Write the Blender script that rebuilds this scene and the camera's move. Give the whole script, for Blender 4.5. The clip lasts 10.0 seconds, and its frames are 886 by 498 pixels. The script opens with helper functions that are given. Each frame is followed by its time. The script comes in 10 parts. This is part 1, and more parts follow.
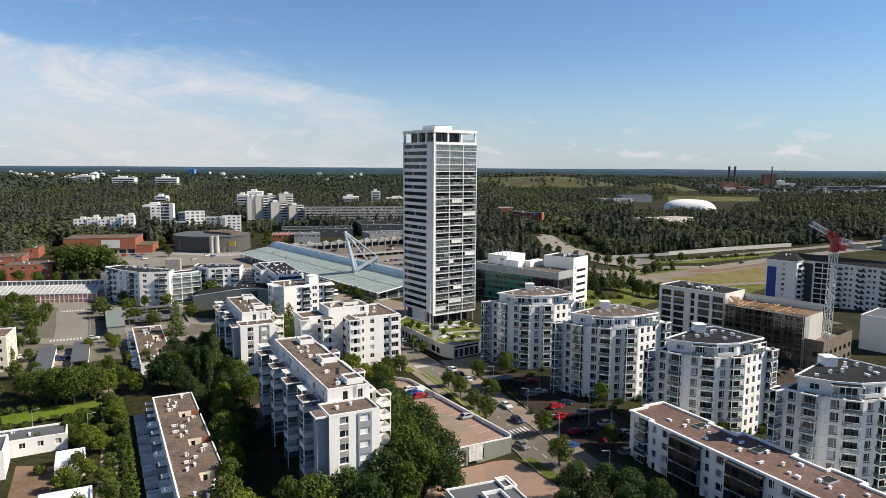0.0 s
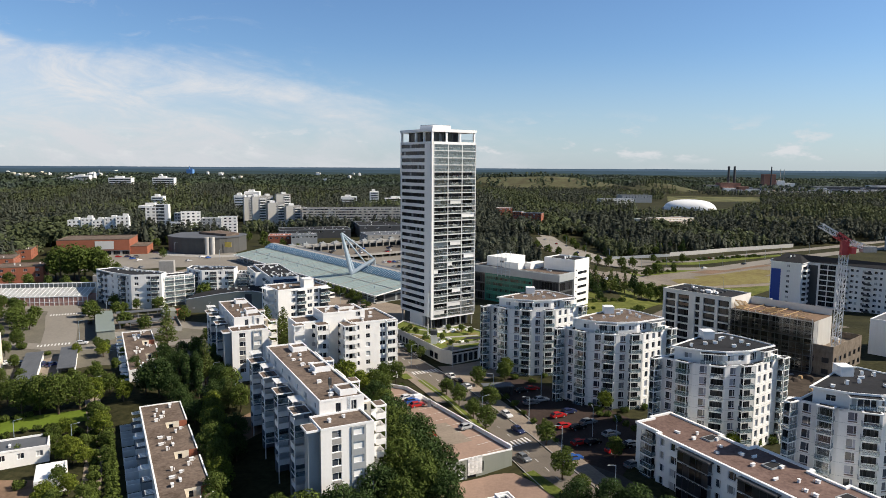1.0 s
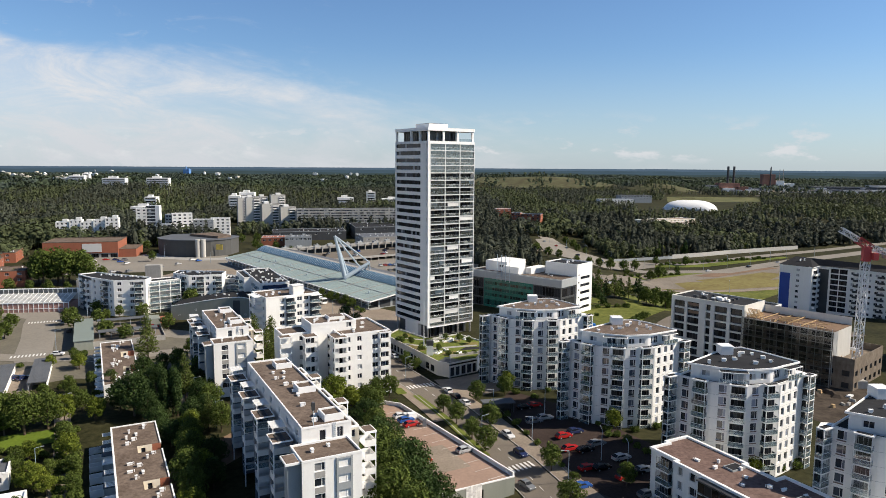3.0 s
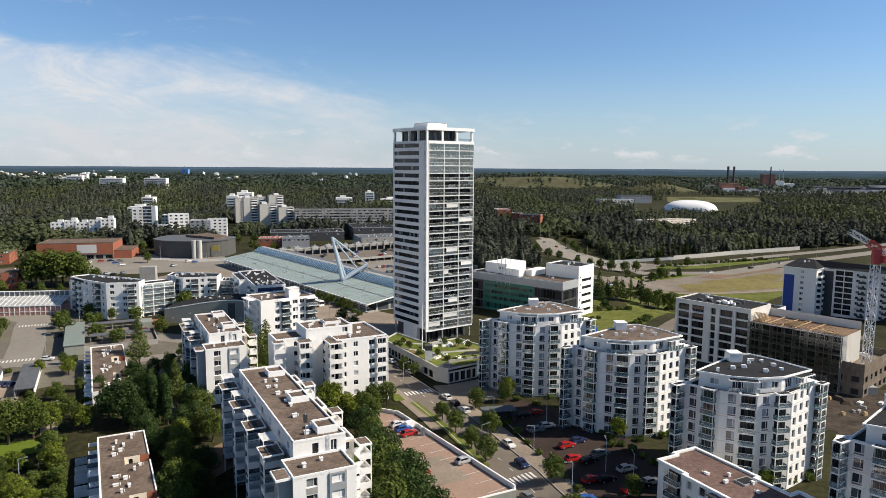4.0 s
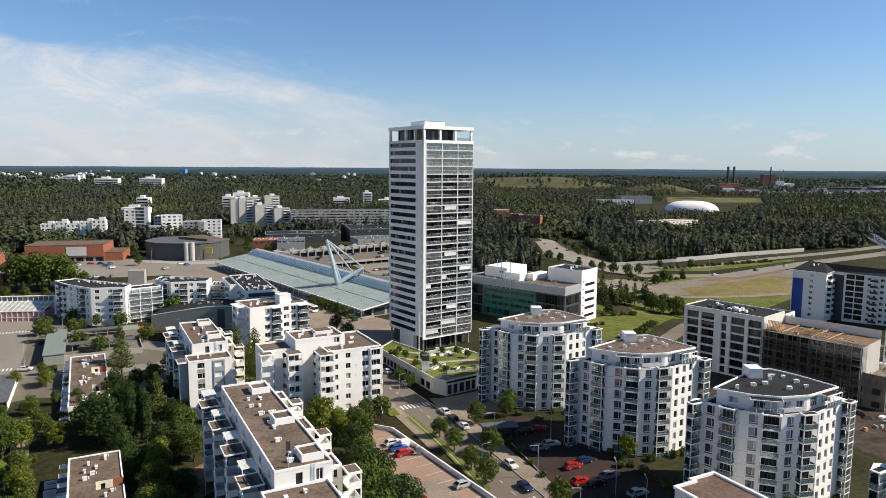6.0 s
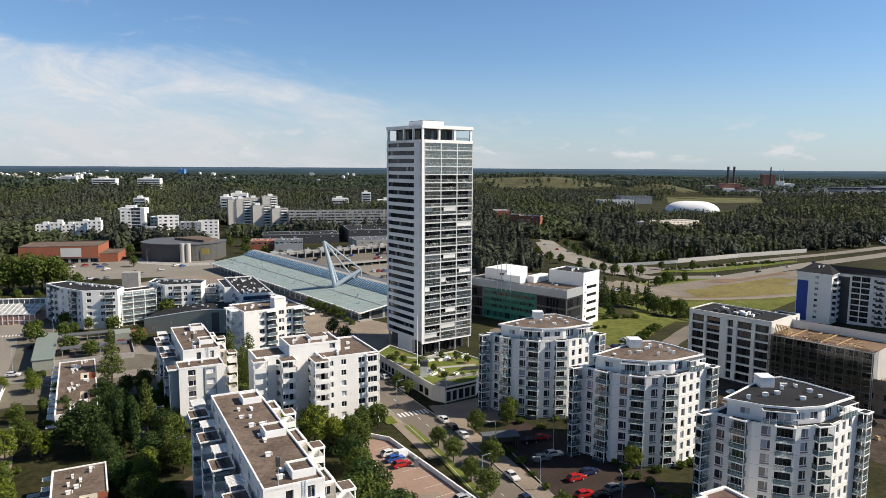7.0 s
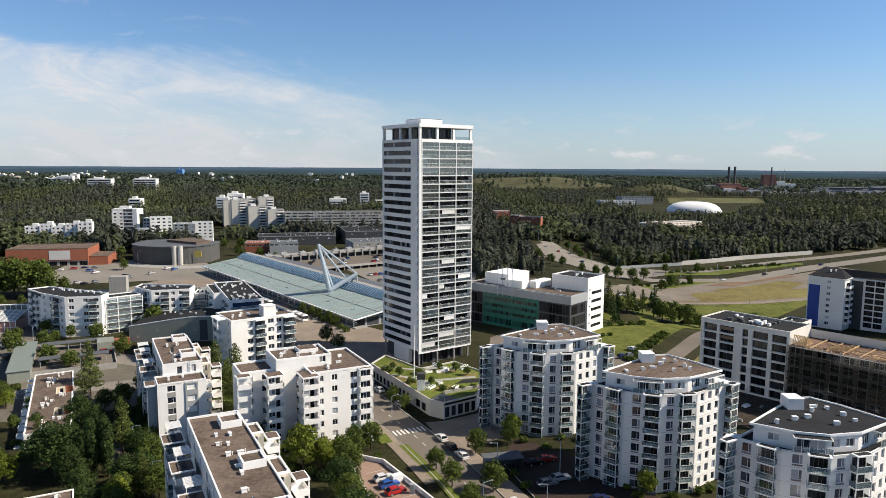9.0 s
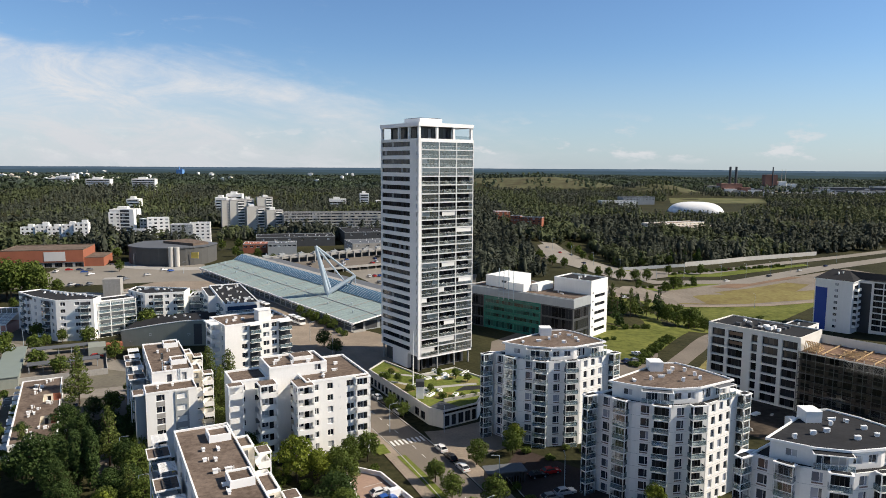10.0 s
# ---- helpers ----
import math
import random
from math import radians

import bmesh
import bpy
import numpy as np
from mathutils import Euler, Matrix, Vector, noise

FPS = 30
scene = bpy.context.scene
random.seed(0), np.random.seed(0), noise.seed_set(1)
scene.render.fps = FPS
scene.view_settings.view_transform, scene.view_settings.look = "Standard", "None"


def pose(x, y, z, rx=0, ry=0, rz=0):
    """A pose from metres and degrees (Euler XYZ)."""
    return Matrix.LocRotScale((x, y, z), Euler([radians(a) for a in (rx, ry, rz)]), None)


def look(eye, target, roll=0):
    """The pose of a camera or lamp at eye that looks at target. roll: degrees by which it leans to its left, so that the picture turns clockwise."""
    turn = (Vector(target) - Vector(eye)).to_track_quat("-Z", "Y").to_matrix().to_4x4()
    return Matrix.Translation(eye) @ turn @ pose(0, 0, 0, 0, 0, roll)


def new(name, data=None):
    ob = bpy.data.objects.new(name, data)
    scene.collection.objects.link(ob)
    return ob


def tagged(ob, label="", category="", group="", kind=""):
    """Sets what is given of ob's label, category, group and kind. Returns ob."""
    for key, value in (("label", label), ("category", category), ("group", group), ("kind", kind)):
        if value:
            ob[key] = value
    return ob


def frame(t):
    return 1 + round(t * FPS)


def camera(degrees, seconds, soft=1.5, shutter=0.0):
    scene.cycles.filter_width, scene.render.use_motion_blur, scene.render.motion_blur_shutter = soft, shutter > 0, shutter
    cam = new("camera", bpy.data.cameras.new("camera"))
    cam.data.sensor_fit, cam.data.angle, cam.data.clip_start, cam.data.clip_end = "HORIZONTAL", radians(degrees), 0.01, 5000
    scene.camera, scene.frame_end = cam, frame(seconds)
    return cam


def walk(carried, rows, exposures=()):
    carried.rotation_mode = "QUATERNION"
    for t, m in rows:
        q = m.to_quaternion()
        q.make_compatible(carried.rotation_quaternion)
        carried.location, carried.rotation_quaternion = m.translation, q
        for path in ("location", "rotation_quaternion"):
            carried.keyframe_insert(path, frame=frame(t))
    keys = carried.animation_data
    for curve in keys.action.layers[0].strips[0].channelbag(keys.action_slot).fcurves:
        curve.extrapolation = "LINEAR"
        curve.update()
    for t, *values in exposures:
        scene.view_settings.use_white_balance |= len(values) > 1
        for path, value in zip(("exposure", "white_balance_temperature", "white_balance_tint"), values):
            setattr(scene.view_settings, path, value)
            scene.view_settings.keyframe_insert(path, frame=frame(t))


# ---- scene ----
cam = camera(65.5, 10.0, soft=0.62)
# seconds, x, y, z, yaw
PATH = [
    (0.0, 0.00, 0.00, 68.28, -0.01),
    (1.0, 0.22, 7.05, 68.39, -0.105),
    (2.0, 0.46, 14.3, 68.52, -0.20),
    (2.5, 0.57, 17.8, 68.58, -0.24),
    (4.0, 0.85, 26.8, 68.73, -0.335),
    (5.0, 1.03, 32.5, 68.83, -0.385),
    (5.5, 1.12, 35.35, 68.87, -0.415),
    (7.0, 1.40, 44.1, 69.02, -0.495),
    (8.0, 1.59, 50.2, 69.13, -0.545),
    (9.0, 1.79, 56.5, 69.23, -0.56),
    (10.0, 2.00, 62.85, 69.34, -0.53),
]
walk(cam, [(t, pose(x, y, z, 83.1, 0, yaw) @ pose(0, 0, 0, 0, 0, 0.35)) for t, x, y, z, yaw in PATH])

# ---- light ----
SUN_AZ, SUN_EL = radians(2.5), radians(39.5)       # azimuth from +x towards -y
sun = new("sun", bpy.data.lights.new("sun", "SUN"))
sun.data.energy, sun.data.angle, sun.data.color = 5.0, radians(0.5), (1.0, 0.892, 0.745)
sd = Vector((math.cos(SUN_AZ) * math.cos(SUN_EL), -math.sin(SUN_AZ) * math.cos(SUN_EL), math.sin(SUN_EL)))
sun.matrix_basis = look(sd * 400, (0, 0, 0))
world = bpy.data.worlds.new("sky")
scene.world = world
world.use_nodes = True
scene.view_settings.exposure = 0.46


def node(tree, kind, **values):
    n = tree.nodes.new(kind)
    for key, value in values.items():
        if key in n.inputs:
            n.inputs[key].default_value = value
    return n


def build_sky():
    """Clear summer sky with a veil of thin cloud to the north-west and small cumulus low down."""
    t = world.node_tree
    t.nodes.clear()
    out = t.nodes.new("ShaderNodeOutputWorld")
    bg = node(t, "ShaderNodeBackground", Strength=0.066)
    sky = t.nodes.new("ShaderNodeTexSky")
    sky.sky_type, sky.sun_disc = "NISHITA", False
    sky.sun_elevation, sky.sun_rotation = SUN_EL, radians(90) + SUN_AZ
    sky.altitude, sky.air_density, sky.dust_density, sky.ozone_density = 60, 1.0, 0.35, 2.2
    co = t.nodes.new("ShaderNodeTexCoord")
    sep = t.nodes.new("ShaderNodeSeparateXYZ")
    t.links.new(co.outputs["Generated"], sep.inputs[0])

    def math_node(op, a, b=None, clamp=False):
        m = t.nodes.new("ShaderNodeMath")
        m.operation, m.use_clamp = op, clamp
        for i, v in enumerate((a, b)):
            if v is None:
                continue
            if isinstance(v, (int, float)):
                m.inputs[i].default_value = v
            else:
                t.links.new(v, m.inputs[i])
        return m.outputs[0]

    def ramp(v, lo, hi):
        m = t.nodes.new("ShaderNodeMapRange")
        m.interpolation_type = "SMOOTHSTEP"
        m.inputs["From Min"].default_value, m.inputs["From Max"].default_value = lo, hi
        t.links.new(v, m.inputs["Value"])
        return m.outputs[0]

    x, y, z = sep.outputs
    # across and up, as slopes from the horizon ahead
    yy = math_node("MAXIMUM", math_node("ABSOLUTE", y), 0.25)
    u, w = math_node("DIVIDE", x, yy), math_node("DIVIDE", z, yy)
    comb = t.nodes.new("ShaderNodeCombineXYZ")
    t.links.new(math_node("ADD", u, math_node("MULTIPLY", w, 0.9)), comb.inputs[0])
    t.links.new(math_node("MULTIPLY", w, 2.6), comb.inputs[1])
    t.links.new(y, comb.inputs[2])

    def noise_at(scale, detail, rough, distort=0.0, vec=None):
        n = node(t, "ShaderNodeTexNoise", Scale=scale, Detail=detail, Roughness=rough, Distortion=distort)
        t.links.new(vec or comb.outputs[0], n.inputs["Vector"])
        return n.outputs["Fac"]

    # a bank of soft cloud on the left, whose upper edge falls to the right
    edge = math_node("SUBTRACT", math_node("SUBTRACT", 0.075, math_node("MULTIPLY", u, 0.255)), w)
    rag = math_node("MULTIPLY", math_node("SUBTRACT", noise_at(4.0, 8, 0.6, 0.3), 0.5), 0.34)
    bank = ramp(math_node("ADD", edge, rag), -0.01, 0.10)
    body = math_node("ADD", 0.46, math_node("MULTIPLY", ramp(noise_at(7.5, 11, 0.70, 0.7), 0.36, 0.64), 0.48))
    veil = math_node("MULTIPLY", bank, body, True)
    streak = math_node("MULTIPLY", ramp(noise_at(9.0, 6, 0.7, 1.2), 0.56, 0.80), math_node("MULTIPLY", ramp(math_node("MULTIPLY", u, -1.0), 0.05, 0.5), 0.28))
    veil = math_node("MAXIMUM", veil, streak)
    # low cumulus: small puffs near the horizon
    puff_co = t.nodes.new("ShaderNodeCombineXYZ")
    t.links.new(math_node("MULTIPLY", u, 13.0), puff_co.inputs[0])
    t.links.new(math_node("MULTIPLY", w, 34.0), puff_co.inputs[1])
    t.links.new(math_node("MULTIPLY", y, 3.0), puff_co.inputs[2])
    puff = ramp(noise_at(1.0, 6, 0.6, 0.0, puff_co.outputs[0]), 0.54, 0.66)
    band = math_node("MULTIPLY", ramp(w, 0.0, 0.02), math_node("SUBTRACT", 1.0, ramp(w, 0.025, 0.085)))
    puff = math_node("MULTIPLY", math_node("MULTIPLY", puff, band), 0.8)
    cover = math_node("MAXIMUM", veil, puff)
    # pale air above the horizon
    haze = math_node("MULTIPLY", math_node("SUBTRACT", 1.0, ramp(z, -0.02, 0.17)), 0.56)
    deep = t.nodes.new("ShaderNodeMix")
    deep.data_type, deep.blend_type = "RGBA", "MULTIPLY"
    deep.inputs["Factor"].default_value = 1.0
    t.links.new(sky.outputs[0], deep.inputs[6])
    tone = t.nodes.new("ShaderNodeMix")
    tone.data_type = "RGBA"
    tone.inputs[6].default_value, tone.inputs[7].default_value = (0.90, 1.12, 1.38, 1), (0.80, 0.86, 0.92, 1)
    t.links.new(ramp(z, 0.30, 0.62), tone.inputs["Factor"])
    t.links.new(tone.outputs[2], deep.inputs[7])
    grey = t.nodes.new("ShaderNodeMix")
    grey.data_type = "RGBA"
    t.links.new(haze, grey.inputs["Factor"])
    t.links.new(deep.outputs[2], grey.inputs[6])
    grey.inputs[7].default_value = (5.9, 6.8, 8.0, 1)
    mix = t.nodes.new("ShaderNodeMix")
    mix.data_type = "RGBA"
    t.links.new(cover, mix.inputs["Factor"])
    t.links.new(grey.outputs[2], mix.inputs[6])
    puffs = t.nodes.new("ShaderNodeMix")
    puffs.data_type = "RGBA"
    puffs.inputs[6].default_value, puffs.inputs[7].default_value = (7.35, 7.55, 7.95, 1), (8.4, 8.45, 8.65, 1)
    t.links.new(math_node("MAXIMUM", ramp(w, 0.02, 0.12), math_node("MULTIPLY", puff, 0.9)), puffs.inputs["Factor"])
    t.links.new(puffs.outputs[2], mix.inputs[7])
    t.links.new(mix.outputs[2], bg.inputs["Color"])
    t.links.new(bg.outputs[0], out.inputs["Surface"])


build_sky()

# ---- materials ----


def material(name, base, rough=0.8, metal=0.0, var=0.18, fine=6.0, broad=0.25, bump=0.0, tint=None, per=None, amount=0.25, spec=0.4, stain=0.0):
    """A surface with colour variation at two scales, in metres; per: 'object' or 'island' adds a random tone to each piece."""
    m = bpy.data.materials.new(name)
    m.use_nodes = True
    t = m.node_tree
    b = t.nodes["Principled BSDF"]
    b.inputs["Roughness"].default_value, b.inputs["Metallic"].default_value = rough, metal
    b.inputs["Specular IOR Level"].default_value = min(spec, 0.08) if rough > 0.89 else spec
    geo = t.nodes.new("ShaderNodeNewGeometry")
    dark = tuple(c * (1 - var) for c in base)
    light = tuple(min(1, c * (1 + var)) for c in (tint or base))
    n1 = node(t, "ShaderNodeTexNoise", Scale=fine, Detail=4.0, Roughness=0.6)
    n2 = node(t, "ShaderNodeTexNoise", Scale=broad, Detail=5.0, Roughness=0.6)
    t.links.new(geo.outputs["Position"], n1.inputs["Vector"])
    t.links.new(geo.outputs["Position"], n2.inputs["Vector"])
    add = t.nodes.new("ShaderNodeMath")
    add.operation = "ADD"
    t.links.new(n1.outputs["Fac"], add.inputs[0])
    t.links.new(n2.outputs["Fac"], add.inputs[1])
    half = t.nodes.new("ShaderNodeMapRange")
    half.inputs["From Min"].default_value, half.inputs["From Max"].default_value = 0.65, 1.35
    t.links.new(add.outputs[0], half.inputs["Value"])
    mix = t.nodes.new("ShaderNodeMix")
    mix.data_type = "RGBA"
    mix.inputs[6].default_value, mix.inputs[7].default_value = (*dark, 1), (*light, 1)
    t.links.new(half.outputs[0], mix.inputs["Factor"])
    colour = mix.outputs[2]
    if per:
        rnd = t.nodes.new("ShaderNodeObjectInfo").outputs["Random"] if per == "object" else geo.outputs["Random Per Island"]
        mr = t.nodes.new("ShaderNodeMapRange")
        mr.inputs["To Min"].default_value, mr.inputs["To Max"].default_value = 1 - amount, 1 + amount
        t.links.new(rnd, mr.inputs["Value"])
        sc = t.nodes.new("ShaderNodeVectorMath")
        sc.operation = "SCALE"
        t.links.new(colour, sc.inputs[0])
        t.links.new(mr.outputs[0], sc.inputs["Scale"])
        colour = sc.outputs[0]
    if stain:
        # vertical weather streaks
        mp = node(t, "ShaderNodeMapping")
        mp.inputs["Scale"].default_value = (1.3, 1.3, 0.12)
        t.links.new(geo.outputs["Position"], mp.inputs["Vector"])
        n3 = node(t, "ShaderNodeTexNoise", Scale=1.0, Detail=6.0, Roughness=0.65)
        t.links.new(mp.outputs[0], n3.inputs["Vector"])
        mr = t.nodes.new("ShaderNodeMapRange")
        mr.inputs["From Min"].default_value, mr.inputs["From Max"].default_value = 0.35, 0.7
        mr.inputs["To Min"].default_value, mr.inputs["To Max"].default_value = 1.0, 1.0 - stain
        t.links.new(n3.outputs["Fac"], mr.inputs["Value"])
        sc = t.nodes.new("ShaderNodeVectorMath")
        sc.operation = "SCALE"
        t.links.new(colour, sc.inputs[0])
        t.links.new(mr.outputs[0], sc.inputs["Scale"])
        colour = sc.outputs[0]
    t.links.new(colour, b.inputs["Base Color"])
    if bump:
        bp = node(t, "ShaderNodeBump", Strength=bump, Distance=0.05)
        t.links.new(n1.outputs["Fac"], bp.inputs["Height"])
        t.links.new(bp.outputs[0], b.inputs["Normal"])
    return m


def glass_like(name, base, rough, curtain=None, share=0.3, spec=0.8):
    """Dark glazing that mirrors the sky; a share of the panes shows pale curtains behind it."""
    m = bpy.data.materials.new(name)
    m.use_nodes = True
    t = m.node_tree
    b = t.nodes["Principled BSDF"]
    b.inputs["Roughness"].default_value, b.inputs["Specular IOR Level"].default_value = rough, spec
    rnd = t.nodes.new("ShaderNodeObjectInfo").outputs["Random"]
    geo = t.nodes.new("ShaderNodeNewGeometry")
    add = t.nodes.new("ShaderNodeMath")
    add.operation = "ADD"
    t.links.new(rnd, add.inputs[0])
    t.links.new(geo.outputs["Random Per Island"], add.inputs[1])
    fr = t.nodes.new("ShaderNodeMath")
    fr.operation = "FRACT"
    t.links.new(add.outputs[0], fr.inputs[0])
    ramp = t.nodes.new("ShaderNodeValToRGB")
    ramp.color_ramp.interpolation = "CONSTANT"
    e = ramp.color_ramp.elements
    e[0].position, e[0].color = 0, (*base, 1)
    e[1].position, e[1].color = (1 - share) * 0.6, (*[c * 2.2 + 0.012 for c in base], 1)
    if curtain:
        n = e.new(1 - share)
        n.color = (*curtain, 1)
        n = e.new(1 - share * 0.4)
        n.color = (*[c * 0.45 for c in curtain], 1)
    t.links.new(fr.outputs[0], ramp.inputs[0])
    t.links.new(ramp.outputs[0], b.inputs["Base Color"])
    return m


def clear_glass(name, tint, mirror=0.25, veil=0.12):
    """Thin balcony glass: mostly clear, with a tinted veil and a mirror coat."""
    m = bpy.data.materials.new(name)
    m.use_nodes = True
    t = m.node_tree
    t.nodes.remove(t.nodes["Principled BSDF"])
    out = t.nodes["Material Output"]
    tr = node(t, "ShaderNodeBsdfTransparent", Color=(*[0.55 + 0.45 * c for c in tint], 1))
    df = node(t, "ShaderNodeBsdfDiffuse", Color=(*tint, 1))
    gl = node(t, "ShaderNodeBsdfGlossy", Color=(0.9, 0.95, 1, 1), Roughness=0.05)
    a, c = t.nodes.new("ShaderNodeMixShader"), t.nodes.new("ShaderNodeMixShader")
    a.inputs[0].default_value = veil
    fres = node(t, "ShaderNodeFresnel", IOR=1.45)
    mx = t.nodes.new("ShaderNodeMath")
    mx.operation, mx.use_clamp = "ADD", True
    mx.inputs[1].default_value = mirror * 0.4
    t.links.new(fres.outputs[0], mx.inputs[0])
    t.links.new(tr.outputs[0], a.inputs[1])
    t.links.new(df.outputs[0], a.inputs[2])
    t.links.new(mx.outputs[0], c.inputs[0])
    t.links.new(a.outputs[0], c.inputs[1])
    t.links.new(gl.outputs[0], c.inputs[2])
    t.links.new(c.outputs[0], out.inputs["Surface"])
    return m


WHITE = material("white_render", (0.82, 0.81, 0.785), 0.85, var=0.05, fine=2.5, broad=0.12, stain=0.05, bump=0.05)
CREAM = material("cream_render", (0.72, 0.66, 0.55), 0.85, var=0.05, fine=2.5, broad=0.12, stain=0.10)
PANEL = material("grey_panel", (0.33, 0.35, 0.36), 0.7, var=0.08, stain=0.1)
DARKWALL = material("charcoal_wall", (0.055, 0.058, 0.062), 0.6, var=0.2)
TOWERTRIM = material("tower_trim", (0.60, 0.61, 0.61), 0.5, var=0.05)
TRIM = material("white_metal", (0.84, 0.84, 0.83), 0.45, var=0.04)
FRAME = material("window_frame", (0.80, 0.80, 0.80), 0.5, var=0.05)
DARKFRAME = material("dark_frame", (0.04, 0.042, 0.045), 0.5, var=0.1)
BROWNROOF = material("brown_felt_roof", (0.118, 0.086, 0.068), 0.95, var=0.42, fine=1.3, broad=0.22, bump=0.2, tint=(0.150, 0.118, 0.096))
REDROOF = material("reddish_felt_roof", (0.135, 0.088, 0.076), 0.95, var=0.35, fine=1.3, broad=0.22, bump=0.2, tint=(0.165, 0.115, 0.100))
BLACKROOF = material("black_felt_roof", (0.030, 0.031, 0.034), 0.95, var=0.25, fine=1.5, broad=0.2, bump=0.15)
GREYROOF = material("grey_metal_roof", (0.105, 0.113, 0.125), 0.72, var=0.18, broad=0.2, spec=0.25)
GREENGREY = material("green_grey_panel", (0.25, 0.27, 0.235), 0.75, var=0.08, stain=0.08)
CONCRETE = material("concrete", (0.36, 0.35, 0.33), 0.9, var=0.16, fine=1.2, broad=0.12, stain=0.15)
DARKCONCRETE = material("raw_dark_concrete", (0.10, 0.095, 0.09), 0.9, var=0.3, fine=0.8, broad=0.15)
ASPHALT = material("asphalt", (0.165, 0.144, 0.121), 0.95, var=0.22, fine=3.0, broad=0.06, bump=0.1)
PAVING = material("paving", (0.240, 0.200, 0.160), 0.95, var=0.3, fine=1.8, broad=0.1)
REDDECK = material("red_tinted_asphalt", (0.30, 0.21, 0.165), 0.95, var=0.16, fine=1.5, broad=0.1)
PAINT = material("road_paint", (0.62, 0.62, 0.60), 0.8, var=0.12, fine=4)
GRASS = material("grass", (0.075, 0.105, 0.018), 0.95, var=0.4, fine=1.2, broad=0.05, tint=(0.13, 0.15, 0.035))
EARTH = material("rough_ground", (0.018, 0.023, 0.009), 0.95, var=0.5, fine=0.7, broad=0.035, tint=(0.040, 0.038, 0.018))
MEADOW = material("dry_meadow", (0.225, 0.165, 0.075), 0.95, var=0.45, fine=0.35, broad=0.05, tint=(0.16, 0.145, 0.055))
HILLGRASS = material("hill_grass", (0.150, 0.122, 0.078), 0.95, var=0.6, fine=0.06, broad=0.02, tint=(0.075, 0.082, 0.042))
GRAVEL = material("gravel", (0.20, 0.175, 0.145), 0.95, var=0.3, fine=0.6, broad=0.05)
PALE = material("pale_concrete_panel", (0.50, 0.485, 0.45), 0.85, var=0.06, stain=0.12)
YARD = material("worn_yard", (0.165, 0.148, 0.125), 0.95, var=0.35, fine=0.9, broad=0.08, tint=(0.130, 0.122, 0.095))
SOIL = material("bare_soil", (0.19, 0.13, 0.09), 0.95, var=0.3, fine=0.6, broad=0.05)
BRICK = material("red_brick", (0.30, 0.105, 0.06), 0.85, var=0.15, fine=3.0, broad=0.2)
TIMBER = material("raw_timber", (0.46, 0.32, 0.17), 0.8, var=0.25, fine=4)
BLUE = material("blue_panel", (0.025, 0.065, 0.30), 0.6, var=0.1)
STATIONROOF = material("station_sheet_roof", (0.27, 0.34, 0.335), 0.65, var=0.14, fine=0.8, broad=0.12, stain=0.12)
STEEL = material("pale_blue_steel", (0.33, 0.40, 0.46), 0.45, var=0.08)
CRANEWHITE = material("crane_white", (0.74, 0.73, 0.72), 0.55, var=0.1)
CRANERED = material("crane_red", (0.42, 0.06, 0.06), 0.55, var=0.15)
BARK = material("bark", (0.10, 0.075, 0.055), 0.95, var=0.3)
PANE = glass_like("window_pane", (0.016, 0.020, 0.028), 0.06, (0.48, 0.49, 0.50), 0.30, spec=0.7)
# bluish curtain tone paints sky reflections into a share of these panes
FANPANE = glass_like("bluish_pane", (0.020, 0.025, 0.036), 0.07, (0.30, 0.33, 0.40), 0.36, spec=0.8)
TOWERPANE = glass_like("tower_pane", (0.008, 0.010, 0.015), 0.08, (0.22, 0.24, 0.26), 0.14, spec=0.35)
OFFICEPANE = glass_like("green_office_pane", (0.006, 0.030, 0.026), 0.07, (0.02, 0.09, 0.075), 0.3)
BLUEPANE = glass_like("blue_pane", (0.012, 0.035, 0.085), 0.1, None, spec=0.4)
DARKPANE = glass_like("dark_pane", (0.007, 0.008, 0.010), 0.08, None, spec=0.28)
BALGLASS = clear_glass("balcony_glass", (0.34, 0.46, 0.50), 0.14, 0.32)
TOWERGLASS = clear_glass("tower_glazing", (0.40, 0.48, 0.48), 0.3, 0.10)
CLEARGLASS = clear_glass("clear_glazing", (0.35, 0.42, 0.45), 0.25, 0.06)
ROOFGLASS = glass_like("vault_glass", (0.035, 0.075, 0.11), 0.2, None, spec=0.4)
SILLBROWN = material("sill_brown", (0.16, 0.11, 0.10), 0.7, var=0.15)
BLIND = material("white_blind", (0.72, 0.72, 0.70), 0.7, var=0.05, per="object", amount=0.2)
TYRE = material("rubber", (0.02, 0.02, 0.02), 0.8)


def leaf_material(name, a, b, var=0.25, fine=0.9, broad=0.12, amount=0.4, thin=0.24):
    m = material(name, a, 0.7, var=var, fine=fine, broad=broad, tint=b, per="island", amount=amount, spec=0.1)
    t = m.node_tree
    b, out = t.nodes["Principled BSDF"], t.nodes["Material Output"]
    tr, mx = t.nodes.new("ShaderNodeBsdfTranslucent"), t.nodes.new("ShaderNodeMixShader")
    mx.inputs[0].default_value = thin
    t.links.new(b.inputs["Base Color"].links[0].from_socket, tr.inputs["Color"])
    t.links.new(b.outputs[0], mx.inputs[1])
    t.links.new(tr.outputs[0], mx.inputs[2])
    t.links.new(mx.outputs[0], out.inputs["Surface"])
    return m


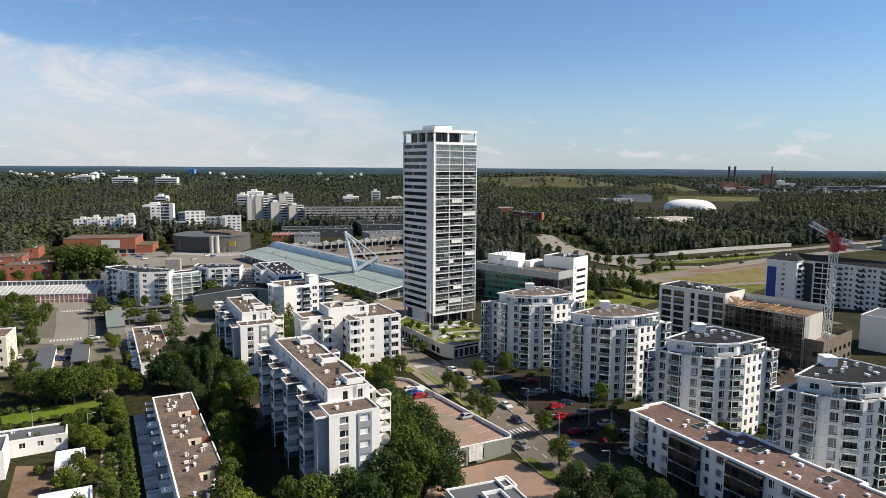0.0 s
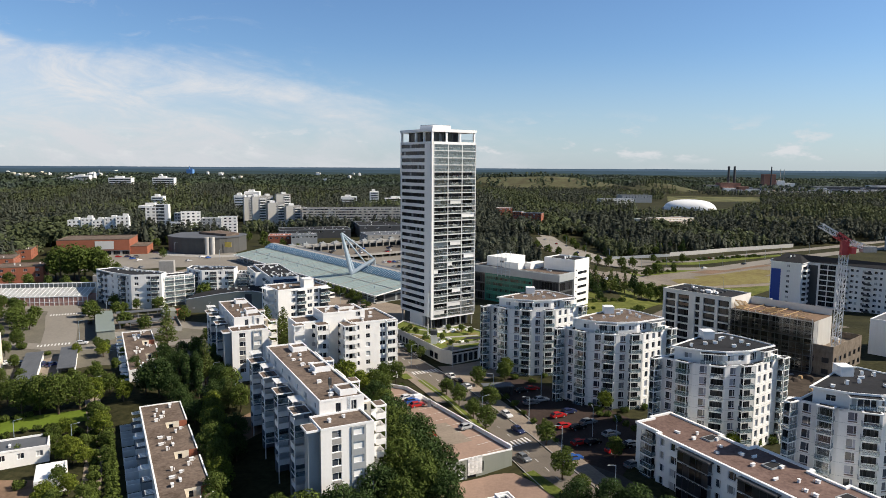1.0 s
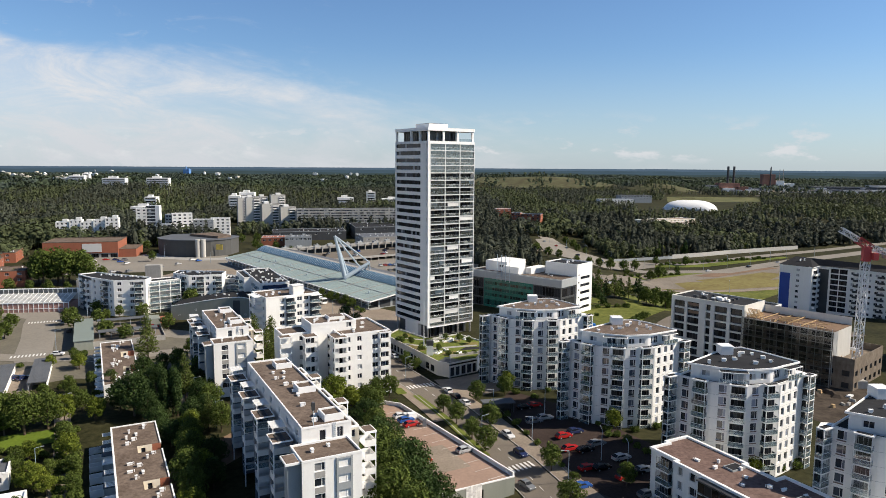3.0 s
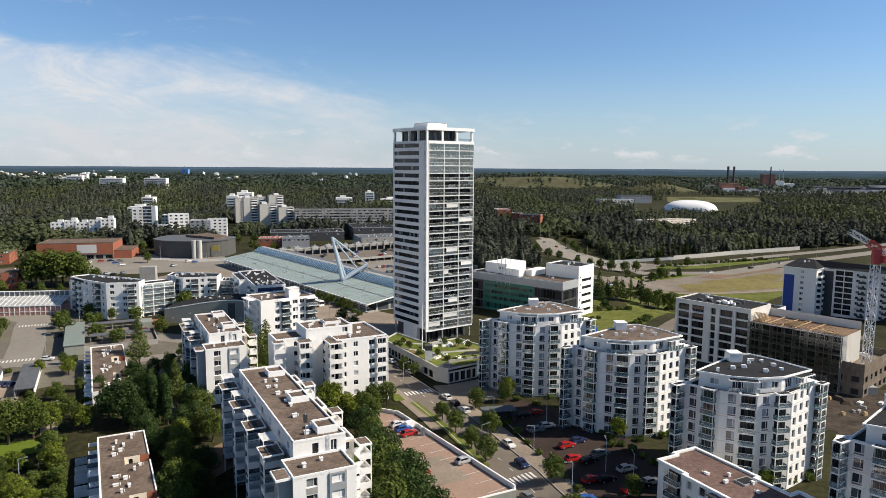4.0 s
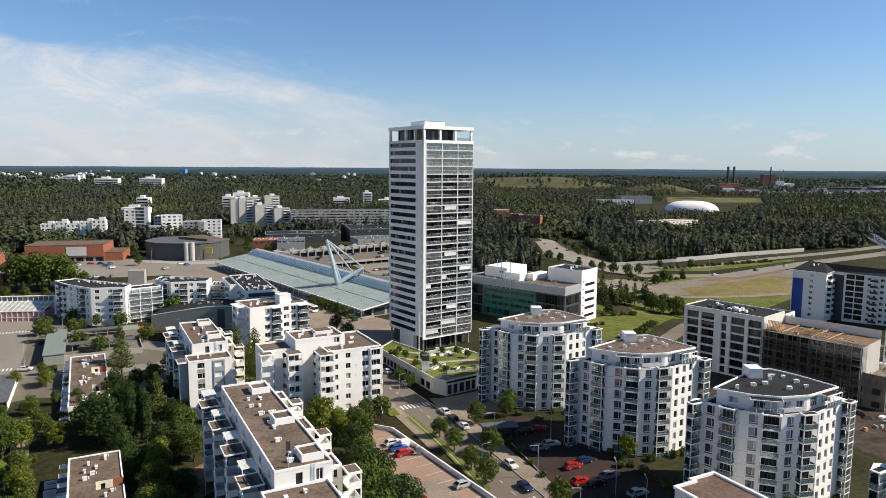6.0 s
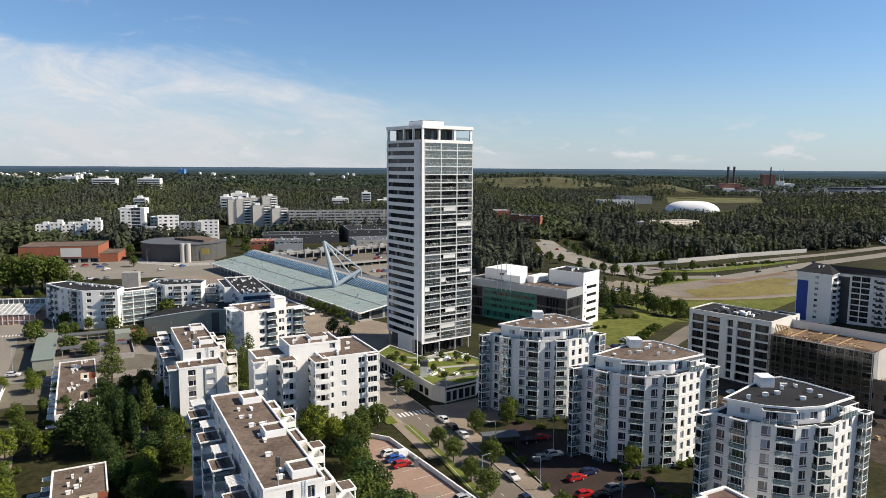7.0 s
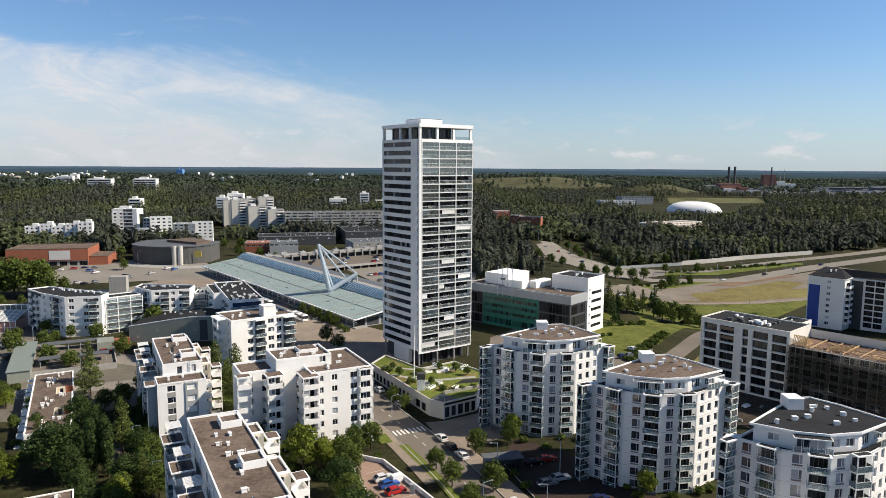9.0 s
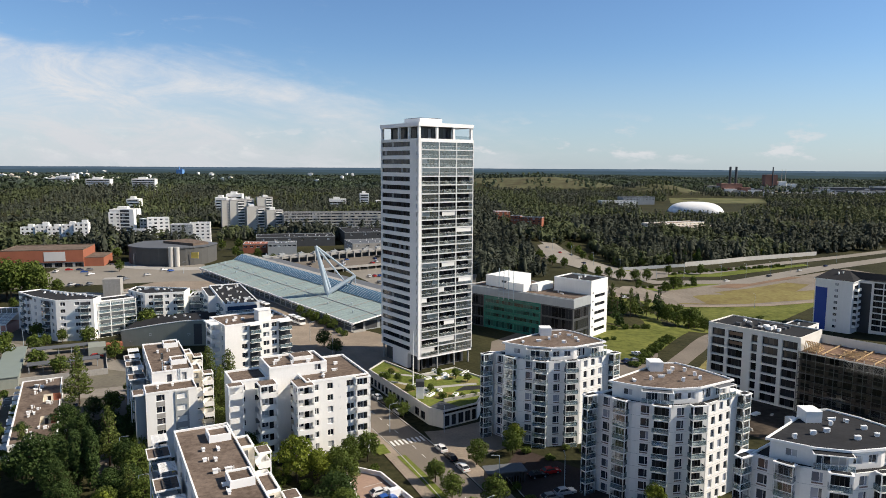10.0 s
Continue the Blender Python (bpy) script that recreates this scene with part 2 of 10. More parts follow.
LEAF = leaf_material("leaf_mid", (0.060, 0.092, 0.019), (0.098, 0.128, 0.028))
LEAF_DARK = leaf_material("leaf_dark", (0.032, 0.058, 0.017), (0.052, 0.082, 0.024))
LEAF_LIGHT = leaf_material("leaf_light", (0.100, 0.140, 0.018), (0.15, 0.178, 0.026))
LEAF_BIRCH = leaf_material("leaf_birch", (0.078, 0.104, 0.026), (0.112, 0.140, 0.036))
# blue mixed into WOODS and WOODS_FAR stands in for haze over distance
WOODS = leaf_material("far_woods", (0.039, 0.046, 0.038), (0.064, 0.073, 0.052), 0.45, 0.11, 0.016, 0.18, 0.15)
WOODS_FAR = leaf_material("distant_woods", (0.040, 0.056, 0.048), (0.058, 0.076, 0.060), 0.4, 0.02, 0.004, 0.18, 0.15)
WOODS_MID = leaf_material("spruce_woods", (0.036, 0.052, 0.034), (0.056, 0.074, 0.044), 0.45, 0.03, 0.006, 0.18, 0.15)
WOODS_LIGHT = leaf_material("far_broadleaf", (0.050, 0.062, 0.032), (0.076, 0.091, 0.043), 0.5, 0.12, 0.018, 0.18, 0.15)

# ---- mesh tools ----


class MB:
    """Collects faces for one mesh."""

    def __init__(self):
        self.v, self.f = [], []

    def face(self, *pts):
        n = len(self.v)
        self.v += [tuple(p) for p in pts]
        self.f.append(tuple(range(n, n + len(pts))))

    def box(self, x0, y0, z0, x1, y1, z1):
        n = len(self.v)
        self.v += [(x, y, z) for z in (z0, z1) for y in (y0, y1) for x in (x0, x1)]
        self.f += [tuple(n + i for i in q) for q in ((0, 2, 3, 1), (4, 5, 7, 6), (0, 1, 5, 4), (2, 6, 7, 3), (0, 4, 6, 2), (1, 3, 7, 5))]

    def quad_on(self, m, w, h):
        """An upright plate on a wall, from its pose: x along the wall."""
        self.face(*[tuple(m @ Vector(p)) for p in ((-w / 2, 0, 0), (w / 2, 0, 0), (w / 2, 0, h), (-w / 2, 0, h))])

    def prism(self, poly, z0, z1, bottom=False):
        n, k = len(self.v), len(poly)
        self.v += [(x, y, z0) for x, y in poly] + [(x, y, z1) for x, y in poly]
        self.f += [(n + i, n + (i + 1) % k, n + k + (i + 1) % k, n + k + i) for i in range(k)]
        self.f.append(tuple(range(n + k, n + 2 * k)))
        if bottom:
            self.f.append(tuple(reversed(range(n, n + k))))

    def ring(self, poly, width, z0, z1):
        """A parapet round poly, of that width inwards."""
        inner = inset(poly, width)
        n, k = len(self.v), len(poly)
        for z in (z0, z1):
            for p in (poly, inner):
                self.v += [(x, y, z) for x, y in p]
        for i in range(k):
            j = (i + 1) % k
            self.f.append((n + i, n + j, n + 2 * k + j, n + 2 * k + i))
            self.f.append((n + k + j, n + k + i, n + 3 * k + i, n + 3 * k + j))
            self.f.append((n + 2 * k + i, n + 2 * k + j, n + 3 * k + j, n + 3 * k + i))
            self.f.append((n + j, n + i, n + k + i, n + k + j))

    def beam(self, p, q, w, h=None):
        p, q = Vector(p), Vector(q)
        d = (q - p).normalized()
        side = d.cross(Vector((0, 0, 1)))
        side = side.normalized() if side.length > 1e-3 else Vector((1, 0, 0))
        up = side.cross(d)
        side, up = side * w / 2, up * (h or w) / 2
        n = len(self.v)
        for e in (p, q):
            self.v += [tuple(e - side - up), tuple(e + side - up), tuple(e + side + up), tuple(e - side + up)]
        self.f += [tuple(n + i for i in s) for s in ((3, 2, 1, 0), (4, 5, 6, 7), (0, 1, 5, 4), (1, 2, 6, 5), (2, 3, 7, 6), (3, 0, 4, 7))]

    def tube(self, x, y, z0, z1, r0, r1=None, n=10):
        r1 = r0 if r1 is None else r1
        k = len(self.v)
        for z, r in ((z0, r0), (z1, r1)):
            self.v += [(x + r * math.cos(i * math.tau / n), y + r * math.sin(i * math.tau / n), z) for i in range(n)]
        self.f += [(k + i, k + (i + 1) % n, k + n + (i + 1) % n, k + n + i) for i in range(n)]
        self.f.append(tuple(range(k + n, k + 2 * n)))

    def mesh(self, name, *mats):
        me = bpy.data.meshes.new(name)
        seen, keep, where = {}, [], []
        for p in self.v:
            q = (round(p[0], 4), round(p[1], 4), round(p[2], 4))
            if q not in seen:
                seen[q] = len(keep)
                keep.append(q)
            where.append(seen[q])
        faces = [tuple(dict.fromkeys(where[i] for i in fc)) for fc in self.f]
        me.from_pydata(keep, [], [fc for fc in faces if len(fc) > 2])
        for m in mats:
            me.materials.append(m)
        me.update()
        return me


def inset(poly, d):
    out, k = [], len(poly)
    for i in range(k):
        a, b, c = (Vector(poly[j % k]) for j in (i - 1, i, i + 1))
        u, w = (b - a).normalized(), (c - b).normalized()
        n1, n2 = Vector((-u.y, u.x)), Vector((-w.y, w.x))
        m = (n1 + n2)
        m = m / max(0.3, m.length_squared / 2)
        out.append((b.x + m.x * d, b.y + m.y * d))
    return out


def part(name, mb, mat, parent=None, label="", m=None):
    """Links a mesh as one object under a thing or a part. mb: an MB or a ready mesh."""
    me = mb if isinstance(mb, bpy.types.Mesh) else mb.mesh(name, mat)
    ob = new(name, me)
    ob.parent = parent
    if m is not None:
        ob.matrix_basis = m
    if label:
        ob["label"] = label
    return ob


def smooth(a, b, v):
    t = min(1.0, max(0.0, (v - a) / (b - a)))
    return t * t * (3 - 2 * t)


def gz(x, y):
    """Height of the ground."""
    z = -3.2 * smooth(215, 150, y) * smooth(45, 5, x) if y < 215 else 0.0
    z -= 8.5 * smooth(285, 390, y) * smooth(85, 150, x) * (1 - smooth(640, 900, y))
    r = math.hypot(x, y)
    if r > 1500:
        z += 8 * smooth(2100, 4400, r)
        z += 17 * math.exp(-(((x + 980) / 330) ** 2 + ((y - 1980) / 260) ** 2))
        z += 38 * math.exp(-(((x - 325) / 200) ** 2 + ((y - 2050) / 160) ** 2))
        z += 24 * math.exp(-(((x - 100) / 120) ** 2 + ((y - 2150) / 160) ** 2))
        z += 26 * math.exp(-(((x - 560) / 90) ** 2 + ((y - 1800) / 110) ** 2))
        z += 4 * math.sin(x / 390.0) * smooth(2500, 3800, r)
    elif r > 900 and x < 0:
        z += 23 * math.exp(-(((x + 545) / 330) ** 2 + ((y - 1300) / 200) ** 2)) * smooth(900, 1100, r) * smooth(1500, 1420, r)
    return z


class Building:
    """A thing with its parts: an Empty at its base, in whose frame x runs along the given angle."""

    def __init__(self, name, x, y, z, angle, label, category="building", group=""):
        self.ob = tagged(new(name), label, category, group)
        self.ob.matrix_basis = pose(x, y, z, 0, 0, angle)
        self.acc = {}
        self.far = y > 200 or x < -60
        self.frame = FRAME

    def mb(self, name, mat, label=""):
        key = (name, mat.name)
        if key not in self.acc:
            self.acc[key] = (MB(), mat, label)
        return self.acc[key][0]

    def facade(self, p0, p1, z0, z1, ops=(), mat=None, reveal=0.22, name="wall"):
        """A wall from p0 to p1 (outside to the right of the way), with openings (s0, s1, h0, h1) and their reveals."""
        mb = self.mb(name, mat or WHITE)
        p0, p1 = Vector(p0), Vector(p1)
        length = (p1 - p0).length
        ex = (p1 - p0) / length
        inn = Vector((-ex.y, ex.x))

        def at(s, h, d=0.0):
            q = p0 + ex * s + inn * d
            return (q.x, q.y, h)

        xs = sorted({0.0, length, *(v for o in ops for v in o[:2])})
        zs = sorted({z0, z1, *(v for o in ops for v in o[2:4])})
        for a, b in zip(xs, xs[1:]):
            run = None
            for c, d in zip(zs, zs[1:]):
                free = not any(o[0] < (a + b) / 2 < o[1] and o[2] < (c + d) / 2 < o[3] for o in ops)
                if free:
                    run = (run[0], d) if run else (c, d)
                if run and (not free or d == zs[-1]):
                    mb.face(at(a, run[0]), at(b, run[0]), at(b, run[1]), at(a, run[1]))
                    run = None
        for s0, s1, h0, h1 in ops:
            mb.face(at(s0, h0), at(s0, h0, reveal), at(s0, h1, reveal), at(s0, h1))
            mb.face(at(s1, h0, reveal), at(s1, h0), at(s1, h1), at(s1, h1, reveal))
            mb.face(at(s0, h0), at(s1, h0), at(s1, h0, reveal), at(s0, h0, reveal))
            mb.face(at(s0, h1, reveal), at(s1, h1, reveal), at(s1, h1), at(s0, h1))

    def on_wall(self, p0, p1, s, z, depth=0.0):
        """The pose of a thing on the wall from p0 to p1: x along it, y inwards."""
        p0, p1 = Vector(p0), Vector(p1)
        ex = (p1 - p0).normalized()
        q = p0 + ex * s + Vector((-ex.y, ex.x)) * depth
        return pose(q.x, q.y, z, 0, 0, math.degrees(math.atan2(ex.y, ex.x)))

    def windows(self, p0, p1, z0, z1, cols, rows, mat=None, reveal=0.22, kind="plain", pane=None, skip=(), name="wall"):
        """A wall with windows: cols (middle, width[, kind]), rows (sill, height)."""
        ops, wins = [], []
        for r, (sill, h) in enumerate(rows):
            for c, col in enumerate(cols):
                if (r, c) in skip:
                    continue
                s, w = col[:2]
                k = col[2] if len(col) > 2 else kind
                ops.append((s - w / 2, s + w / 2, sill, sill + h))
                wins.append((s, sill, w, h, k))
        self.facade(p0, p1, z0, z1, ops, mat, reveal, name)
        for s, sill, w, h, k in wins:
            self.window(self.on_wall(p0, p1, s, sill, reveal - 0.02), w, h, k, pane)

    def window(self, m, w, h, kind="plain", pane=None, frame_mat=None):
        f, g, both = window_meshes(round(w, 2), round(h, 2), kind, pane or PANE, frame_mat or (DARKFRAME if pane is DARKPANE else self.frame))
        if self.far or kind == "bay":
            return part("window", both, None, self.ob, m=m)
        ob = part("window", f, None, self.ob, m=m)
        part("pane", g, None, ob)
        return ob

    def roof(self, poly, z, mat, parapet=0.45, width=0.35, cover=0.0, trim=None):
        self.mb("roof", mat).face(*[(x, y, z) for x, y in inset(poly, width * 0.9)])
        self.mb("parapet", trim or TRIM).ring([tuple(p) for p in inset(poly, -cover)], width + cover, z - 0.12, z + parapet)

    def vents(self, spots, z, seed=1, tall=1.0):
        """Small ventilation boxes with caps on a flat roof."""
        rnd = random.Random(seed)
        for x, y in spots:
            k = rnd.randrange(4)
            part("roof_vent", vent_mesh(k), None, self.ob, m=pose(x, y, z, 0, 0, rnd.choice((0, 90))) @ Matrix.Diagonal((0.62, 0.62, 0.72 * tall, 1)))

    def done(self):
        for (name, _), (mb, mat, label) in self.acc.items():
            if mb.f:
                part(name, mb, mat, self.ob, label)
        self.acc = {}
        return self.ob


MESHES = {}


def window_meshes(w, h, kind, pane, frame_mat):
    key = (w, h, kind, pane.name, frame_mat.name)
    if key not in MESHES:
        f, g = MB(), MB()
        t, half = (0.03, 0.014) if kind == "glazing" else (0.07, 0.035)
        n = max(1, round(w / 1.5))
        cuts = {"plain": [w * 0.18], "pair": [0.0], "single": [], "strip": [w * (i / n - 0.5) for i in range(1, n)], "bay": [w * (i / 4 - 0.5) for i in range(1, 4)], "glazing": [w * (i / 4 - 0.5) for i in range(1, 4)]}[kind]
        xs = [-w / 2, -w / 2 + t]
        for c in cuts:
            xs += [c - half, c + half]
        xs += [w / 2 - t, w / 2]
        zs = [0, t, h - t, h]
        k = len(xs)
        f.v = [(x, y, z) for y in (0.0, 0.09) for z in zs for x in xs]
        idx = lambda y, z, x: y * 4 * k + z * k + x
        for x in range(k - 1):
            for z in range(3):
                if x % 2 == 1 and z == 1:
                    f.f += [(idx(0, 1, x), idx(1, 1, x), idx(1, 2, x), idx(0, 2, x)), (idx(0, 1, x + 1), idx(0, 2, x + 1), idx(1, 2, x + 1), idx(1, 1, x + 1)),
                            (idx(0, 1, x), idx(0, 1, x + 1), idx(1, 1, x + 1), idx(1, 1, x)), (idx(0, 2, x), idx(1, 2, x), idx(1, 2, x + 1), idx(0, 2, x + 1))]
                    g.face((xs[x], 0.06, t), (xs[x + 1], 0.06, t), (xs[x + 1], 0.06, h - t), (xs[x], 0.06, h - t))
                else:
                    f.f.append((idx(0, z, x), idx(0, z, x + 1), idx(0, z + 1, x + 1), idx(0, z + 1, x)))
        for z in range(3):
            f.f += [(idx(0, z, 0), idx(0, z + 1, 0), idx(1, z + 1, 0), idx(1, z, 0)), (idx(0, z, k - 1), idx(1, z, k - 1), idx(1, z + 1, k - 1), idx(0, z + 1, k - 1))]
        both = MB()
        both.v, both.f = f.v + g.v, f.f + [tuple(i + len(f.v) for i in q) for q in g.f]
        joined = both.mesh("window", frame_mat, pane)
        for q in joined.polygons:
            q.material_index = 1 if abs(joined.vertices[q.vertices[0]].co.y - 0.06) < 1e-3 else 0
        MESHES[key] = f.mesh("window", frame_mat), g.mesh("pane", pane), joined
    return MESHES[key]


def vent_mesh(k):
    key = ("vent", k)
    if key not in MESHES:
        mb = MB()
        w, d, h = ((0.9, 0.7, 0.7), (1.3, 0.8, 0.9), (0.7, 0.7, 1.1), (1.7, 0.7, 0.6))[k]
        mb.box(-w / 2, -d / 2, 0, w / 2, d / 2, h)
        mb.box(-w / 2 - 0.12, -d / 2 - 0.12, h, w / 2 + 0.12, d / 2 + 0.12, h + 0.12)
        mb.tube(w / 2 + 0.5, 0.3, 0, 0.8, 0.12, n=8)
        MESHES[key] = mb.mesh("roof_vent", TRIM)
    return MESHES[key]


def balcony_meshes(w, d, style):
    """Slab, rail and (for glazed ones) the upper glazing of one balcony: x along the wall, y inwards, outside at -d."""
    key = ("balcony", w, d, style)
    if key not in MESHES:
        slab, rail, top = MB(), MB(), MB()
        slab.box(-w / 2, -d, -0.22, w / 2, 0, 0.0)
        hh = 1.05
        if style == "solid":
            a, c = w / 2, w / 2 - 0.1
            rail.prism([(-a, 0), (-a, -d), (a, -d), (a, 0), (c, 0), (c, -d + 0.1), (-c, -d + 0.1), (-c, 0)], 0, hh, True)
        else:
            a, c = w / 2 - 0.02, w / 2 - 0.05
            rail.prism([(-a, -0.02), (-a, -d + 0.02), (a, -d + 0.02), (a, -0.02), (c, -0.02), (c, -d + 0.05), (-c, -d + 0.05), (-c, -0.02)], 0.04, hh, True)
        top.box(-w / 2 + 0.005, -d + 0.005, hh, w / 2 - 0.005, -d + 0.07, hh + 0.06)
        MESHES[key] = slab.mesh("slab", WHITE), rail.mesh("railing", WHITE if style == "solid" else BALGLASS), top.mesh("rail_frame", TRIM)
    return MESHES[key]


def balcony(b, m, w, d, style="glass"):
    slab, rail, top = balcony_meshes(round(w, 2), round(d, 2), style)
    ob = part("balcony", slab, None, b.ob, m=m)
    part("railing", rail, None, ob)
    if style != "solid":
        part("rail_frame", top, None, ob)
    if style == "glazed":
        f, g, both = window_meshes(round(w - 0.04, 2), 1.42, "glazing", CLEARGLASS, PANEL)
        part("glazing", both, None, ob, m=pose(0, -d + 0.02, 1.1))
    return ob

# ---- ground ----


def axis_lines(lo, hi, dense_lo, dense_hi, step, growth):
    out = list(np.arange(dense_lo, dense_hi + 0.1, step))
    s, v = step, dense_hi
    while v < hi:
        s *= growth
        v += s
        out.append(min(v, hi))
    s, v = step, dense_lo
    while v > lo:
        s *= growth
        v -= s
        out.insert(0, max(v, lo))
    return out


def build_ground():
    xs = axis_lines(-4400, 4400, -220, 260, 10, 1.16)
    ys = axis_lines(-900, 4700, 60, 560, 10, 1.12)
    v = [(x, y, gz(x, y)) for y in ys for x in xs]
    k = len(xs)
    f = [(j * k + i, j * k + i + 1, (j + 1) * k + i + 1, (j + 1) * k + i) for j in range(len(ys) - 1) for i in range(k - 1)]
    me = bpy.data.meshes.new("ground")
    me.from_pydata(v, [], f)
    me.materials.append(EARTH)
    tagged(new("ground", me), "rough green and brown ground that reaches the wooded horizon", "ground", kind="structure")


build_ground()


def sheet(name, poly, mat, lift, label, category="road", cell=10.0):
    """A thin cover that follows the ground, cut into cells."""
    bm = bmesh.new()
    bm.faces.new([bm.verts.new((x, y, 0)) for x, y in poly])
    for k in (0, 1):
        lo, hi = min(p[k] for p in poly), max(p[k] for p in poly)
        c = math.ceil(lo / cell) * cell
        while c < hi:
            no = (1, 0, 0) if k == 0 else (0, 1, 0)
            bmesh.ops.bisect_plane(bm, geom=bm.verts[:] + bm.edges[:] + bm.faces[:], plane_co=(c, c, 0), plane_no=no)
            c += cell
    for w in bm.verts:
        w.co.z = gz(w.co.x, w.co.y) + lift
    bm.normal_update()
    for fc in bm.faces:
        if fc.normal.z < 0:
            fc.normal_flip()
    me = bpy.data.meshes.new(name)
    bm.to_mesh(me)
    bm.free()
    me.materials.append(mat)
    return tagged(new(name, me), label, category, kind="structure")


def strip(points, width):
    """The outline of a strip of that width along points."""
    left, right = [], []
    for i, p in enumerate(points):
        a, b = Vector(points[max(0, i - 1)]), Vector(points[min(len(points) - 1, i + 1)])
        d = (b - a).normalized() * width / 2
        left.append((p[0] - d.y, p[1] + d.x))
        right.append((p[0] + d.y, p[1] - d.x))
    return right + left[::-1]


# ---- the tower ----


def build_tower():
    b = Building("tower_block", -4.0, 288.6, 0, 36, "tall white residential tower with dark window bands and glazed balconies", "tower")
    W, D, Z0, FL, N = 22.7, 23.6, 5.3, 2.89, 25
    b.frame = DARKFRAME
    Z1 = Z0 + FL * N
    # long left face: white bands and dark strips
    rows = [(Z0 + FL * i + 0.95, 1.55) for i in range(N)]
    b.windows((0, D), (0, 0), Z0, Z1 + 0.6, [(9.6, 17.6, "strip"), (D - 1.1, 0.45, "single")], rows, pane=TOWERPANE, reveal=0.35)
    # far faces
    b.facade((W, 0), (W, D), Z0, Z1 + 0.6)
    b.facade((W, D), (0, D), Z0, Z1 + 0.6)
    # balcony face: back wall, slabs, columns, glazing
    back = 1.9
    rows2 = [(Z0 + FL * i + 0.25, 2.25) for i in range(N)]
    # charcoal back wall: shade of the deep balconies put into its colour
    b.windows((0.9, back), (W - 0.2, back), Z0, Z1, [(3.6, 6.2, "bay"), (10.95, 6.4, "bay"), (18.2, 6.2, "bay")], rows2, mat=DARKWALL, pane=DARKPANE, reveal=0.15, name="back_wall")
    b.facade((0, 0), (0.9, 0), Z0, Z1 + 0.6)
    b.facade((0.9, 0), (0.9, back), Z0, Z1)
    b.facade((W - 0.2, back), (W - 0.2, 0.0), Z0, Z1)
    for x in (0.9, 8.1, 15.4, 22.6):
        mb = MB()
        mb.box(x, -0.06, Z0 - 0.1, x + 0.34, 0.2, Z1 + 0.2)
        part("balcony_column", mb, TOWERTRIM, b.ob)
    mb = MB()
    mb.box(0.9, -0.1, Z1 - 0.5, W + 0.05, 0.3, Z1 + 0.6)
    part("upper_band", mb, TRIM, b.ob)
    mb = MB()
    mb.box(0, -0.05, Z0 - 0.9, W + 0.05, 0.6, Z0 - 0.02)
    part("lower_band", mb, TRIM, b.ob)
    rnd = random.Random(5)
    slab, rail, rod = MB(), MB(), MB()
    w = 6.9
    slab.box(-w / 2, 0.0, -0.3, w / 2, back, 0.0)
    slab.box(-w / 2, -0.05, -0.36, w / 2, 0.02, 0.02)
    rail.box(-w / 2 + 0.02, 0.03, 0.08, w / 2 - 0.02, 0.05, 1.0)
    rod.box(-w / 2, 0.0, 1.0, w / 2, 0.07, 1.07)
    slab_m, rail_m, rod_m = slab.mesh("slab", TOWERTRIM), rail.mesh("railing", TOWERGLASS), rod.mesh("rail_frame", TOWERTRIM)
    panes = MB()
    panes.face((-w / 2, 0.06, 1.1), (w / 2, 0.06, 1.1), (w / 2, 0.06, 2.5), (-w / 2, 0.06, 2.5))
    panes_m = panes.mesh("glazing", TOWERGLASS)
    clutter = []
    for k in range(5):
        c = MB()
        r2 = random.Random(40 + k)
        for _ in range(5 + k):
            x, y = r2.uniform(-3.2, 3.2), r2.uniform(0.4, 1.5)
            s = r2.uniform(0.2, 0.45)
            c.box(x - s, y - 0.25, 0, x + s, y + 0.25, r2.uniform(0.4, 1.0))
            c.box(x - s * 0.8, y - 0.2, 1.02, x - s * 0.6, y - 0.05, 1.25)
        clutter.append(c.mesh("balcony_furniture", BLIND))
    for i in range(N):
        for j, x in enumerate((4.67, 11.92, 19.17)):
            m = pose(x, 0, Z0 + FL * i)
            ob = part("balcony", slab_m, None, b.ob, m=m)
            part("railing", rail_m, None, ob)
            part("rail_frame", rod_m, None, ob)
            glazed = i >= N - 4 or rnd.random() < 0.4
            if glazed:
                part("glazing", panes_m, None, ob)
            if rnd.random() < 0.75:
                part("balcony_furniture", rnd.choice(clutter), None, ob)
            if rnd.random() < 0.20:
                bl = MB()
                k = rnd.randint(2, 6)
                a = -3.4 + rnd.choice((0, 6 - k)) * 6.8 / 6
                lo = rnd.choice((0.1, 1.1, 1.1))
                bl.box(a, 0.14, lo, a + k * 1.1, 0.17, 2.5)
                part("blind", bl, BLIND, ob, "drawn white balcony blind")
    # base: recessed dark glass with white corner wall
    mb = b.mb("base_wall", DARKWALL)
    mb.prism([(1.6, 2.6), (W - 1.5, 2.6), (W - 1.5, D - 1), (1.6, D - 1)], 0, Z0)
    b.mb("soffit", PANEL).face((0, 0, Z0), (0, D, Z0), (W, D, Z0), (W, 0, Z0))
    b.mb("wall", WHITE).box(0.0, 6.5, 0, 1.5, 16, Z0)
    b.windows((1.5, 6.5), (1.5, 0.2), 0, Z0, [(3.1, 5.6, "strip")], [(0.2, 4.2)], mat=DARKWALL, pane=DARKPANE, reveal=0.1, name="base_front")
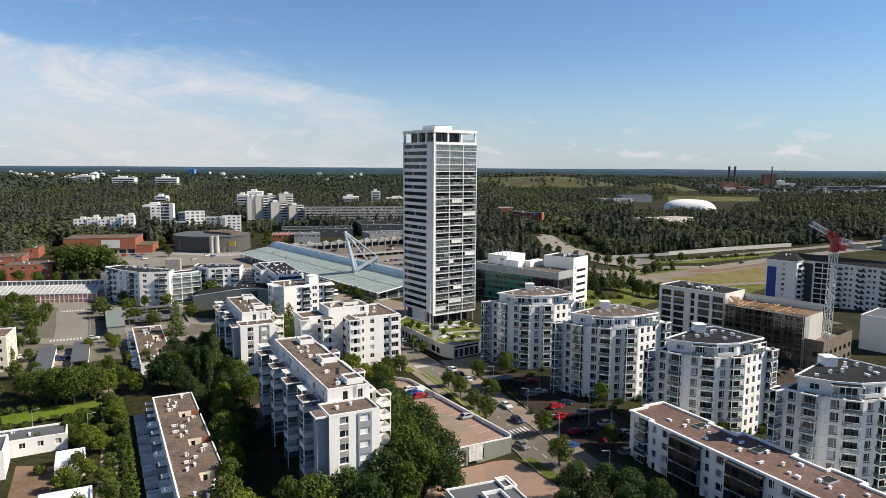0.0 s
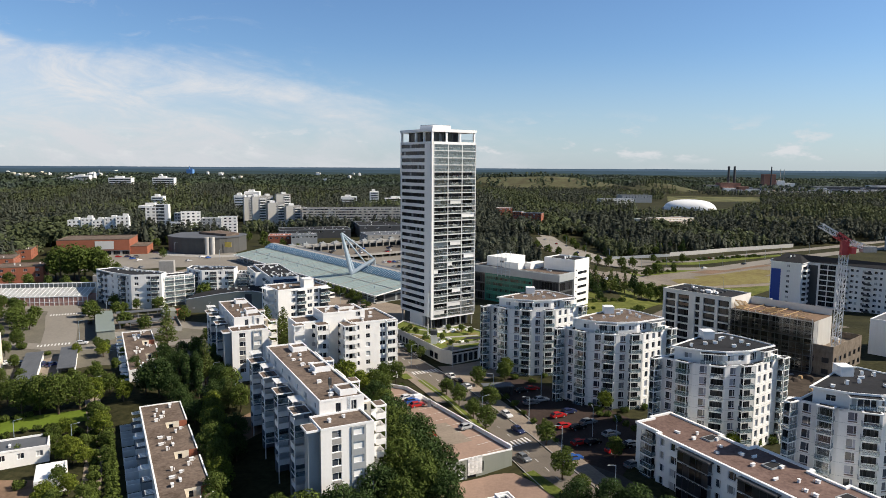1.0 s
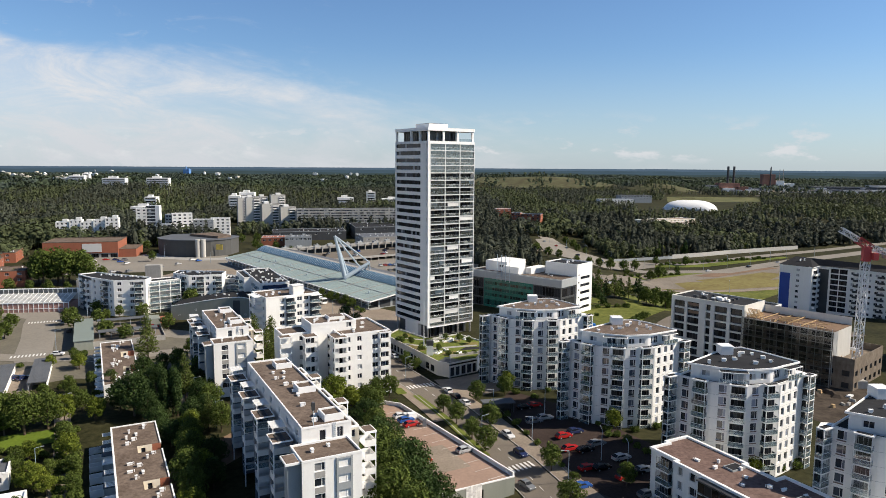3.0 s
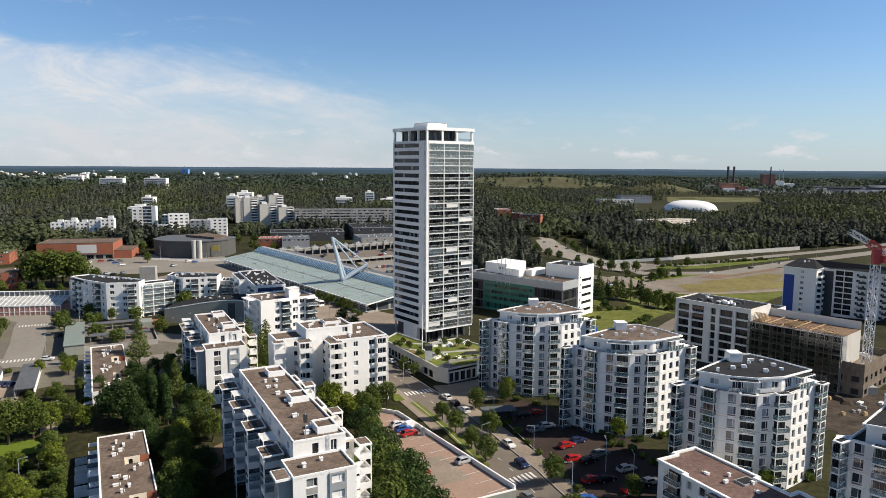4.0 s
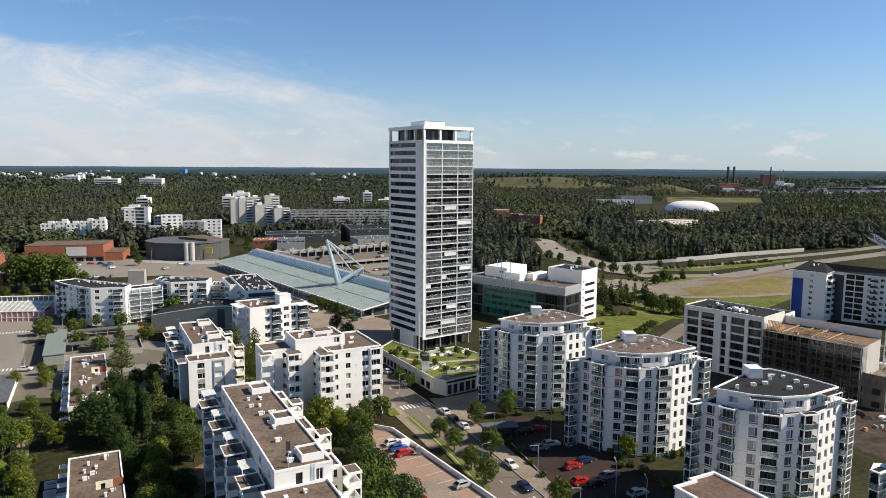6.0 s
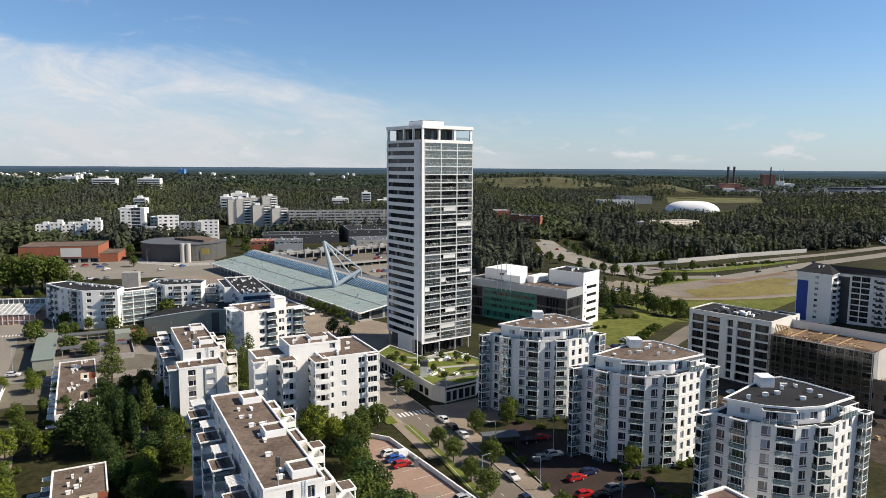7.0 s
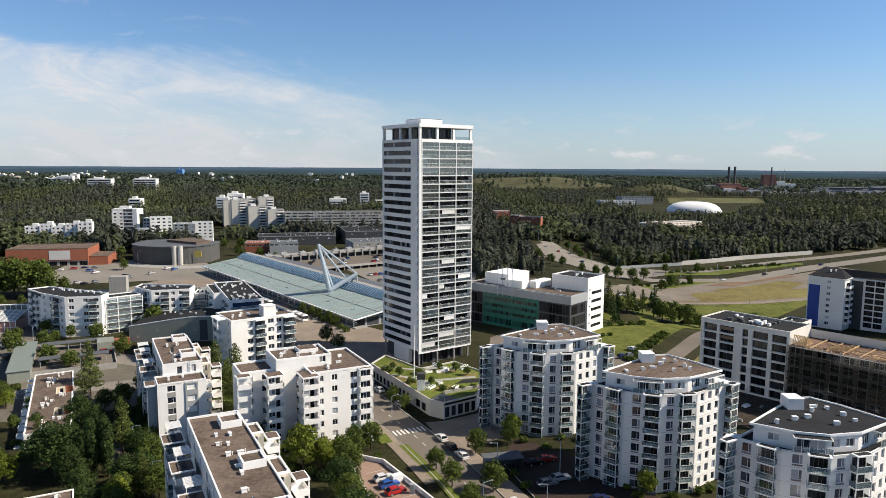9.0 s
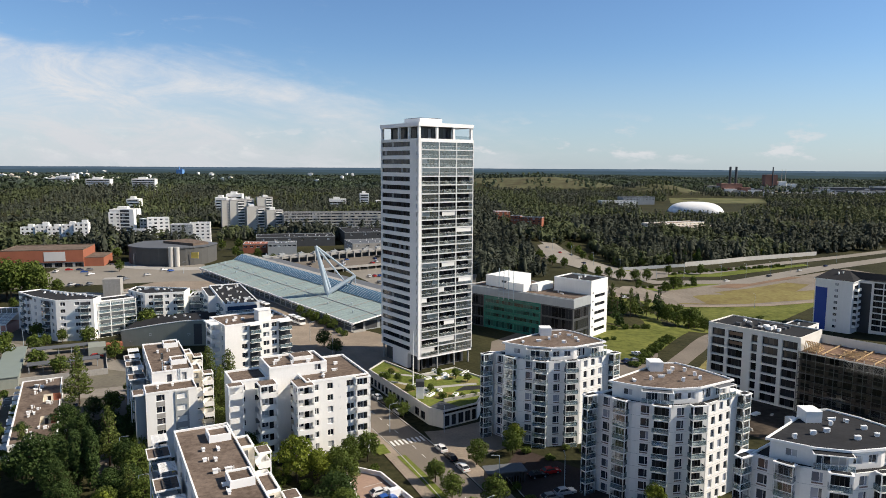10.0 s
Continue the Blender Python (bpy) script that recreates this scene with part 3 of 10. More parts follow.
    b.windows((2.5, 2.45), (W - 2.5, 2.45), 0, Z0, [(3, 4, "strip"), (9, 5.4, "strip"), (15, 4.4, "strip")], [(0.2, 3.4)], mat=DARKWALL, pane=DARKPANE, reveal=0.1, name="base_front")
    for x, y in ((0.8, 1.0), (8.2, 0.6), (15.5, 0.6), (22.0, 0.8), (0.6, 22.8)):
        cmb = MB()
        cmb.tube(x, y, 0, Z0, 0.35, n=12)
        part("column", cmb, CONCRETE, b.ob)
    # crown: terrace, penthouse, columns and roof plate
    Zc = Z1 + 0.6
    b.mb("roof", BROWNROOF).face((0, 0, Z1 + 0.1), (W, 0, Z1 + 0.1), (W, D, Z1 + 0.1), (0, D, Z1 + 0.1))
    b.mb("crown_column", TRIM)
    top = Zc + 3.9
    for x, y in ((0.5, 0.5), (W - 0.6, 0.5), (W - 0.6, D - 0.6), (0.5, D - 0.6), (7.6, 0.5), (14.6, 0.6), (0.5, 6.2), (0.5, 12.3)):
        cmb = MB()
        cmb.box(x - 0.4, y - 0.4, Zc - 0.5, x + 0.4, y + 0.4, top)
        part("crown_column", cmb, TRIM, b.ob)
    b.windows((2.0, 20), (2.0, 2.2), Z1, top, [(4.4, 7.6, "strip"), (13.2, 7.4, "strip")], [(Z1 + 0.3, 3.7)], mat=DARKWALL, pane=DARKPANE, name="penthouse_wall")
    b.windows((2.0, 2.2), (15.0, 2.2), Z1, top, [(3.3, 5.6, "strip"), (9.7, 5.6, "strip")], [(Z1 + 0.3, 3.7)], mat=DARKWALL, pane=TOWERPANE, name="penthouse_wall")
    b.facade((15, 2.2), (15, 20), Z1, top)
    b.facade((15, 20), (2, 20), Z1, top)
    b.mb("terrace_rail", CLEARGLASS).box(15.4, 0.3, Zc, W - 1.2, 0.34, Zc + 1.1)
    plate = b.mb("roof_plate", TRIM)
    plate.box(-0.15, -0.2, top, W + 0.2, 3.2, top + 1.2)
    plate.box(-0.15, 3.2, top, 16.5, D + 0.1, top + 1.2)
    plate.box(W - 3.0, 3.2, top, W + 0.2, D + 0.1, top + 1.2)
    plate.box(16.5, D - 3, top, W - 3.0, D + 0.1, top + 1.2)
    plate.box(5.0, 6.5, top + 1.2, 14.2, 16.0, top + 3.1)
    b.mb("plant_roof", BLACKROOF).box(5.2, 6.7, top + 3.1, 14.0, 15.8, top + 3.25)
    for k in range(8):
        v = b.mb("roof_frame", PANEL)
        v.box(0.6 + k * 0.1, 8 + k * 1.0, top + 1.2, 0.7 + k * 0.1, 8.1 + k, top + 1.5)
    b.done()


build_tower()

# ---- fan-shaped apartment blocks ----
FAN = [(0, 0), (5.5, -5.4), (12.2, -8.1), (20.1, -6.4), (27.8, -0.7), (27.6, 4.5), (20, 14), (15.5, 13.2)]
FAN_IN = [(2.6, -0.9), (8.0, -4.6), (12.8, -5.9), (18.6, -4.8), (26.8, 0.3), (22.6, 8.2), (19.4, 12.3), (16.2, 11.8)]


def build_fan_block(x, y, z, wide, roof, roof_name, seed):
    b = Building("apartment_block", x, y, z, 0, f"white fan-shaped apartment block with glazed balconies and {roof_name} roof", "apartment block", "row of fan-shaped blocks")
    b.ob.matrix_basis = pose(x, y, z) @ Matrix.Diagonal((wide, 1, 1, 1))
    FL, N = 2.72, 8
    H = FL * N + 0.3
    rows = [(0.3 + FL * i + 0.55, 1.75) for i in range(N)]
    F = FAN
    b.windows(F[0], F[1], -3, H, [(1.9, 1.65, "plain")], rows, pane=FANPANE)
    b.windows(F[1], F[2], -3, H, [(2.4, 1.7, "plain")], rows, pane=FANPANE)
    b.windows(F[2], F[3], -3, H, [(2.1, 1.65, "plain")], rows, pane=FANPANE)
    b.windows(F[3], F[4], -3, H, [(1.7, 1.3, "single"), (4.3, 1.3, "single"), (6.9, 1.3, "single")], rows, pane=FANPANE)
    # reddish-brown panels under the windows and thin joints between the storeys
    for p0, p1, at in ((F[0], F[1], 1.9), (F[1], F[2], 2.4), (F[2], F[3], 2.1)):
        for i in range(N):
            b.mb("sill_panel", SILLBROWN).quad_on(b.on_wall(p0, p1, at, 0.3 + FL * i + 0.28, -0.012), 1.6, 0.26)
    for p0, p1 in zip(F[:4], F[1:5]):
        for i in range(1, N + 1):
            w = math.dist(p0, p1)
            b.mb("panel_joint", PANEL).quad_on(b.on_wall(p0, p1, w / 2, 0.3 + FL * i - 0.02, -0.006), w, 0.045)
    for i in range(4, 8):
        b.facade(F[i], F[(i + 1) % 8], -3, H)
    b.roof(F, H - 0.35, BLACKROOF, 0.4, 0.28)
    # stacks of balconies at the bends
    def stack(p0, p1, s, w, d, style, low=0):
        for i in range(low, N):
            zf = 0.3 + FL * i
            balcony(b, b.on_wall(p0, p1, s, zf), w, d, style)
            b.window(b.on_wall(p0, p1, s, zf + 0.05, -0.1), w * 0.82, 2.2, "bay", DARKPANE)
        # little roof over the top balcony, open pergola ring
        m = b.on_wall(p0, p1, s, H + 0.1)
        r = MB()
        r.box(-w / 2 - 0.15, -d - 0.15, 0, w / 2 + 0.15, 0, 0.2)
        part("balcony_roof", r, TRIM, b.ob, m=m)
        r = MB()
        r.box(-w / 2 + 0.25, -d + 0.25, 0.21, w / 2 - 0.25, -0.2, 0.24)
        part("balcony_roof_felt", r, BLACKROOF, b.ob, m=m)
        r = MB()
        for sx in (-1, 1):
            r.box(sx * (w / 2 - 0.1) - 0.08, -d + 0.02, -H - 2, sx * (w / 2 - 0.1) + 0.08, -d + 0.18, 0)
        part("balcony_post", r, TRIM, b.ob, m=m)

    stack(F[0], F[1], 5.6, 3.0, 1.4, "glazed")
    stack(F[1], F[2], 5.5, 3.3, 1.5, "glass")
    stack(F[2], F[3], 5.5, 3.2, 1.5, "glass")
    # end stacks stand free of the corners
    stack((-3.4, -1.4), (0.2, 0.6), 1.35, 2.7, 1.5, "glazed")
    stack((27.6, -0.9), (30.2, 1.0), 1.75, 2.4, 1.7, "glazed")
    # stub walls that carry the end stacks
    b.mb("stub_wall", WHITE).prism([(27.72, -0.72), (30.25, 1.0), (29.2, 3.4), (27.64, 4.4)], -3, H)
    b.mb("stub_wall_end", WHITE).prism([(-3.4, -1.38), (0.02, 0.5), (1.5, 1.35), (-0.9, 1.7)], -3, H)
    # set-back top floor
    P = FAN_IN
    top = H + 2.75
    b.windows(P[0], P[1], H - 0.4, top, [(3.2, 1.8, "pair")], [(H + 0.55, 1.3)], name="penthouse_wall")
    b.windows(P[1], P[2], H - 0.4, top, [(2.5, 4.4, "bay")], [(H + 0.2, 2.0)], name="penthouse_wall")
    b.windows(P[2], P[3], H - 0.4, top, [(1.6, 1.6, "pair"), (4.4, 1.6, "pair")], [(H + 0.5, 1.4)], name="penthouse_wall")
    b.windows(P[3], P[4], H - 0.4, top, [(2.5, 2.6, "bay"), (6.8, 3.0, "bay")], [(H + 0.2, 2.0)], name="penthouse_wall")
    for i in range(4, 8):
        b.facade(P[i], P[(i + 1) % 8], H - 0.4, top, name="penthouse_wall")
    out = inset(P, -0.55)
    b.roof(out, top + 0.1, roof, 0.28, 0.26)
    b.mb("eaves", TRIM).face(*[(px, py, top - 0.03) for px, py in reversed(out)])
    # terrace canopies and rails on the set-back floor
    for p0, p1, s, w in ((P[1], P[2], 2.4, 6.0), (P[3], P[4], 6.4, 5.2)):
        m = b.on_wall(p0, p1, s, top - 0.35)
        r = MB()
        r.box(-w / 2, -2.0, 0, w / 2, 0, 0.16)
        part("canopy", r, TRIM, b.ob, m=m)
        r = MB()
        r.box(-w / 2 + 0.2, -1.8, 0.165, w / 2 - 0.2, -0.1, 0.2)
        part("canopy_felt", r, BLACKROOF if roof is BLACKROOF else GREYROOF, b.ob, m=m)
        r = MB()
        for i in range(5):
            a = -w / 2 + w * i / 5
            r.box(a + 0.03, -1.95, -2.35, a + w / 5 - 0.03, -1.9, -1.3)
        part("terrace_rail", r, BALGLASS, b.ob, m=m)
        r = MB()
        for i in range(6):
            a = -w / 2 + w * i / 5
            r.box(a - 0.03, -1.95, -2.4, a + 0.03, -1.89, 0)
        part("canopy_post", r, TRIM, b.ob, m=m)
    # lift head and vents
    lift = b.mb("lift_head", WHITE)
    lift.box(12.2, 6.2, top, 15.0, 9.4, top + 2.1)
    b.mb("lift_head_roof", TRIM).box(12.15, 6.15, top + 2.1, 15.05, 9.45, top + 2.2)
    rnd = random.Random(seed)
    b.vents([(7 + 3.4 * k + rnd.uniform(-.6, .6), -1.0 + 1.6 * (k % 3) + rnd.uniform(-.5, .5)) for k in range(5)] + [(15.8, 5), (17.4, 7.5), (19.5, 6.5), (20.5, 3.2)], top + 0.1, seed)
    b.done()


for k, (roof, rn) in enumerate(((BROWNROOF, "brown"), (BROWNROOF, "brown"), (BLACKROOF, "black"), (BLACKROOF, "black"))):
    build_fan_block(*((16.9, 235.1, -0.3, 1.045), (36.5, 204.2, -0.5, 1.05), (55.1, 173.4, -0.4, 1.015), (72.7, 142.4, -0.4, 1.0))[k], roof, rn, 11 + k)

# ---- stepped white slabs with balcony towers ----


def balcony_tower(b, x, y, H, FL, N, w=3.9, d=8.0, pergola=True, base=-4):
    """An open balcony tower on the left long side: slabs, solid rails, posts and a framed roof."""
    for i in range(N):
        z = H - FL * (N - i)
        m = pose(x, y + d / 2, z, 0, 0, -90)
        balcony(b, m, d * 0.46, w * 0.78, "solid" if (i + int(y)) % 3 else "glass")
        b.window(pose(x + 0.02, y + d / 2 + 0.0, z + 0.1, 0, 0, -90), 2.6, 2.1, "bay", DARKPANE)
    # back wall whose dark colour holds the shade inside the balconies
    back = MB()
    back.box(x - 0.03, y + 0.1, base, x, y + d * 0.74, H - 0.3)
    part("balcony_back", back, material("recess_panel", (0.13, 0.145, 0.17), 0.8, var=0.25, fine=1.0) if "recess_panel" not in bpy.data.materials else bpy.data.materials["recess_panel"], b.ob, "balcony back darkened in colour for recess shade")
    # flanking wall strip, in the same painted recess shade
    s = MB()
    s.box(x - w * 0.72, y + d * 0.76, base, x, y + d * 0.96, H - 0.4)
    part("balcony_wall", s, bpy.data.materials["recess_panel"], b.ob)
    p = MB()
    p.tube(x - w + 0.35, y + 0.5, base, H, 0.14, n=8)
    part("balcony_post", p, TRIM, b.ob)
    r = MB()
    r.ring([(x - w, y), (x, y), (x, y + d * 0.62), (x - w, y + d * 0.62)], 0.15, H, H + 0.28)
    part("frame_roof", r, TRIM, b.ob)
    r = MB()
    r.box(x - w + 0.15, y + 0.15, H + 0.05, x - 0.15, y + d * 0.62 - 0.15, H + 0.12)
    part("frame_roof_felt", r, BROWNROOF, b.ob)
    r = MB()
    r.ring([(x - 2.6, y + 0.8), (x - 1.2, y + 0.8), (x - 1.2, y + d * 0.62 - 0.8), (x - 2.6, y + d * 0.62 - 0.8)], 0.1, H + 0.12, H + 0.3)
    for k in range(5):
        r.box(x - 2.5, y + 1.1 + k * 0.55, H + 0.14, x - 1.3, y + 1.2 + k * 0.55, H + 0.28)
    part("roof_ladder", r, DARKWALL, b.ob)
    if pergola:
        ya = y + d * 0.66
        for k in range(8):
            r = MB()
            r.box(x - 2.7, ya + k * 0.52, H + 0.96, x + 0.1, ya + k * 0.52 + 0.11, H + 1.12)
            part("pergola_slat", r, TRIM, b.ob)
        r = MB()
        for cx in (x - 2.5, x):
            r.box(cx - 0.08, ya - 0.1, H + 0.8, cx + 0.08, ya + 4.0, H + 0.95)
        for cx, cy in ((x - 2.5, ya), (x - 2.5, ya + 3.5)):
            r.box(cx - 0.06, cy - 0.06, H - 2.8, cx + 0.06, cy + 0.06, H + 0.8)
        part("pergola", r, TRIM, b.ob)


def build_stepped_slab(x, y, z, length, width, H, towers, bays, front, seed, label, cream=False):
    """Local x to the right across the slab, y along it away from the gable."""
    b = Building("apartment_block", x, y, z, 27, label, "apartment block", "white stepped slabs")
    FL = 2.85
    N = int((H - FL) / FL)
    low = H - FL
    base = -4
    rows = [(low - FL * (i + 1) + 0.9, 1.5) for i in range(N)]
    L = length
    # main block up to the roof terrace; the top floor is set back on the left side
    n = max(2, int(L / 6.6))
    cols = [(L * (i + 0.5) / n, 1.6, "pair") for i in range(n)]
    b.windows((0, L), (0, 0), base, H, cols, rows + [(low + 0.5, 1.4)])
    b.facade((0, 0), (width, 0), low - 0.5, H, name="terrace_wall", ops=[(3.4, 4.6, low + 0.1, low + 2.2), (6.8, 8.0, low + 0.3, low + 2.3)])
    b.window(b.on_wall((0, 0), (width, 0), 4.0, low + 0.1, 0.2), 1.2, 2.1, "single")
    b.window(b.on_wall((0, 0), (width, 0), 7.4, low + 0.3, 0.2), 1.2, 2.0, "pair")
    b.windows((width, 0), (width, L), base, H, cols, rows[:3] + [(low + 0.6, 1.4)], mat=CREAM if cream else WHITE)
    b.facade((width, L), (0, L), base, H)
    b.roof([(0, 0), (width, 0), (width, L), (0, L)], H, BROWNROOF, 0.36, 0.27)
    # low gable block in front, with grey panel bays
    fx0, fx1, fy = front
    b.windows((fx0, fy), (fx1, fy), base, low, [(3.2, 1.9, "plain")], rows, name="gable_wall")
    b.facade((fx1, fy), (fx1, 0), base, low, name="gable_wall")
    b.windows((fx0, 0), (fx0, fy), base, low, [(-fy / 2, 1.4, "single")], rows, mat=PANEL)
    b.roof([(fx0, fy), (fx1, fy), (fx1, 0), (fx0, 0)], low, BROWNROOF, 0.36, 0.27)
    w = fx1 - fx0
    g0 = fx0 + w * 0.56
    for zs, hs in rows[1:]:
        r = MB()
        r.box(-0.95, -0.03, zs + hs + 0.12, 0.95, -0.005, zs + FL - 0.12)
        part("window_panel", r, CONCRETE, b.ob, m=b.on_wall((fx0, fy), (fx1, fy), 3.2, 0))
    b.windows((g0, fy - 0.25), (g0 + 3.0, fy - 0.25), base, low - 0.1, [(1.5, 2.2, "plain")], rows, mat=PANEL, name="grey_bay")
    b.facade((g0 + 3.0, fy - 0.25), (g0 + 3.0, fy), base, low - 0.1, mat=PANEL, name="grey_bay")
    b.facade((g0, fy), (g0, fy - 0.25), base, low - 0.1, mat=PANEL, name="grey_bay")
    # corner balcony tower beside the gable
    for i in range(N):
        zf = low - FL * (i + 1)
        balcony(b, pose(fx1 + 0.02, -2.6, zf, 0, 0, 90), 3.4, 1.6, "solid")
    r = MB()
    r.box(fx0 - 2.7, fy + 0.5, low - 0.25, fx0 - 0.05, fy + 4.6, low + 0.15)
    part("frame_roof", r, TRIM, b.ob)
    r = MB()
    r.box(fx0 - 2.45, fy + 0.75, low + 0.155, fx0 - 0.3, fy + 4.35, low + 0.2)
    part("frame_roof_felt", r, BROWNROOF, b.ob)
    b.mb("grey_bay", PANEL).box(fx0 - 2.2, fy + 1.2, base, fx0 - 0.01, fy + 3.6, low - 0.26)
    for ty in towers:
        balcony_tower(b, -0.9, ty, low, FL, N)
    # lower bays on the right side
    for y0, y1, dx in bays:
        b.windows((width + dx, y0), (width + dx, y1), base, low, [((y1 - y0) / 2, 1.5, "pair")], rows[:4], mat=CREAM if cream else WHITE, name="bay_wall")
        b.windows((width, y0), (width + dx, y0), base, low, [(dx / 2, 1.5, "pair")], rows[:5], mat=CREAM, name="bay_wall")
        b.facade((width + dx, y1), (width, y1), base, low, name="bay_wall")
        b.roof([(width, y0), (width + dx, y0), (width + dx, y1), (width, y1)], low, BROWNROOF, 0.35, 0.35)
        for i in range(N):
            zf = low - FL * (i + 1)
            balcony(b, pose(width + dx, y0 - 1.7, zf, 0, 0, 90), 3.2, 2.2, "solid")
        r = MB()
        r.box(width + dx - 0.1, y0 - 3.4, low - 0.4, width + dx + 2.4, y0 - 0.05, low)
        part("balcony_roof", r, TRIM, b.ob)
        r = MB()
        r.box(width + dx + 0.15, y0 - 3.15, low + 0.005, width + dx + 2.15, y0 - 0.3, low + 0.05)
        part("balcony_roof_felt", r, BROWNROOF, b.ob)
        p = MB()
        p.tube(width + dx + 2.2, y0 - 3.2, base, low - 0.4, 0.12, n=8)
        part("balcony_post", p, TRIM, b.ob)
        # raised lantern on the main roof
        r = MB()
        r.ring([(width - 4.6, y0 - 2), (width - 0.8, y0 - 2), (width - 0.8, y0 + 2.2), (width - 4.6, y0 + 2.2)], 0.3, H, H + 1.3)
        part("roof_lantern", r, TRIM, b.ob)
        r = MB()
        r.box(width - 4.3, y0 - 1.7, H + 0.9, width - 1.1, y0 + 1.9, H + 1.0)
        part("lantern_felt", r, BROWNROOF, b.ob)
    rnd = random.Random(seed)
    spots = []
    yv = 3.0
    while yv < L - 2:
        for xo in (rnd.uniform(3.0, 4.4), rnd.uniform(4.6, 6.2)):
            if rnd.random() < 0.72:
                spots.append((xo, yv + rnd.uniform(-0.8, 0.8)))
        yv += rnd.choice((3.2, 5.0, 6.0))
    b.vents(spots, H, seed)
    r = MB()
    r.tube(2.6, 1.2, H, H + 4.6, 0.07, n=8)
    part("antenna_mast", r, STEEL, b.ob)
    r = MB()
    r.box(2.3, 0.9, H + 3.0, 2.9, 1.5, H + 4.4)
    part("antenna", r, DARKFRAME, b.ob, "dark antenna boxes")
    r = MB()
    for k in range(7):
        r.box(6.0, -0.12, low + 0.3 + 0.36 * k, 6.5, -0.06, low + 0.34 + 0.36 * k)
    for xx in (6.0, 6.46):
        r.box(xx, -0.12, low, xx + 0.05, -0.06, H + 0.6)
    part("roof_ladder", r, STEEL, b.ob)
    b.vents([(fx0 + 3, fy / 2), (fx0 + 6.4, fy * 0.35)], low, seed + 1)
    b.done()


build_stepped_slab(-24.4, 142.0, 0, 47.6, 9.6, 20.5, (43.6, 30.0, 16.6, 2.6), ((41.5, 47.0, 3.6), (22.0, 29.0, 3.6), (4.0, 9.5, 3.0)), (-2.2, 8.8, -7.8), 3,
                   "long white apartment slab with pergolas and brown felt roof")
build_stepped_slab(-66.7, 224.9, 0, 29.5, 9.6, 19.0, (32.0 - 6.5, 19.0, 6.2), ((25.5, 30.0, 3.0), (7.5, 14.0, 3.0)), (-2.0, 9.4, -7.0), 4,
                   "white apartment slab with cream side bays and brown felt roof", True)


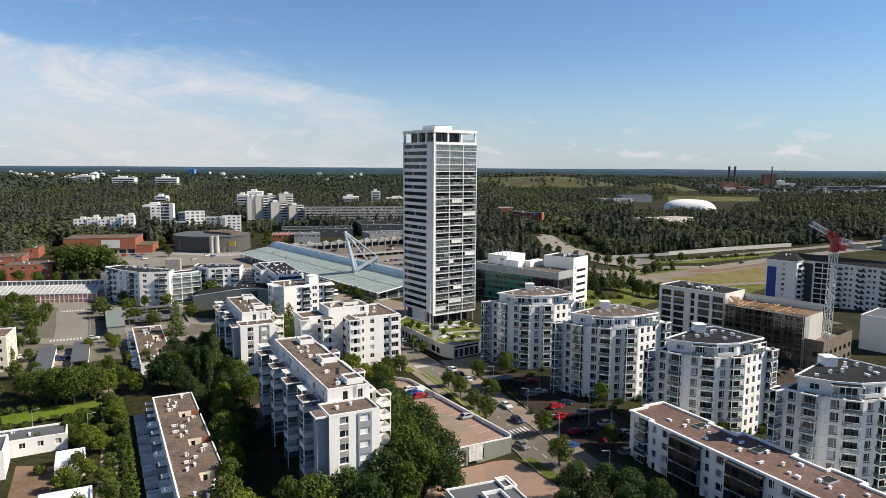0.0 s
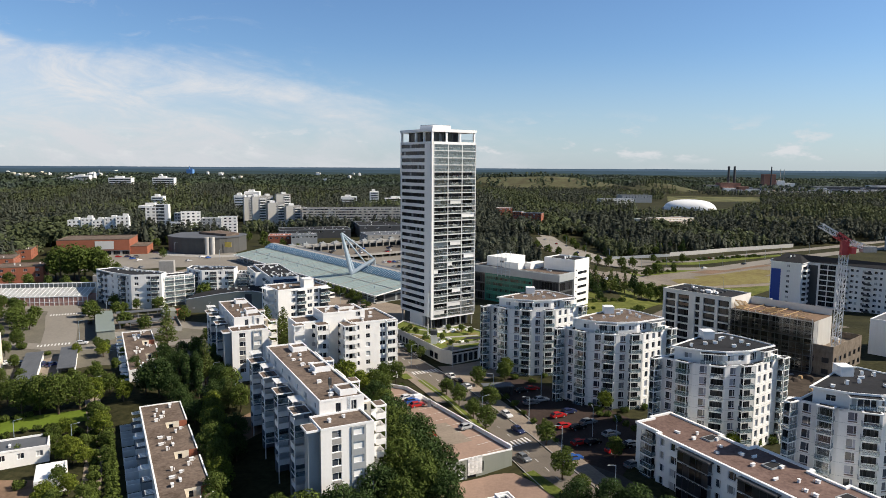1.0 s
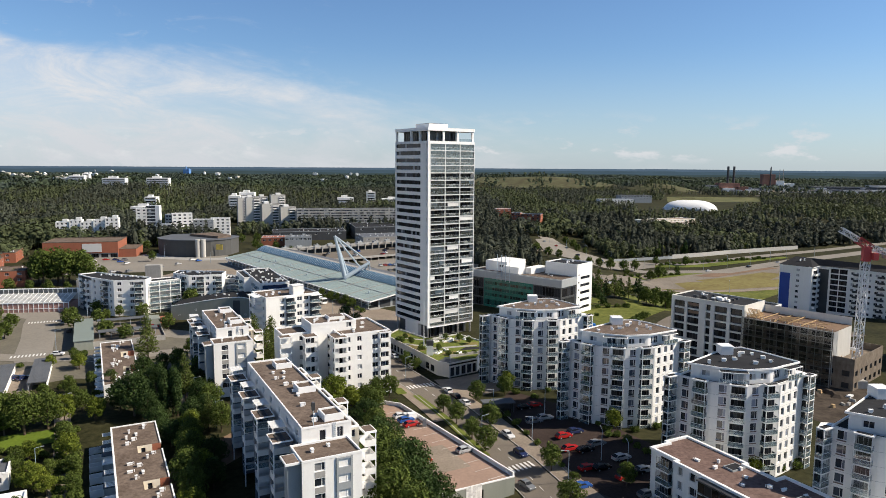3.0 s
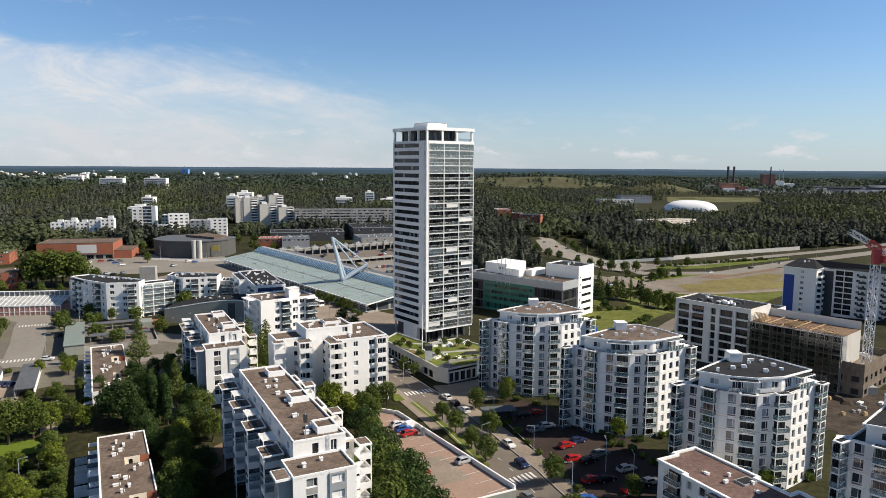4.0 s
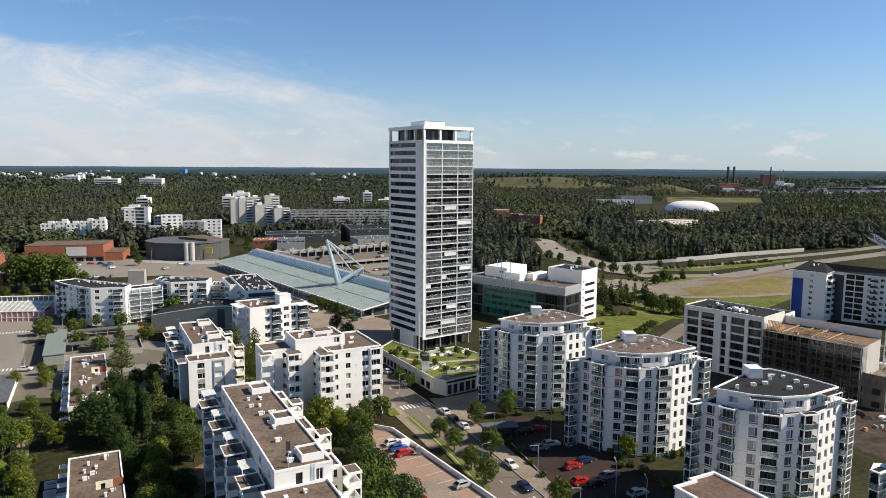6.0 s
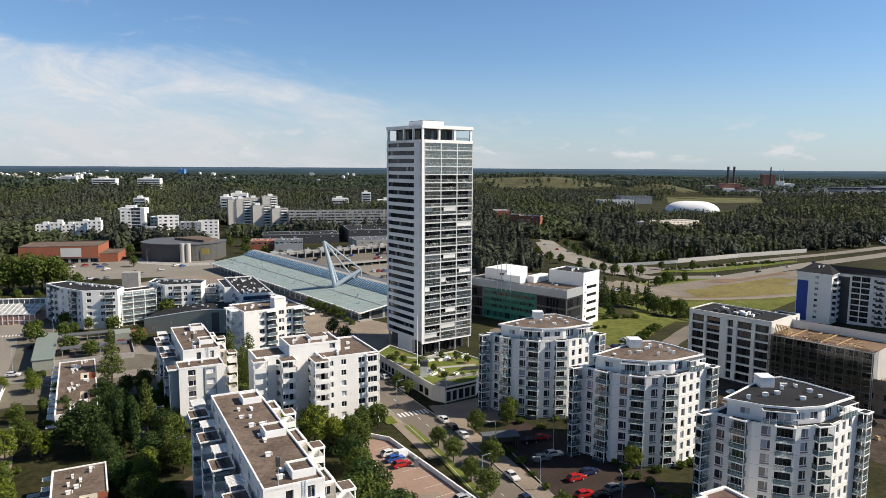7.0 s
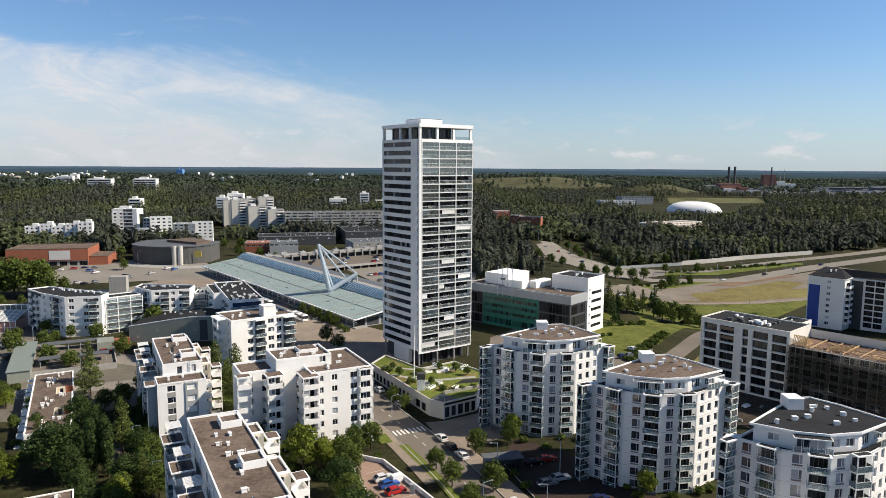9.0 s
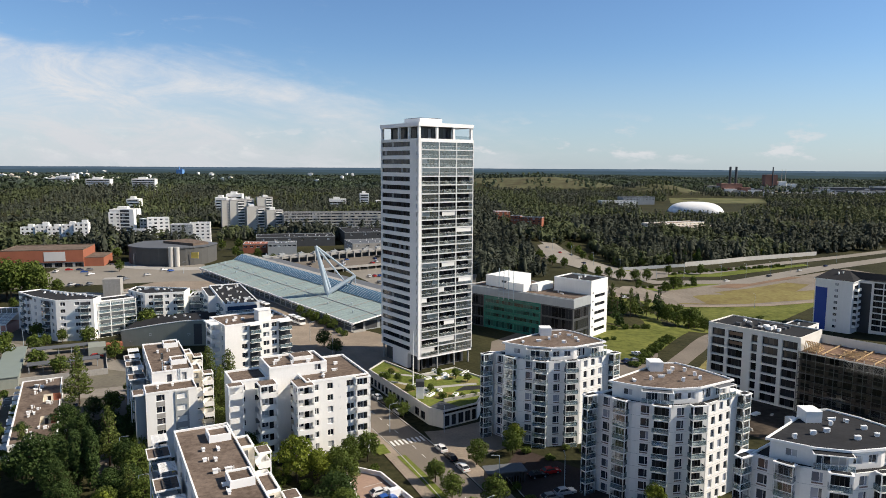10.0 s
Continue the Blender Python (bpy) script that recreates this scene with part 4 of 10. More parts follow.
def build_white_block():
    b = Building("apartment_block", -37.4, 216.5, 0, 27, "bright white apartment block with solid white balconies and a brown roof", "apartment block")
    H, FL, N, base = 19.0, 2.85, 6, -2
    rows = [(H - FL * (i + 1) + 0.75, 1.45) for i in range(N)]
    rows_s = [(H - FL * (i + 1) + 0.95, 0.7) for i in range(N)]
    # right-hand block
    b.windows((10.4, -3), (24.4, -3), base, H, [(0.9, 1.2, "pair"), (4.3, 1.4, "pair"), (9.3, 1.9, "pair")], rows)
    b.windows((24.4, -3), (24.4, 16), base, H, [(5, 1.6, "pair"), (10, 1.6, "pair")], rows)
    b.facade((24.4, 16), (10.4, 16), base, H)
    b.facade((10.4, 3), (10.4, -3), base, H)
    b.roof([(8.8, -3), (24.4, -3), (24.4, 16), (8.8, 16)], H, BROWNROOF, 0.45, 0.4)
    for z, h in rows_s:
        b.window(pose(17.0, -3.03, z), 0.5, 0.7, "single")
    # middle block, one floor higher
    T = 21.5
    b.windows((2, 3.4), (10.4, 3.4), base, T, [(5.6, 1.4, "pair"), (7.4, 1.3, "pair")], rows)
    b.windows((10.4, 3.4), (16.0, 3.4), H - 0.5, T, [(3.3, 1.6, "pair")], [(H + 0.9, 1.5)])
    b.facade((16, 3.4), (16, 14), H - 0.5, T)
    b.facade((16, 14), (2, 14), base, T)
    b.windows((2, 14), (2, 3.4), base, T, [(4, 1.0, "single")], [(H + 1.5, 0.6)])
    b.roof([(2, 3.4), (16, 3.4), (16, 14), (2, 14)], T, BROWNROOF, 0.45, 0.4)
    b.mb("lift_head", WHITE).prism([(9, 8), (14, 8), (14, 12.5), (9, 12.5)], T, T + 0.9)
    b.mb("lift_head_roof", BROWNROOF).box(9.3, 8.3, T + 0.91, 13.7, 12.2, T + 0.96)
    for z, h in rows[:-1]:
        for x, w in ((7.6, 1.4), (9.4, 1.3)):
            r = MB()
            r.box(x - w / 2, 3.36, z - 1.35, x + w / 2, 3.395, z - 0.05)
            part("window_panel", r, CREAM, b.ob)
    # left block
    b.windows((-6.5, 3.4 + 1.2), (2, 4.6), base, H, [(2.4, 1.3, "pair"), (6.0, 1.6, "plain")], rows)
    b.facade((-6.5, 14), (-6.5, 4.6), base, H)
    b.facade((2, 14), (-6.5, 14), base, H)
    b.roof([(-6.5, 4.6), (2, 4.6), (2, 14), (-6.5, 14)], H, BROWNROOF, 0.45, 0.4)
    # balcony stacks
    for x, y, w, d, n in ((0.9, 3.35, 4.0, 3.8, 6), (8.3, 0.6, 4.1, 5.6, 6), (-6.0, 4.55, 3.4, 2.6, 6), (22.6, -3.02, 3.6, 1.0, 6)):
        for i in range(n):
            z = H - FL * (i + 1)
            balcony(b, pose(x, y, z), w, d, "solid")
            yb = y - 0.2 if d < 3 else y - d * 0.45
            b.window(pose(x + w * 0.24, yb, z + 0.05), w * 0.24, 2.2, "single", DARKPANE)
            b.window(pose(x - w * 0.16, yb, z + 0.75), w * 0.42, 1.5, "pair")
        r = MB()
        r.box(x - w / 2 - 0.1, y - d - 0.1, H - 0.25, x + w / 2 + 0.1, y, H + 0.1)
        part("balcony_roof", r, TRIM, b.ob)
        r = MB()
        r.box(x - w / 2 + 0.2, y - d + 0.2, H + 0.105, x + w / 2 - 0.2, y - 0.1, H + 0.15)
        part("balcony_roof_felt", r, BROWNROOF, b.ob)
        if d > 2:
            r = MB()
            r.box(x - w / 2 + 0.5, y - d * 0.42, base, x + w / 2, y - 0.02, H - 0.3)
            part("balcony_wall", r, WHITE, b.ob)
        r = MB()
        r.box(x + w / 2 - 0.3, y - d, base, x + w / 2, y - d + 0.3, H - 0.25)
        r.box(x - w / 2, y - d, base, x - w / 2 + 0.25, y - d + 0.25, H - 0.25)
        part("balcony_post", r, TRIM, b.ob)
    b.vents([(4, 7), (5.2, 9.5), (6.5, 12), (8, 6), (12, 6)], T, 7)
    b.vents([(14, 0), (18, 4), (20, 9), (15, 3)], H, 8)
    b.done()


build_white_block()


def build_brown_slab():
    """Long low block on the right with a wide brown roof."""
    b = Building("apartment_block", 48, 151, -1, 27, "long low apartment block with a wide brown roof and white fascia", "apartment block")
    H, FL, base = 11.6, 2.85, -2
    rows = [(H - FL * (i + 1) + 0.75, 1.7) for i in range(4)]
    L = 62
    out = [(-0.7, -L), (11.6, -L), (11.6, -41), (13, -41), (13, -34), (11.6, -34), (11.6, -27), (13, -27), (13, -14), (10.6, -14), (10.6, -7), (11.6, -7),
           (11.6, 8.6), (5.2, 8.6), (5.2, 7.6), (0.2, 7.6), (0.2, 0.4), (-0.7, 0.4)]
    b.roof(out, H, REDROOF, 0.4, 0.45, cover=0.15)
    cols, s = [], 1.6
    while s < L - 2:
        for off, w in ((0, 1.3), (3.2, 1.8)):
            cols.append((s + off, w, "plain"))
        s += 15.0
    b.windows((-0.6, 0.3), (-0.6, -L), base, H, cols, rows)
    k = 0
    s = 7.0
    while s < L - 6:
        # loggia block with dark glass between the white strips
        m = b.on_wall((-0.6, 0.3), (-0.6, -L), s + 4.2, H - 0.2)
        r = MB()
        r.box(-4.3, -1.5, -0.3, 4.3, 0.0, 0.0)
        part("loggia_roof", r, DARKWALL, b.ob, m=m)
        for i in range(4):
            zf = H - FL * (i + 1)
            r = MB()
            r.box(-4.1, -1.3, 0, 4.1, 0, 0.18)
            part("loggia_floor", r, PANEL, b.ob, m=b.on_wall((-0.6, 0.3), (-0.6, -L), s + 4.2, zf))
            b.window(b.on_wall((-0.6, 0.3), (-0.6, -L), s + 4.2, zf + 0.2, -1.28), 8.1, 2.5, "strip", DARKPANE, DARKFRAME)
            b.window(b.on_wall((-0.6, 0.3), (-0.6, -L), s + 4.2, zf + 0.2, -0.1), 8.0, 2.3, "strip", PANE)
        s += 15.0
    b.facade((0.3, 7.5), (0.3, 0.4), base, H)
    b.facade((0.3, 0.4), (-0.6, 0.3), base, H)
    for i in range(4):
        balcony(b, b.on_wall((0.3, 7.5), (0.3, 0.4), 4.4, H - FL * (i + 1) + 0.1), 3.4, 1.3, "glazed")
        b.window(b.on_wall((0.3, 7.5), (0.3, 0.4), 4.4, H - FL * (i + 1) + 0.2, -0.1), 3.0, 2.2, "bay", DARKPANE)
    b.facade((11.4, 8.5), (0.3, 7.5), base, H)
    b.facade((11.2, -L), (11.4, 8.5), base, H)
    b.facade((-0.6, -L), (11.2, -L), base, H)
    rnd = random.Random(21)
    b.vents([(rnd.uniform(3, 9.5), -1.5 - 2.2 * k + rnd.uniform(-1, 1)) for k in range(24)], H, 9, 0.8)
    for yy in (-8, -23, -38, -53):
        r = MB()
        r.ring([(6.2, yy), (9.6, yy), (9.6, yy + 2.4), (6.2, yy + 2.4)], 0.15, H, H + 0.35)
        part("roof_hatch", r, PANEL, b.ob)
        r = MB()
        r.box(6.35, yy + 0.15, H + 0.2, 9.45, yy + 2.25, H + 0.3)
        part("hatch_felt", r, BLACKROOF, b.ob)
    b.done()


build_brown_slab()
# ---- further buildings of the quarter ----


def grid_cols(length, n, w, kind="pair"):
    return [(length * (i + 0.5) / n, w, kind) for i in range(n)]


def floor_rows(H, FL, n, sill=0.85, h=1.4):
    return [(H - FL * (i + 1) + sill, h) for i in range(n)]


def plain_block(name, x, y, z, angle, W, D, H, label, category, front=(5, 1.4), side=(3, 1.4), floors=5, FL=2.9, wall=None, roof=None, base=-2.0, parapet=0.4,
                pane=None, kind="pair", vents=6, seed=1, group="", h=1.4, trim=None):
    """A box of a house: front along local x at y 0, left side along x 0."""
    b = Building(name, x, y, z, angle, label, category, group)
    wall = wall or WHITE
    rows = floor_rows(H, FL, floors, 0.85, h)
    b.windows((0, 0), (W, 0), base, H, grid_cols(W, *front, kind), rows, mat=wall, pane=pane)
    if x * math.cos(radians(angle)) + y * math.sin(radians(angle)) > 0:
        b.windows((0, D), (0, 0), base, H, grid_cols(D, *side, kind), rows, mat=wall, pane=pane)
        b.facade((W, 0), (W, D), base, H, mat=wall)
    else:
        b.facade((0, D), (0, 0), base, H, mat=wall)
        b.windows((W, 0), (W, D), base, H, grid_cols(D, *side, kind), rows, mat=wall, pane=pane)
    b.facade((W, D), (0, D), base, H, mat=wall)
    b.roof([(0, 0), (W, 0), (W, D), (0, D)], H, roof or BLACKROOF, parapet, 0.35, trim=trim)
    rnd = random.Random(seed)
    b.vents([(rnd.uniform(1.5, W - 1.5), rnd.uniform(1.5, D - 1.5)) for _ in range(vents)], H, seed)
    return b


def build_behind_white_block():
    b = Building("apartment_block", -64.0, 273.7, 0, 35, "white apartment block with a lift head and dark balcony stacks", "apartment block")
    W, D, H, FL, N = 21.6, 15.5, 19.0, 2.9, 6
    rows = floor_rows(H, FL, N, 0.85, 1.5)
    b.windows((0, 0), (W, 0), -2, H, [(6.3, 1.9, "pair"), (13.4, 2.0, "pair"), (16.2, 1.8, "pair")], rows)
    b.windows((0, D), (0, 0), -2, H, [(3.0, 1.5, "pair"), (12.6, 1.5, "pair")], rows)
    b.facade((W, 0), (W, D), -2, H)
    b.facade((W, D), (0, D), -2, H)
    b.roof([(0, 0), (W, 0), (W, D), (0, D)], H, BROWNROOF, 0.4, 0.35)
    b.vents([(2.2, 5), (3.4, 8), (5.0, 6.2), (6.6, 9.5), (8.2, 7.4), (17.5, 6), (19.2, 9), (18.4, 12)], H, 31)
    b.mb("lift_head", WHITE).box(11.2, 0.6, H, 15.4, 4.6, H + 3.6)
    b.mb("lift_head_roof", TRIM).box(11.05, 0.45, H + 3.6, 15.55, 4.75, H + 3.75)
    for x, w, d in ((9.6, 3.4, 1.4), (19.6, 3.9, 1.8)):
        # flat dark plate paints the recess shade behind the balconies
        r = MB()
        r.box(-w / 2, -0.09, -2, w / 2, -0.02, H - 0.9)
        part("loggia_back", r, DARKWALL, b.ob, "dark plate standing for the shaded recess of the stack", m=pose(x, 0, 0))
        for i in range(N):
            zf = H - 0.2 - FL * (i + 1)
            balcony(b, pose(x, 0, zf), w, d, "glass")
            b.window(pose(x, -0.14, zf + 0.1), w * 0.8, 2.2, "bay", DARKPANE)
        r = MB()
        r.box(-w / 2 - 0.2, -d - 0.2, H - 0.5, w / 2 + 0.2, 0.0, H - 0.2)
        part("frame_roof", r, TRIM, b.ob, m=pose(x, 0, 0))
    for y0, y1 in ((4.5, 8), (9.3, 12)):
        r = MB()
        r.box(-3.0, y0, H - 0.1, 0, y1, H + 0.25)
        part("frame_roof", r, TRIM, b.ob)
        r = MB()
        r.box(-3.0, y0, -2, -2.8, y0 + 0.2, H - 0.1)
        part("post", r, TRIM, b.ob)
    for i in range(N):
        balcony(b, pose(0, 8, H - FL * (i + 1), 0, 0, -90), 6.0, 2.4, "solid")
    b.done()


build_behind_white_block()


def build_dark_roof_slab():
    H, FL = 16.5, 2.85
    b = plain_block("apartment_block", -78.0, 319.2, 0, 25, 13, 46, H, "white apartment slab with a black felt roof beside the station", "apartment block",
                    (3, 1.5), (9, 1.5), 5, FL, seed=32, vents=30)
    # left wing, set out towards the back
    b.windows((-3.4, 44), (-3.4, 21), -2, H - 0.3, grid_cols(23, 4, 1.5), floor_rows(H - 0.3, FL, 5), name="wing_wall")
    b.facade((-3.4, 21), (0, 21), -2, H - 0.3, name="wing_wall")
    b.facade((0, 44), (-3.4, 44), -2, H - 0.3, name="wing_wall")
    b.roof([(-3.4, 21), (0, 21), (0, 44), (-3.4, 44)], H - 0.3, BLACKROOF, 0.35, 0.3)
    # glazed roof terrace across the front
    b.mb("terrace_glazing", BLUEPANE).box(1.0, -0.16, H - 2.9, 12.0, -0.08, H - 0.7)
    balcony(b, pose(6.5, 0, H - 3.1), 12.4, 1.6, "glass")
    b.mb("skylight", PANEL).box(8.6, 8, H, 11.4, 11, H + 0.5)
    for i in range(5):
        for yy in (5, 13):
            balcony(b, pose(0, yy, H - FL * (i + 1), 0, 0, -90), 3.2, 1.4, "glass")
        for yy in (26, 38):
            balcony(b, pose(-3.4, yy, H - 0.3 - FL * (i + 1), 0, 0, -90), 3.2, 1.4, "glass")
    b.done()


build_dark_roof_slab()


def build_left_wings():
    b = Building("apartment_block", 0, 0, 0, 0, "white angled apartment block with black roof and balcony stacks", "apartment block", "angled white wings")
    H, FL = 16.0, 2.75
    P = [(-171.5, 346), (-160.5, 336.4), (-146.2, 327.6), (-133.0, 330.6), (-133.5, 338), (-166, 352.5)]
    rows = floor_rows(H, FL, 5, 0.8, 1.45)
    b.windows(P[0], P[1], -2, H - 1.2, [(3, 1.5, "pair"), (8, 1.6, "pair"), (12.2, 1.2, "pair")], rows[1:])
    b.windows(P[1], P[2], -2, H, [(2.2, 1.6, "pair"), (6.8, 1.4, "pair"), (14.2, 1.4, "pair")], rows)
    b.windows(P[2], P[3], -2, H, [(2.4, 1.8, "pair"), (7.6, 1.8, "pair"), (11.6, 1.7, "pair")], rows)
    for i in range(3, 6):
        b.facade(P[i], P[(i + 1) % 6], -2, H)
    b.roof(P, H, BLACKROOF, 0.4, 0.4)
    for p0, p1, s, w in ((P[1], P[2], 10.6, 3.5), (P[0], P[1], 5.8, 3.0), (P[2], P[3], 10.2, 2.8), (P[0], P[1], 10.4, 2.2)):
        # dark plates on the flat wall stand for the stacks' shaded recesses
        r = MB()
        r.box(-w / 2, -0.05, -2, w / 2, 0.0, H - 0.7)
        part("loggia_back", r, DARKWALL, b.ob, "dark plate standing for the shaded recess of the stack", m=b.on_wall(p0, p1, s, 0))
    for i in range(5):
        zf = H - FL * (i + 1)
        balcony(b, b.on_wall(P[0], P[1], 10.4, zf - 0.2), 2.4, 1.2, "solid")
        balcony(b, b.on_wall(P[1], P[2], 10.6, zf), 3.4, 1.4, "glass")
        b.window(b.on_wall(P[1], P[2], 10.6, zf + 0.1, -0.1), 2.8, 2.1, "bay", DARKPANE)
        balcony(b, b.on_wall(P[0], P[1], 5.8, zf - 0.2), 3.0, 1.3, "glass")
        balcony(b, b.on_wall(P[2], P[3], 10.4, zf), 3.0, 1.5, "glass")
    b.window(b.on_wall(P[1], P[2], 10.6, H - 2.5, -0.06), 5.4, 2.0, "strip", DARKPANE)
    r = MB()
    r.box(0, 0, 0, 9, 4.2, 0.3)
    part("terrace_canopy", r, TRIM, b.ob, m=pose(-152, 333.4, H - 0.4, 0, 0, -25))
    rnd = random.Random(41)
    b.vents([(-160 + 1.7 * k + rnd.uniform(-0.5, 0.5), 346.0 - 0.62 * k + rnd.uniform(-2.0, 2.0)) for k in range(15)], H, 41)
    b.done()
    # glazed gallery between the wings
    b = Building("access_gallery", -134.5, 335, 0, 42, "open access gallery with white slabs and glass rails between two blocks", "gallery")
    for i in range(6):
        zf = -1 + 2.75 * i
        balcony(b, pose(7.5, 0, zf), 15, 2.4, "glass")
    for x in (0.2, 5, 10, 14.8):
        r = MB()
        r.box(x - 0.15, -2.4, -2, x + 0.15, -2.1, 14.5)
        part("post", r, TRIM, b.ob)
    b.windows((0, 0), (15, 0), -2, 14.2, grid_cols(15, 4, 1.4), floor_rows(14.2, 2.75, 5), mat=PANEL)
    b.facade((15, 0), (15, 8), -2, 14.2)
    b.facade((15, 8), (0, 8), -2, 14.2)
    b.facade((0, 8), (0, 0), -2, 14.2)
    b.roof([(0, 0), (15, 0), (15, 8), (0, 8)], 14.2, BLACKROOF, 0.4, 0.3)
    b.done()
    b = Building("apartment_block", 0, 0, 0, 0, "white angled apartment block with black roof and corner balconies", "apartment block", "angled white wings")
    P = [(-128.5, 351.5), (-118, 343.0), (-103.5, 347.5), (-104.5, 357), (-129, 360)]
    b.windows(P[0], P[1], -2, H, [(2.5, 1.5, "pair"), (6.5, 1.5, "pair"), (11, 1.5, "pair")], rows)
    b.windows(P[1], P[2], -2, H, [(2.2, 1.7, "pair"), (8.4, 1.6, "pair"), (11.6, 1.6, "pair")], rows)
    for i in range(2, 5):
        b.facade(P[i], P[(i + 1) % 5], -2, H)
    b.roof(P, H, BLACKROOF, 0.4, 0.4)
    for p0, p1, s, w in ((P[1], P[2], 5.2, 3.2), (P[1], P[2], 13.6, 2.5), (P[0], P[1], 8.8, 2.4)):
        # recess shade of each stack, drawn as a dark plate
        r = MB()
        r.box(-w / 2, -0.05, -2, w / 2, 0.0, H - 0.7)
        part("loggia_back", r, DARKWALL, b.ob, "dark plate standing for the shaded recess of the stack", m=b.on_wall(p0, p1, s, 0))
    for i in range(5):
        zf = H - FL * (i + 1)
        balcony(b, b.on_wall(P[0], P[1], 8.8, zf), 2.5, 1.2, "glass")
        balcony(b, b.on_wall(P[1], P[2], 5.2, zf), 3.2, 1.5, "glass")
        balcony(b, b.on_wall(P[1], P[2], 13.6, zf), 2.6, 1.5, "glass")
        b.window(b.on_wall(P[1], P[2], 5.2, zf + 0.1, -0.1), 2.8, 2.1, "bay", DARKPANE)
    b.vents([(rnd.uniform(-125, -108), rnd.uniform(350.5, 356)) for _ in range(12)], H, 42)
    b.done()
    # grey panel walls put the shade on this white building into its colour
    b = plain_block("apartment_block", -104, 354, 0, 10, 17, 10, 13, "white link building greyed in colour for shade, with balcony galleries", "apartment block", (5, 1.5), (2, 1.4), 4, 2.8, wall=PANEL, seed=43)
    for i in range(4):
        balcony(b, pose(8.5, 0, 13 - 2.8 * (i + 1)), 16, 1.6, "glass")
    b.done()


build_left_wings()


def build_slope_hall():
    b = Building("low_hall", -118, 320.5, 0, 4, "long low green-grey hall with a sloping black roof", "hall")
    L, D = 46, 17
    n = 6
    mb = b.mb("wall", GREENGREY)
    top = b.mb("roof", BLACKROOF)
    fascia = b.mb("fascia", TRIM)
    hs = [6.2, 7.4, 8.6, 9.6, 9.9, 8.6, 7.0]
    for i in range(n):
        x0, x1 = L * i / n, L * (i + 1) / n
        mb.face((x0, 0, -2), (x1, 0, -2), (x1, 0, hs[i + 1]), (x0, 0, hs[i]))
        mb.face((x1, D, -2), (x0, D, -2), (x0, D, hs[i]), (x1, D, hs[i + 1]))
        top.face((x0, 0.3, hs[i] + 0.01), (x1, 0.3, hs[i + 1] + 0.01), (x1, D, hs[i + 1] + 0.01), (x0, D, hs[i] + 0.01))
        fascia.beam((x0, 0.1, hs[i] + 0.1), (x1, 0.1, hs[i + 1] + 0.1), 0.35, 0.3)
    mb.face((0, D, -2), (0, 0, -2), (0, 0, hs[0]), (0, D, hs[0]))
    mb.face((L, 0, -2), (L, D, -2), (L, D, hs[-1]), (L, 0, hs[-1]))
    for i in range(6):
        b.window(pose(3.5 + i * 7.2, -0.04, 1.8 + (i % 2) * 2.4), 0.8, 0.8, "single")
    b.mb("door_recess", DARKWALL).box(27, -0.06, 0.5, 30, 0.02, 8.6)
    b.vents([(12 + 3 * i, 6 + 3 * (i % 2)) for i in range(6)], 9.6, 5, 0.7)
    b.done()


build_slope_hall()


def build_glass_gallery():
    b = Building("glazed_gallery", -292.6, 319.0, 0, 8.5, "long glazed gallery with white-ribbed roof and pinkish wall", "gallery")
    L, D, H = 122, 11.5, 4.5
    b.mb("wall", material("pink_wall", (0.42, 0.24, 0.20), 0.8, var=0.1)).box(0, 0, -2, L, D, H - 0.6)
    g = b.mb("roof_glass", glass_like("gallery_glass", (0.16, 0.165, 0.16), 0.4, None, spec=0.25))
    g.face((0, 0, H), (L, 0, H), (L, D, H + 2.5), (0, D, H + 2.5))
    g.face((0, D + 0.2, H + 2.5), (L, D + 0.2, H + 2.5), (L, D + 0.2, H + 4.4), (0, D + 0.2, H + 4.4))
    b.mb("back_wall", WHITE).box(0, D + 0.3, -2, L, D + 2, H + 4.5)
    for i in range(57):
        r = MB()
        x = L * i / 56
        r.beam((x, -0.05, H + 0.05), (x, D, H + 2.6), 0.16, 0.2)
        r.box(x - 0.1, D - 0.05, H + 2.5, x + 0.1, D + 0.15, H + 4.5)
        r.box(x - 0.14, -0.15, -2, x + 0.14, -0.01, H)
        part("rib", r, TRIM, b.ob)
    for k in range(1, 8):
        r = MB()
        f = k / 8
        r.beam((0, D * f, H + 2.5 * f + 0.12), (L, D * f, H + 2.5 * f + 0.12), 0.2, 0.12)
        part("purlin", r, TRIM, b.ob)
    r = b.mb("fascia", TRIM)
    r.box(0, -0.2, H - 0.3, L, 0.15, H + 0.1)
    r.box(0, -0.16, 1.6, L, -0.02, 1.8)
    r.box(0, D - 0.1, H + 4.4, L, D + 0.3, H + 4.7)
    b.done()


build_glass_gallery()

# ---- station ----


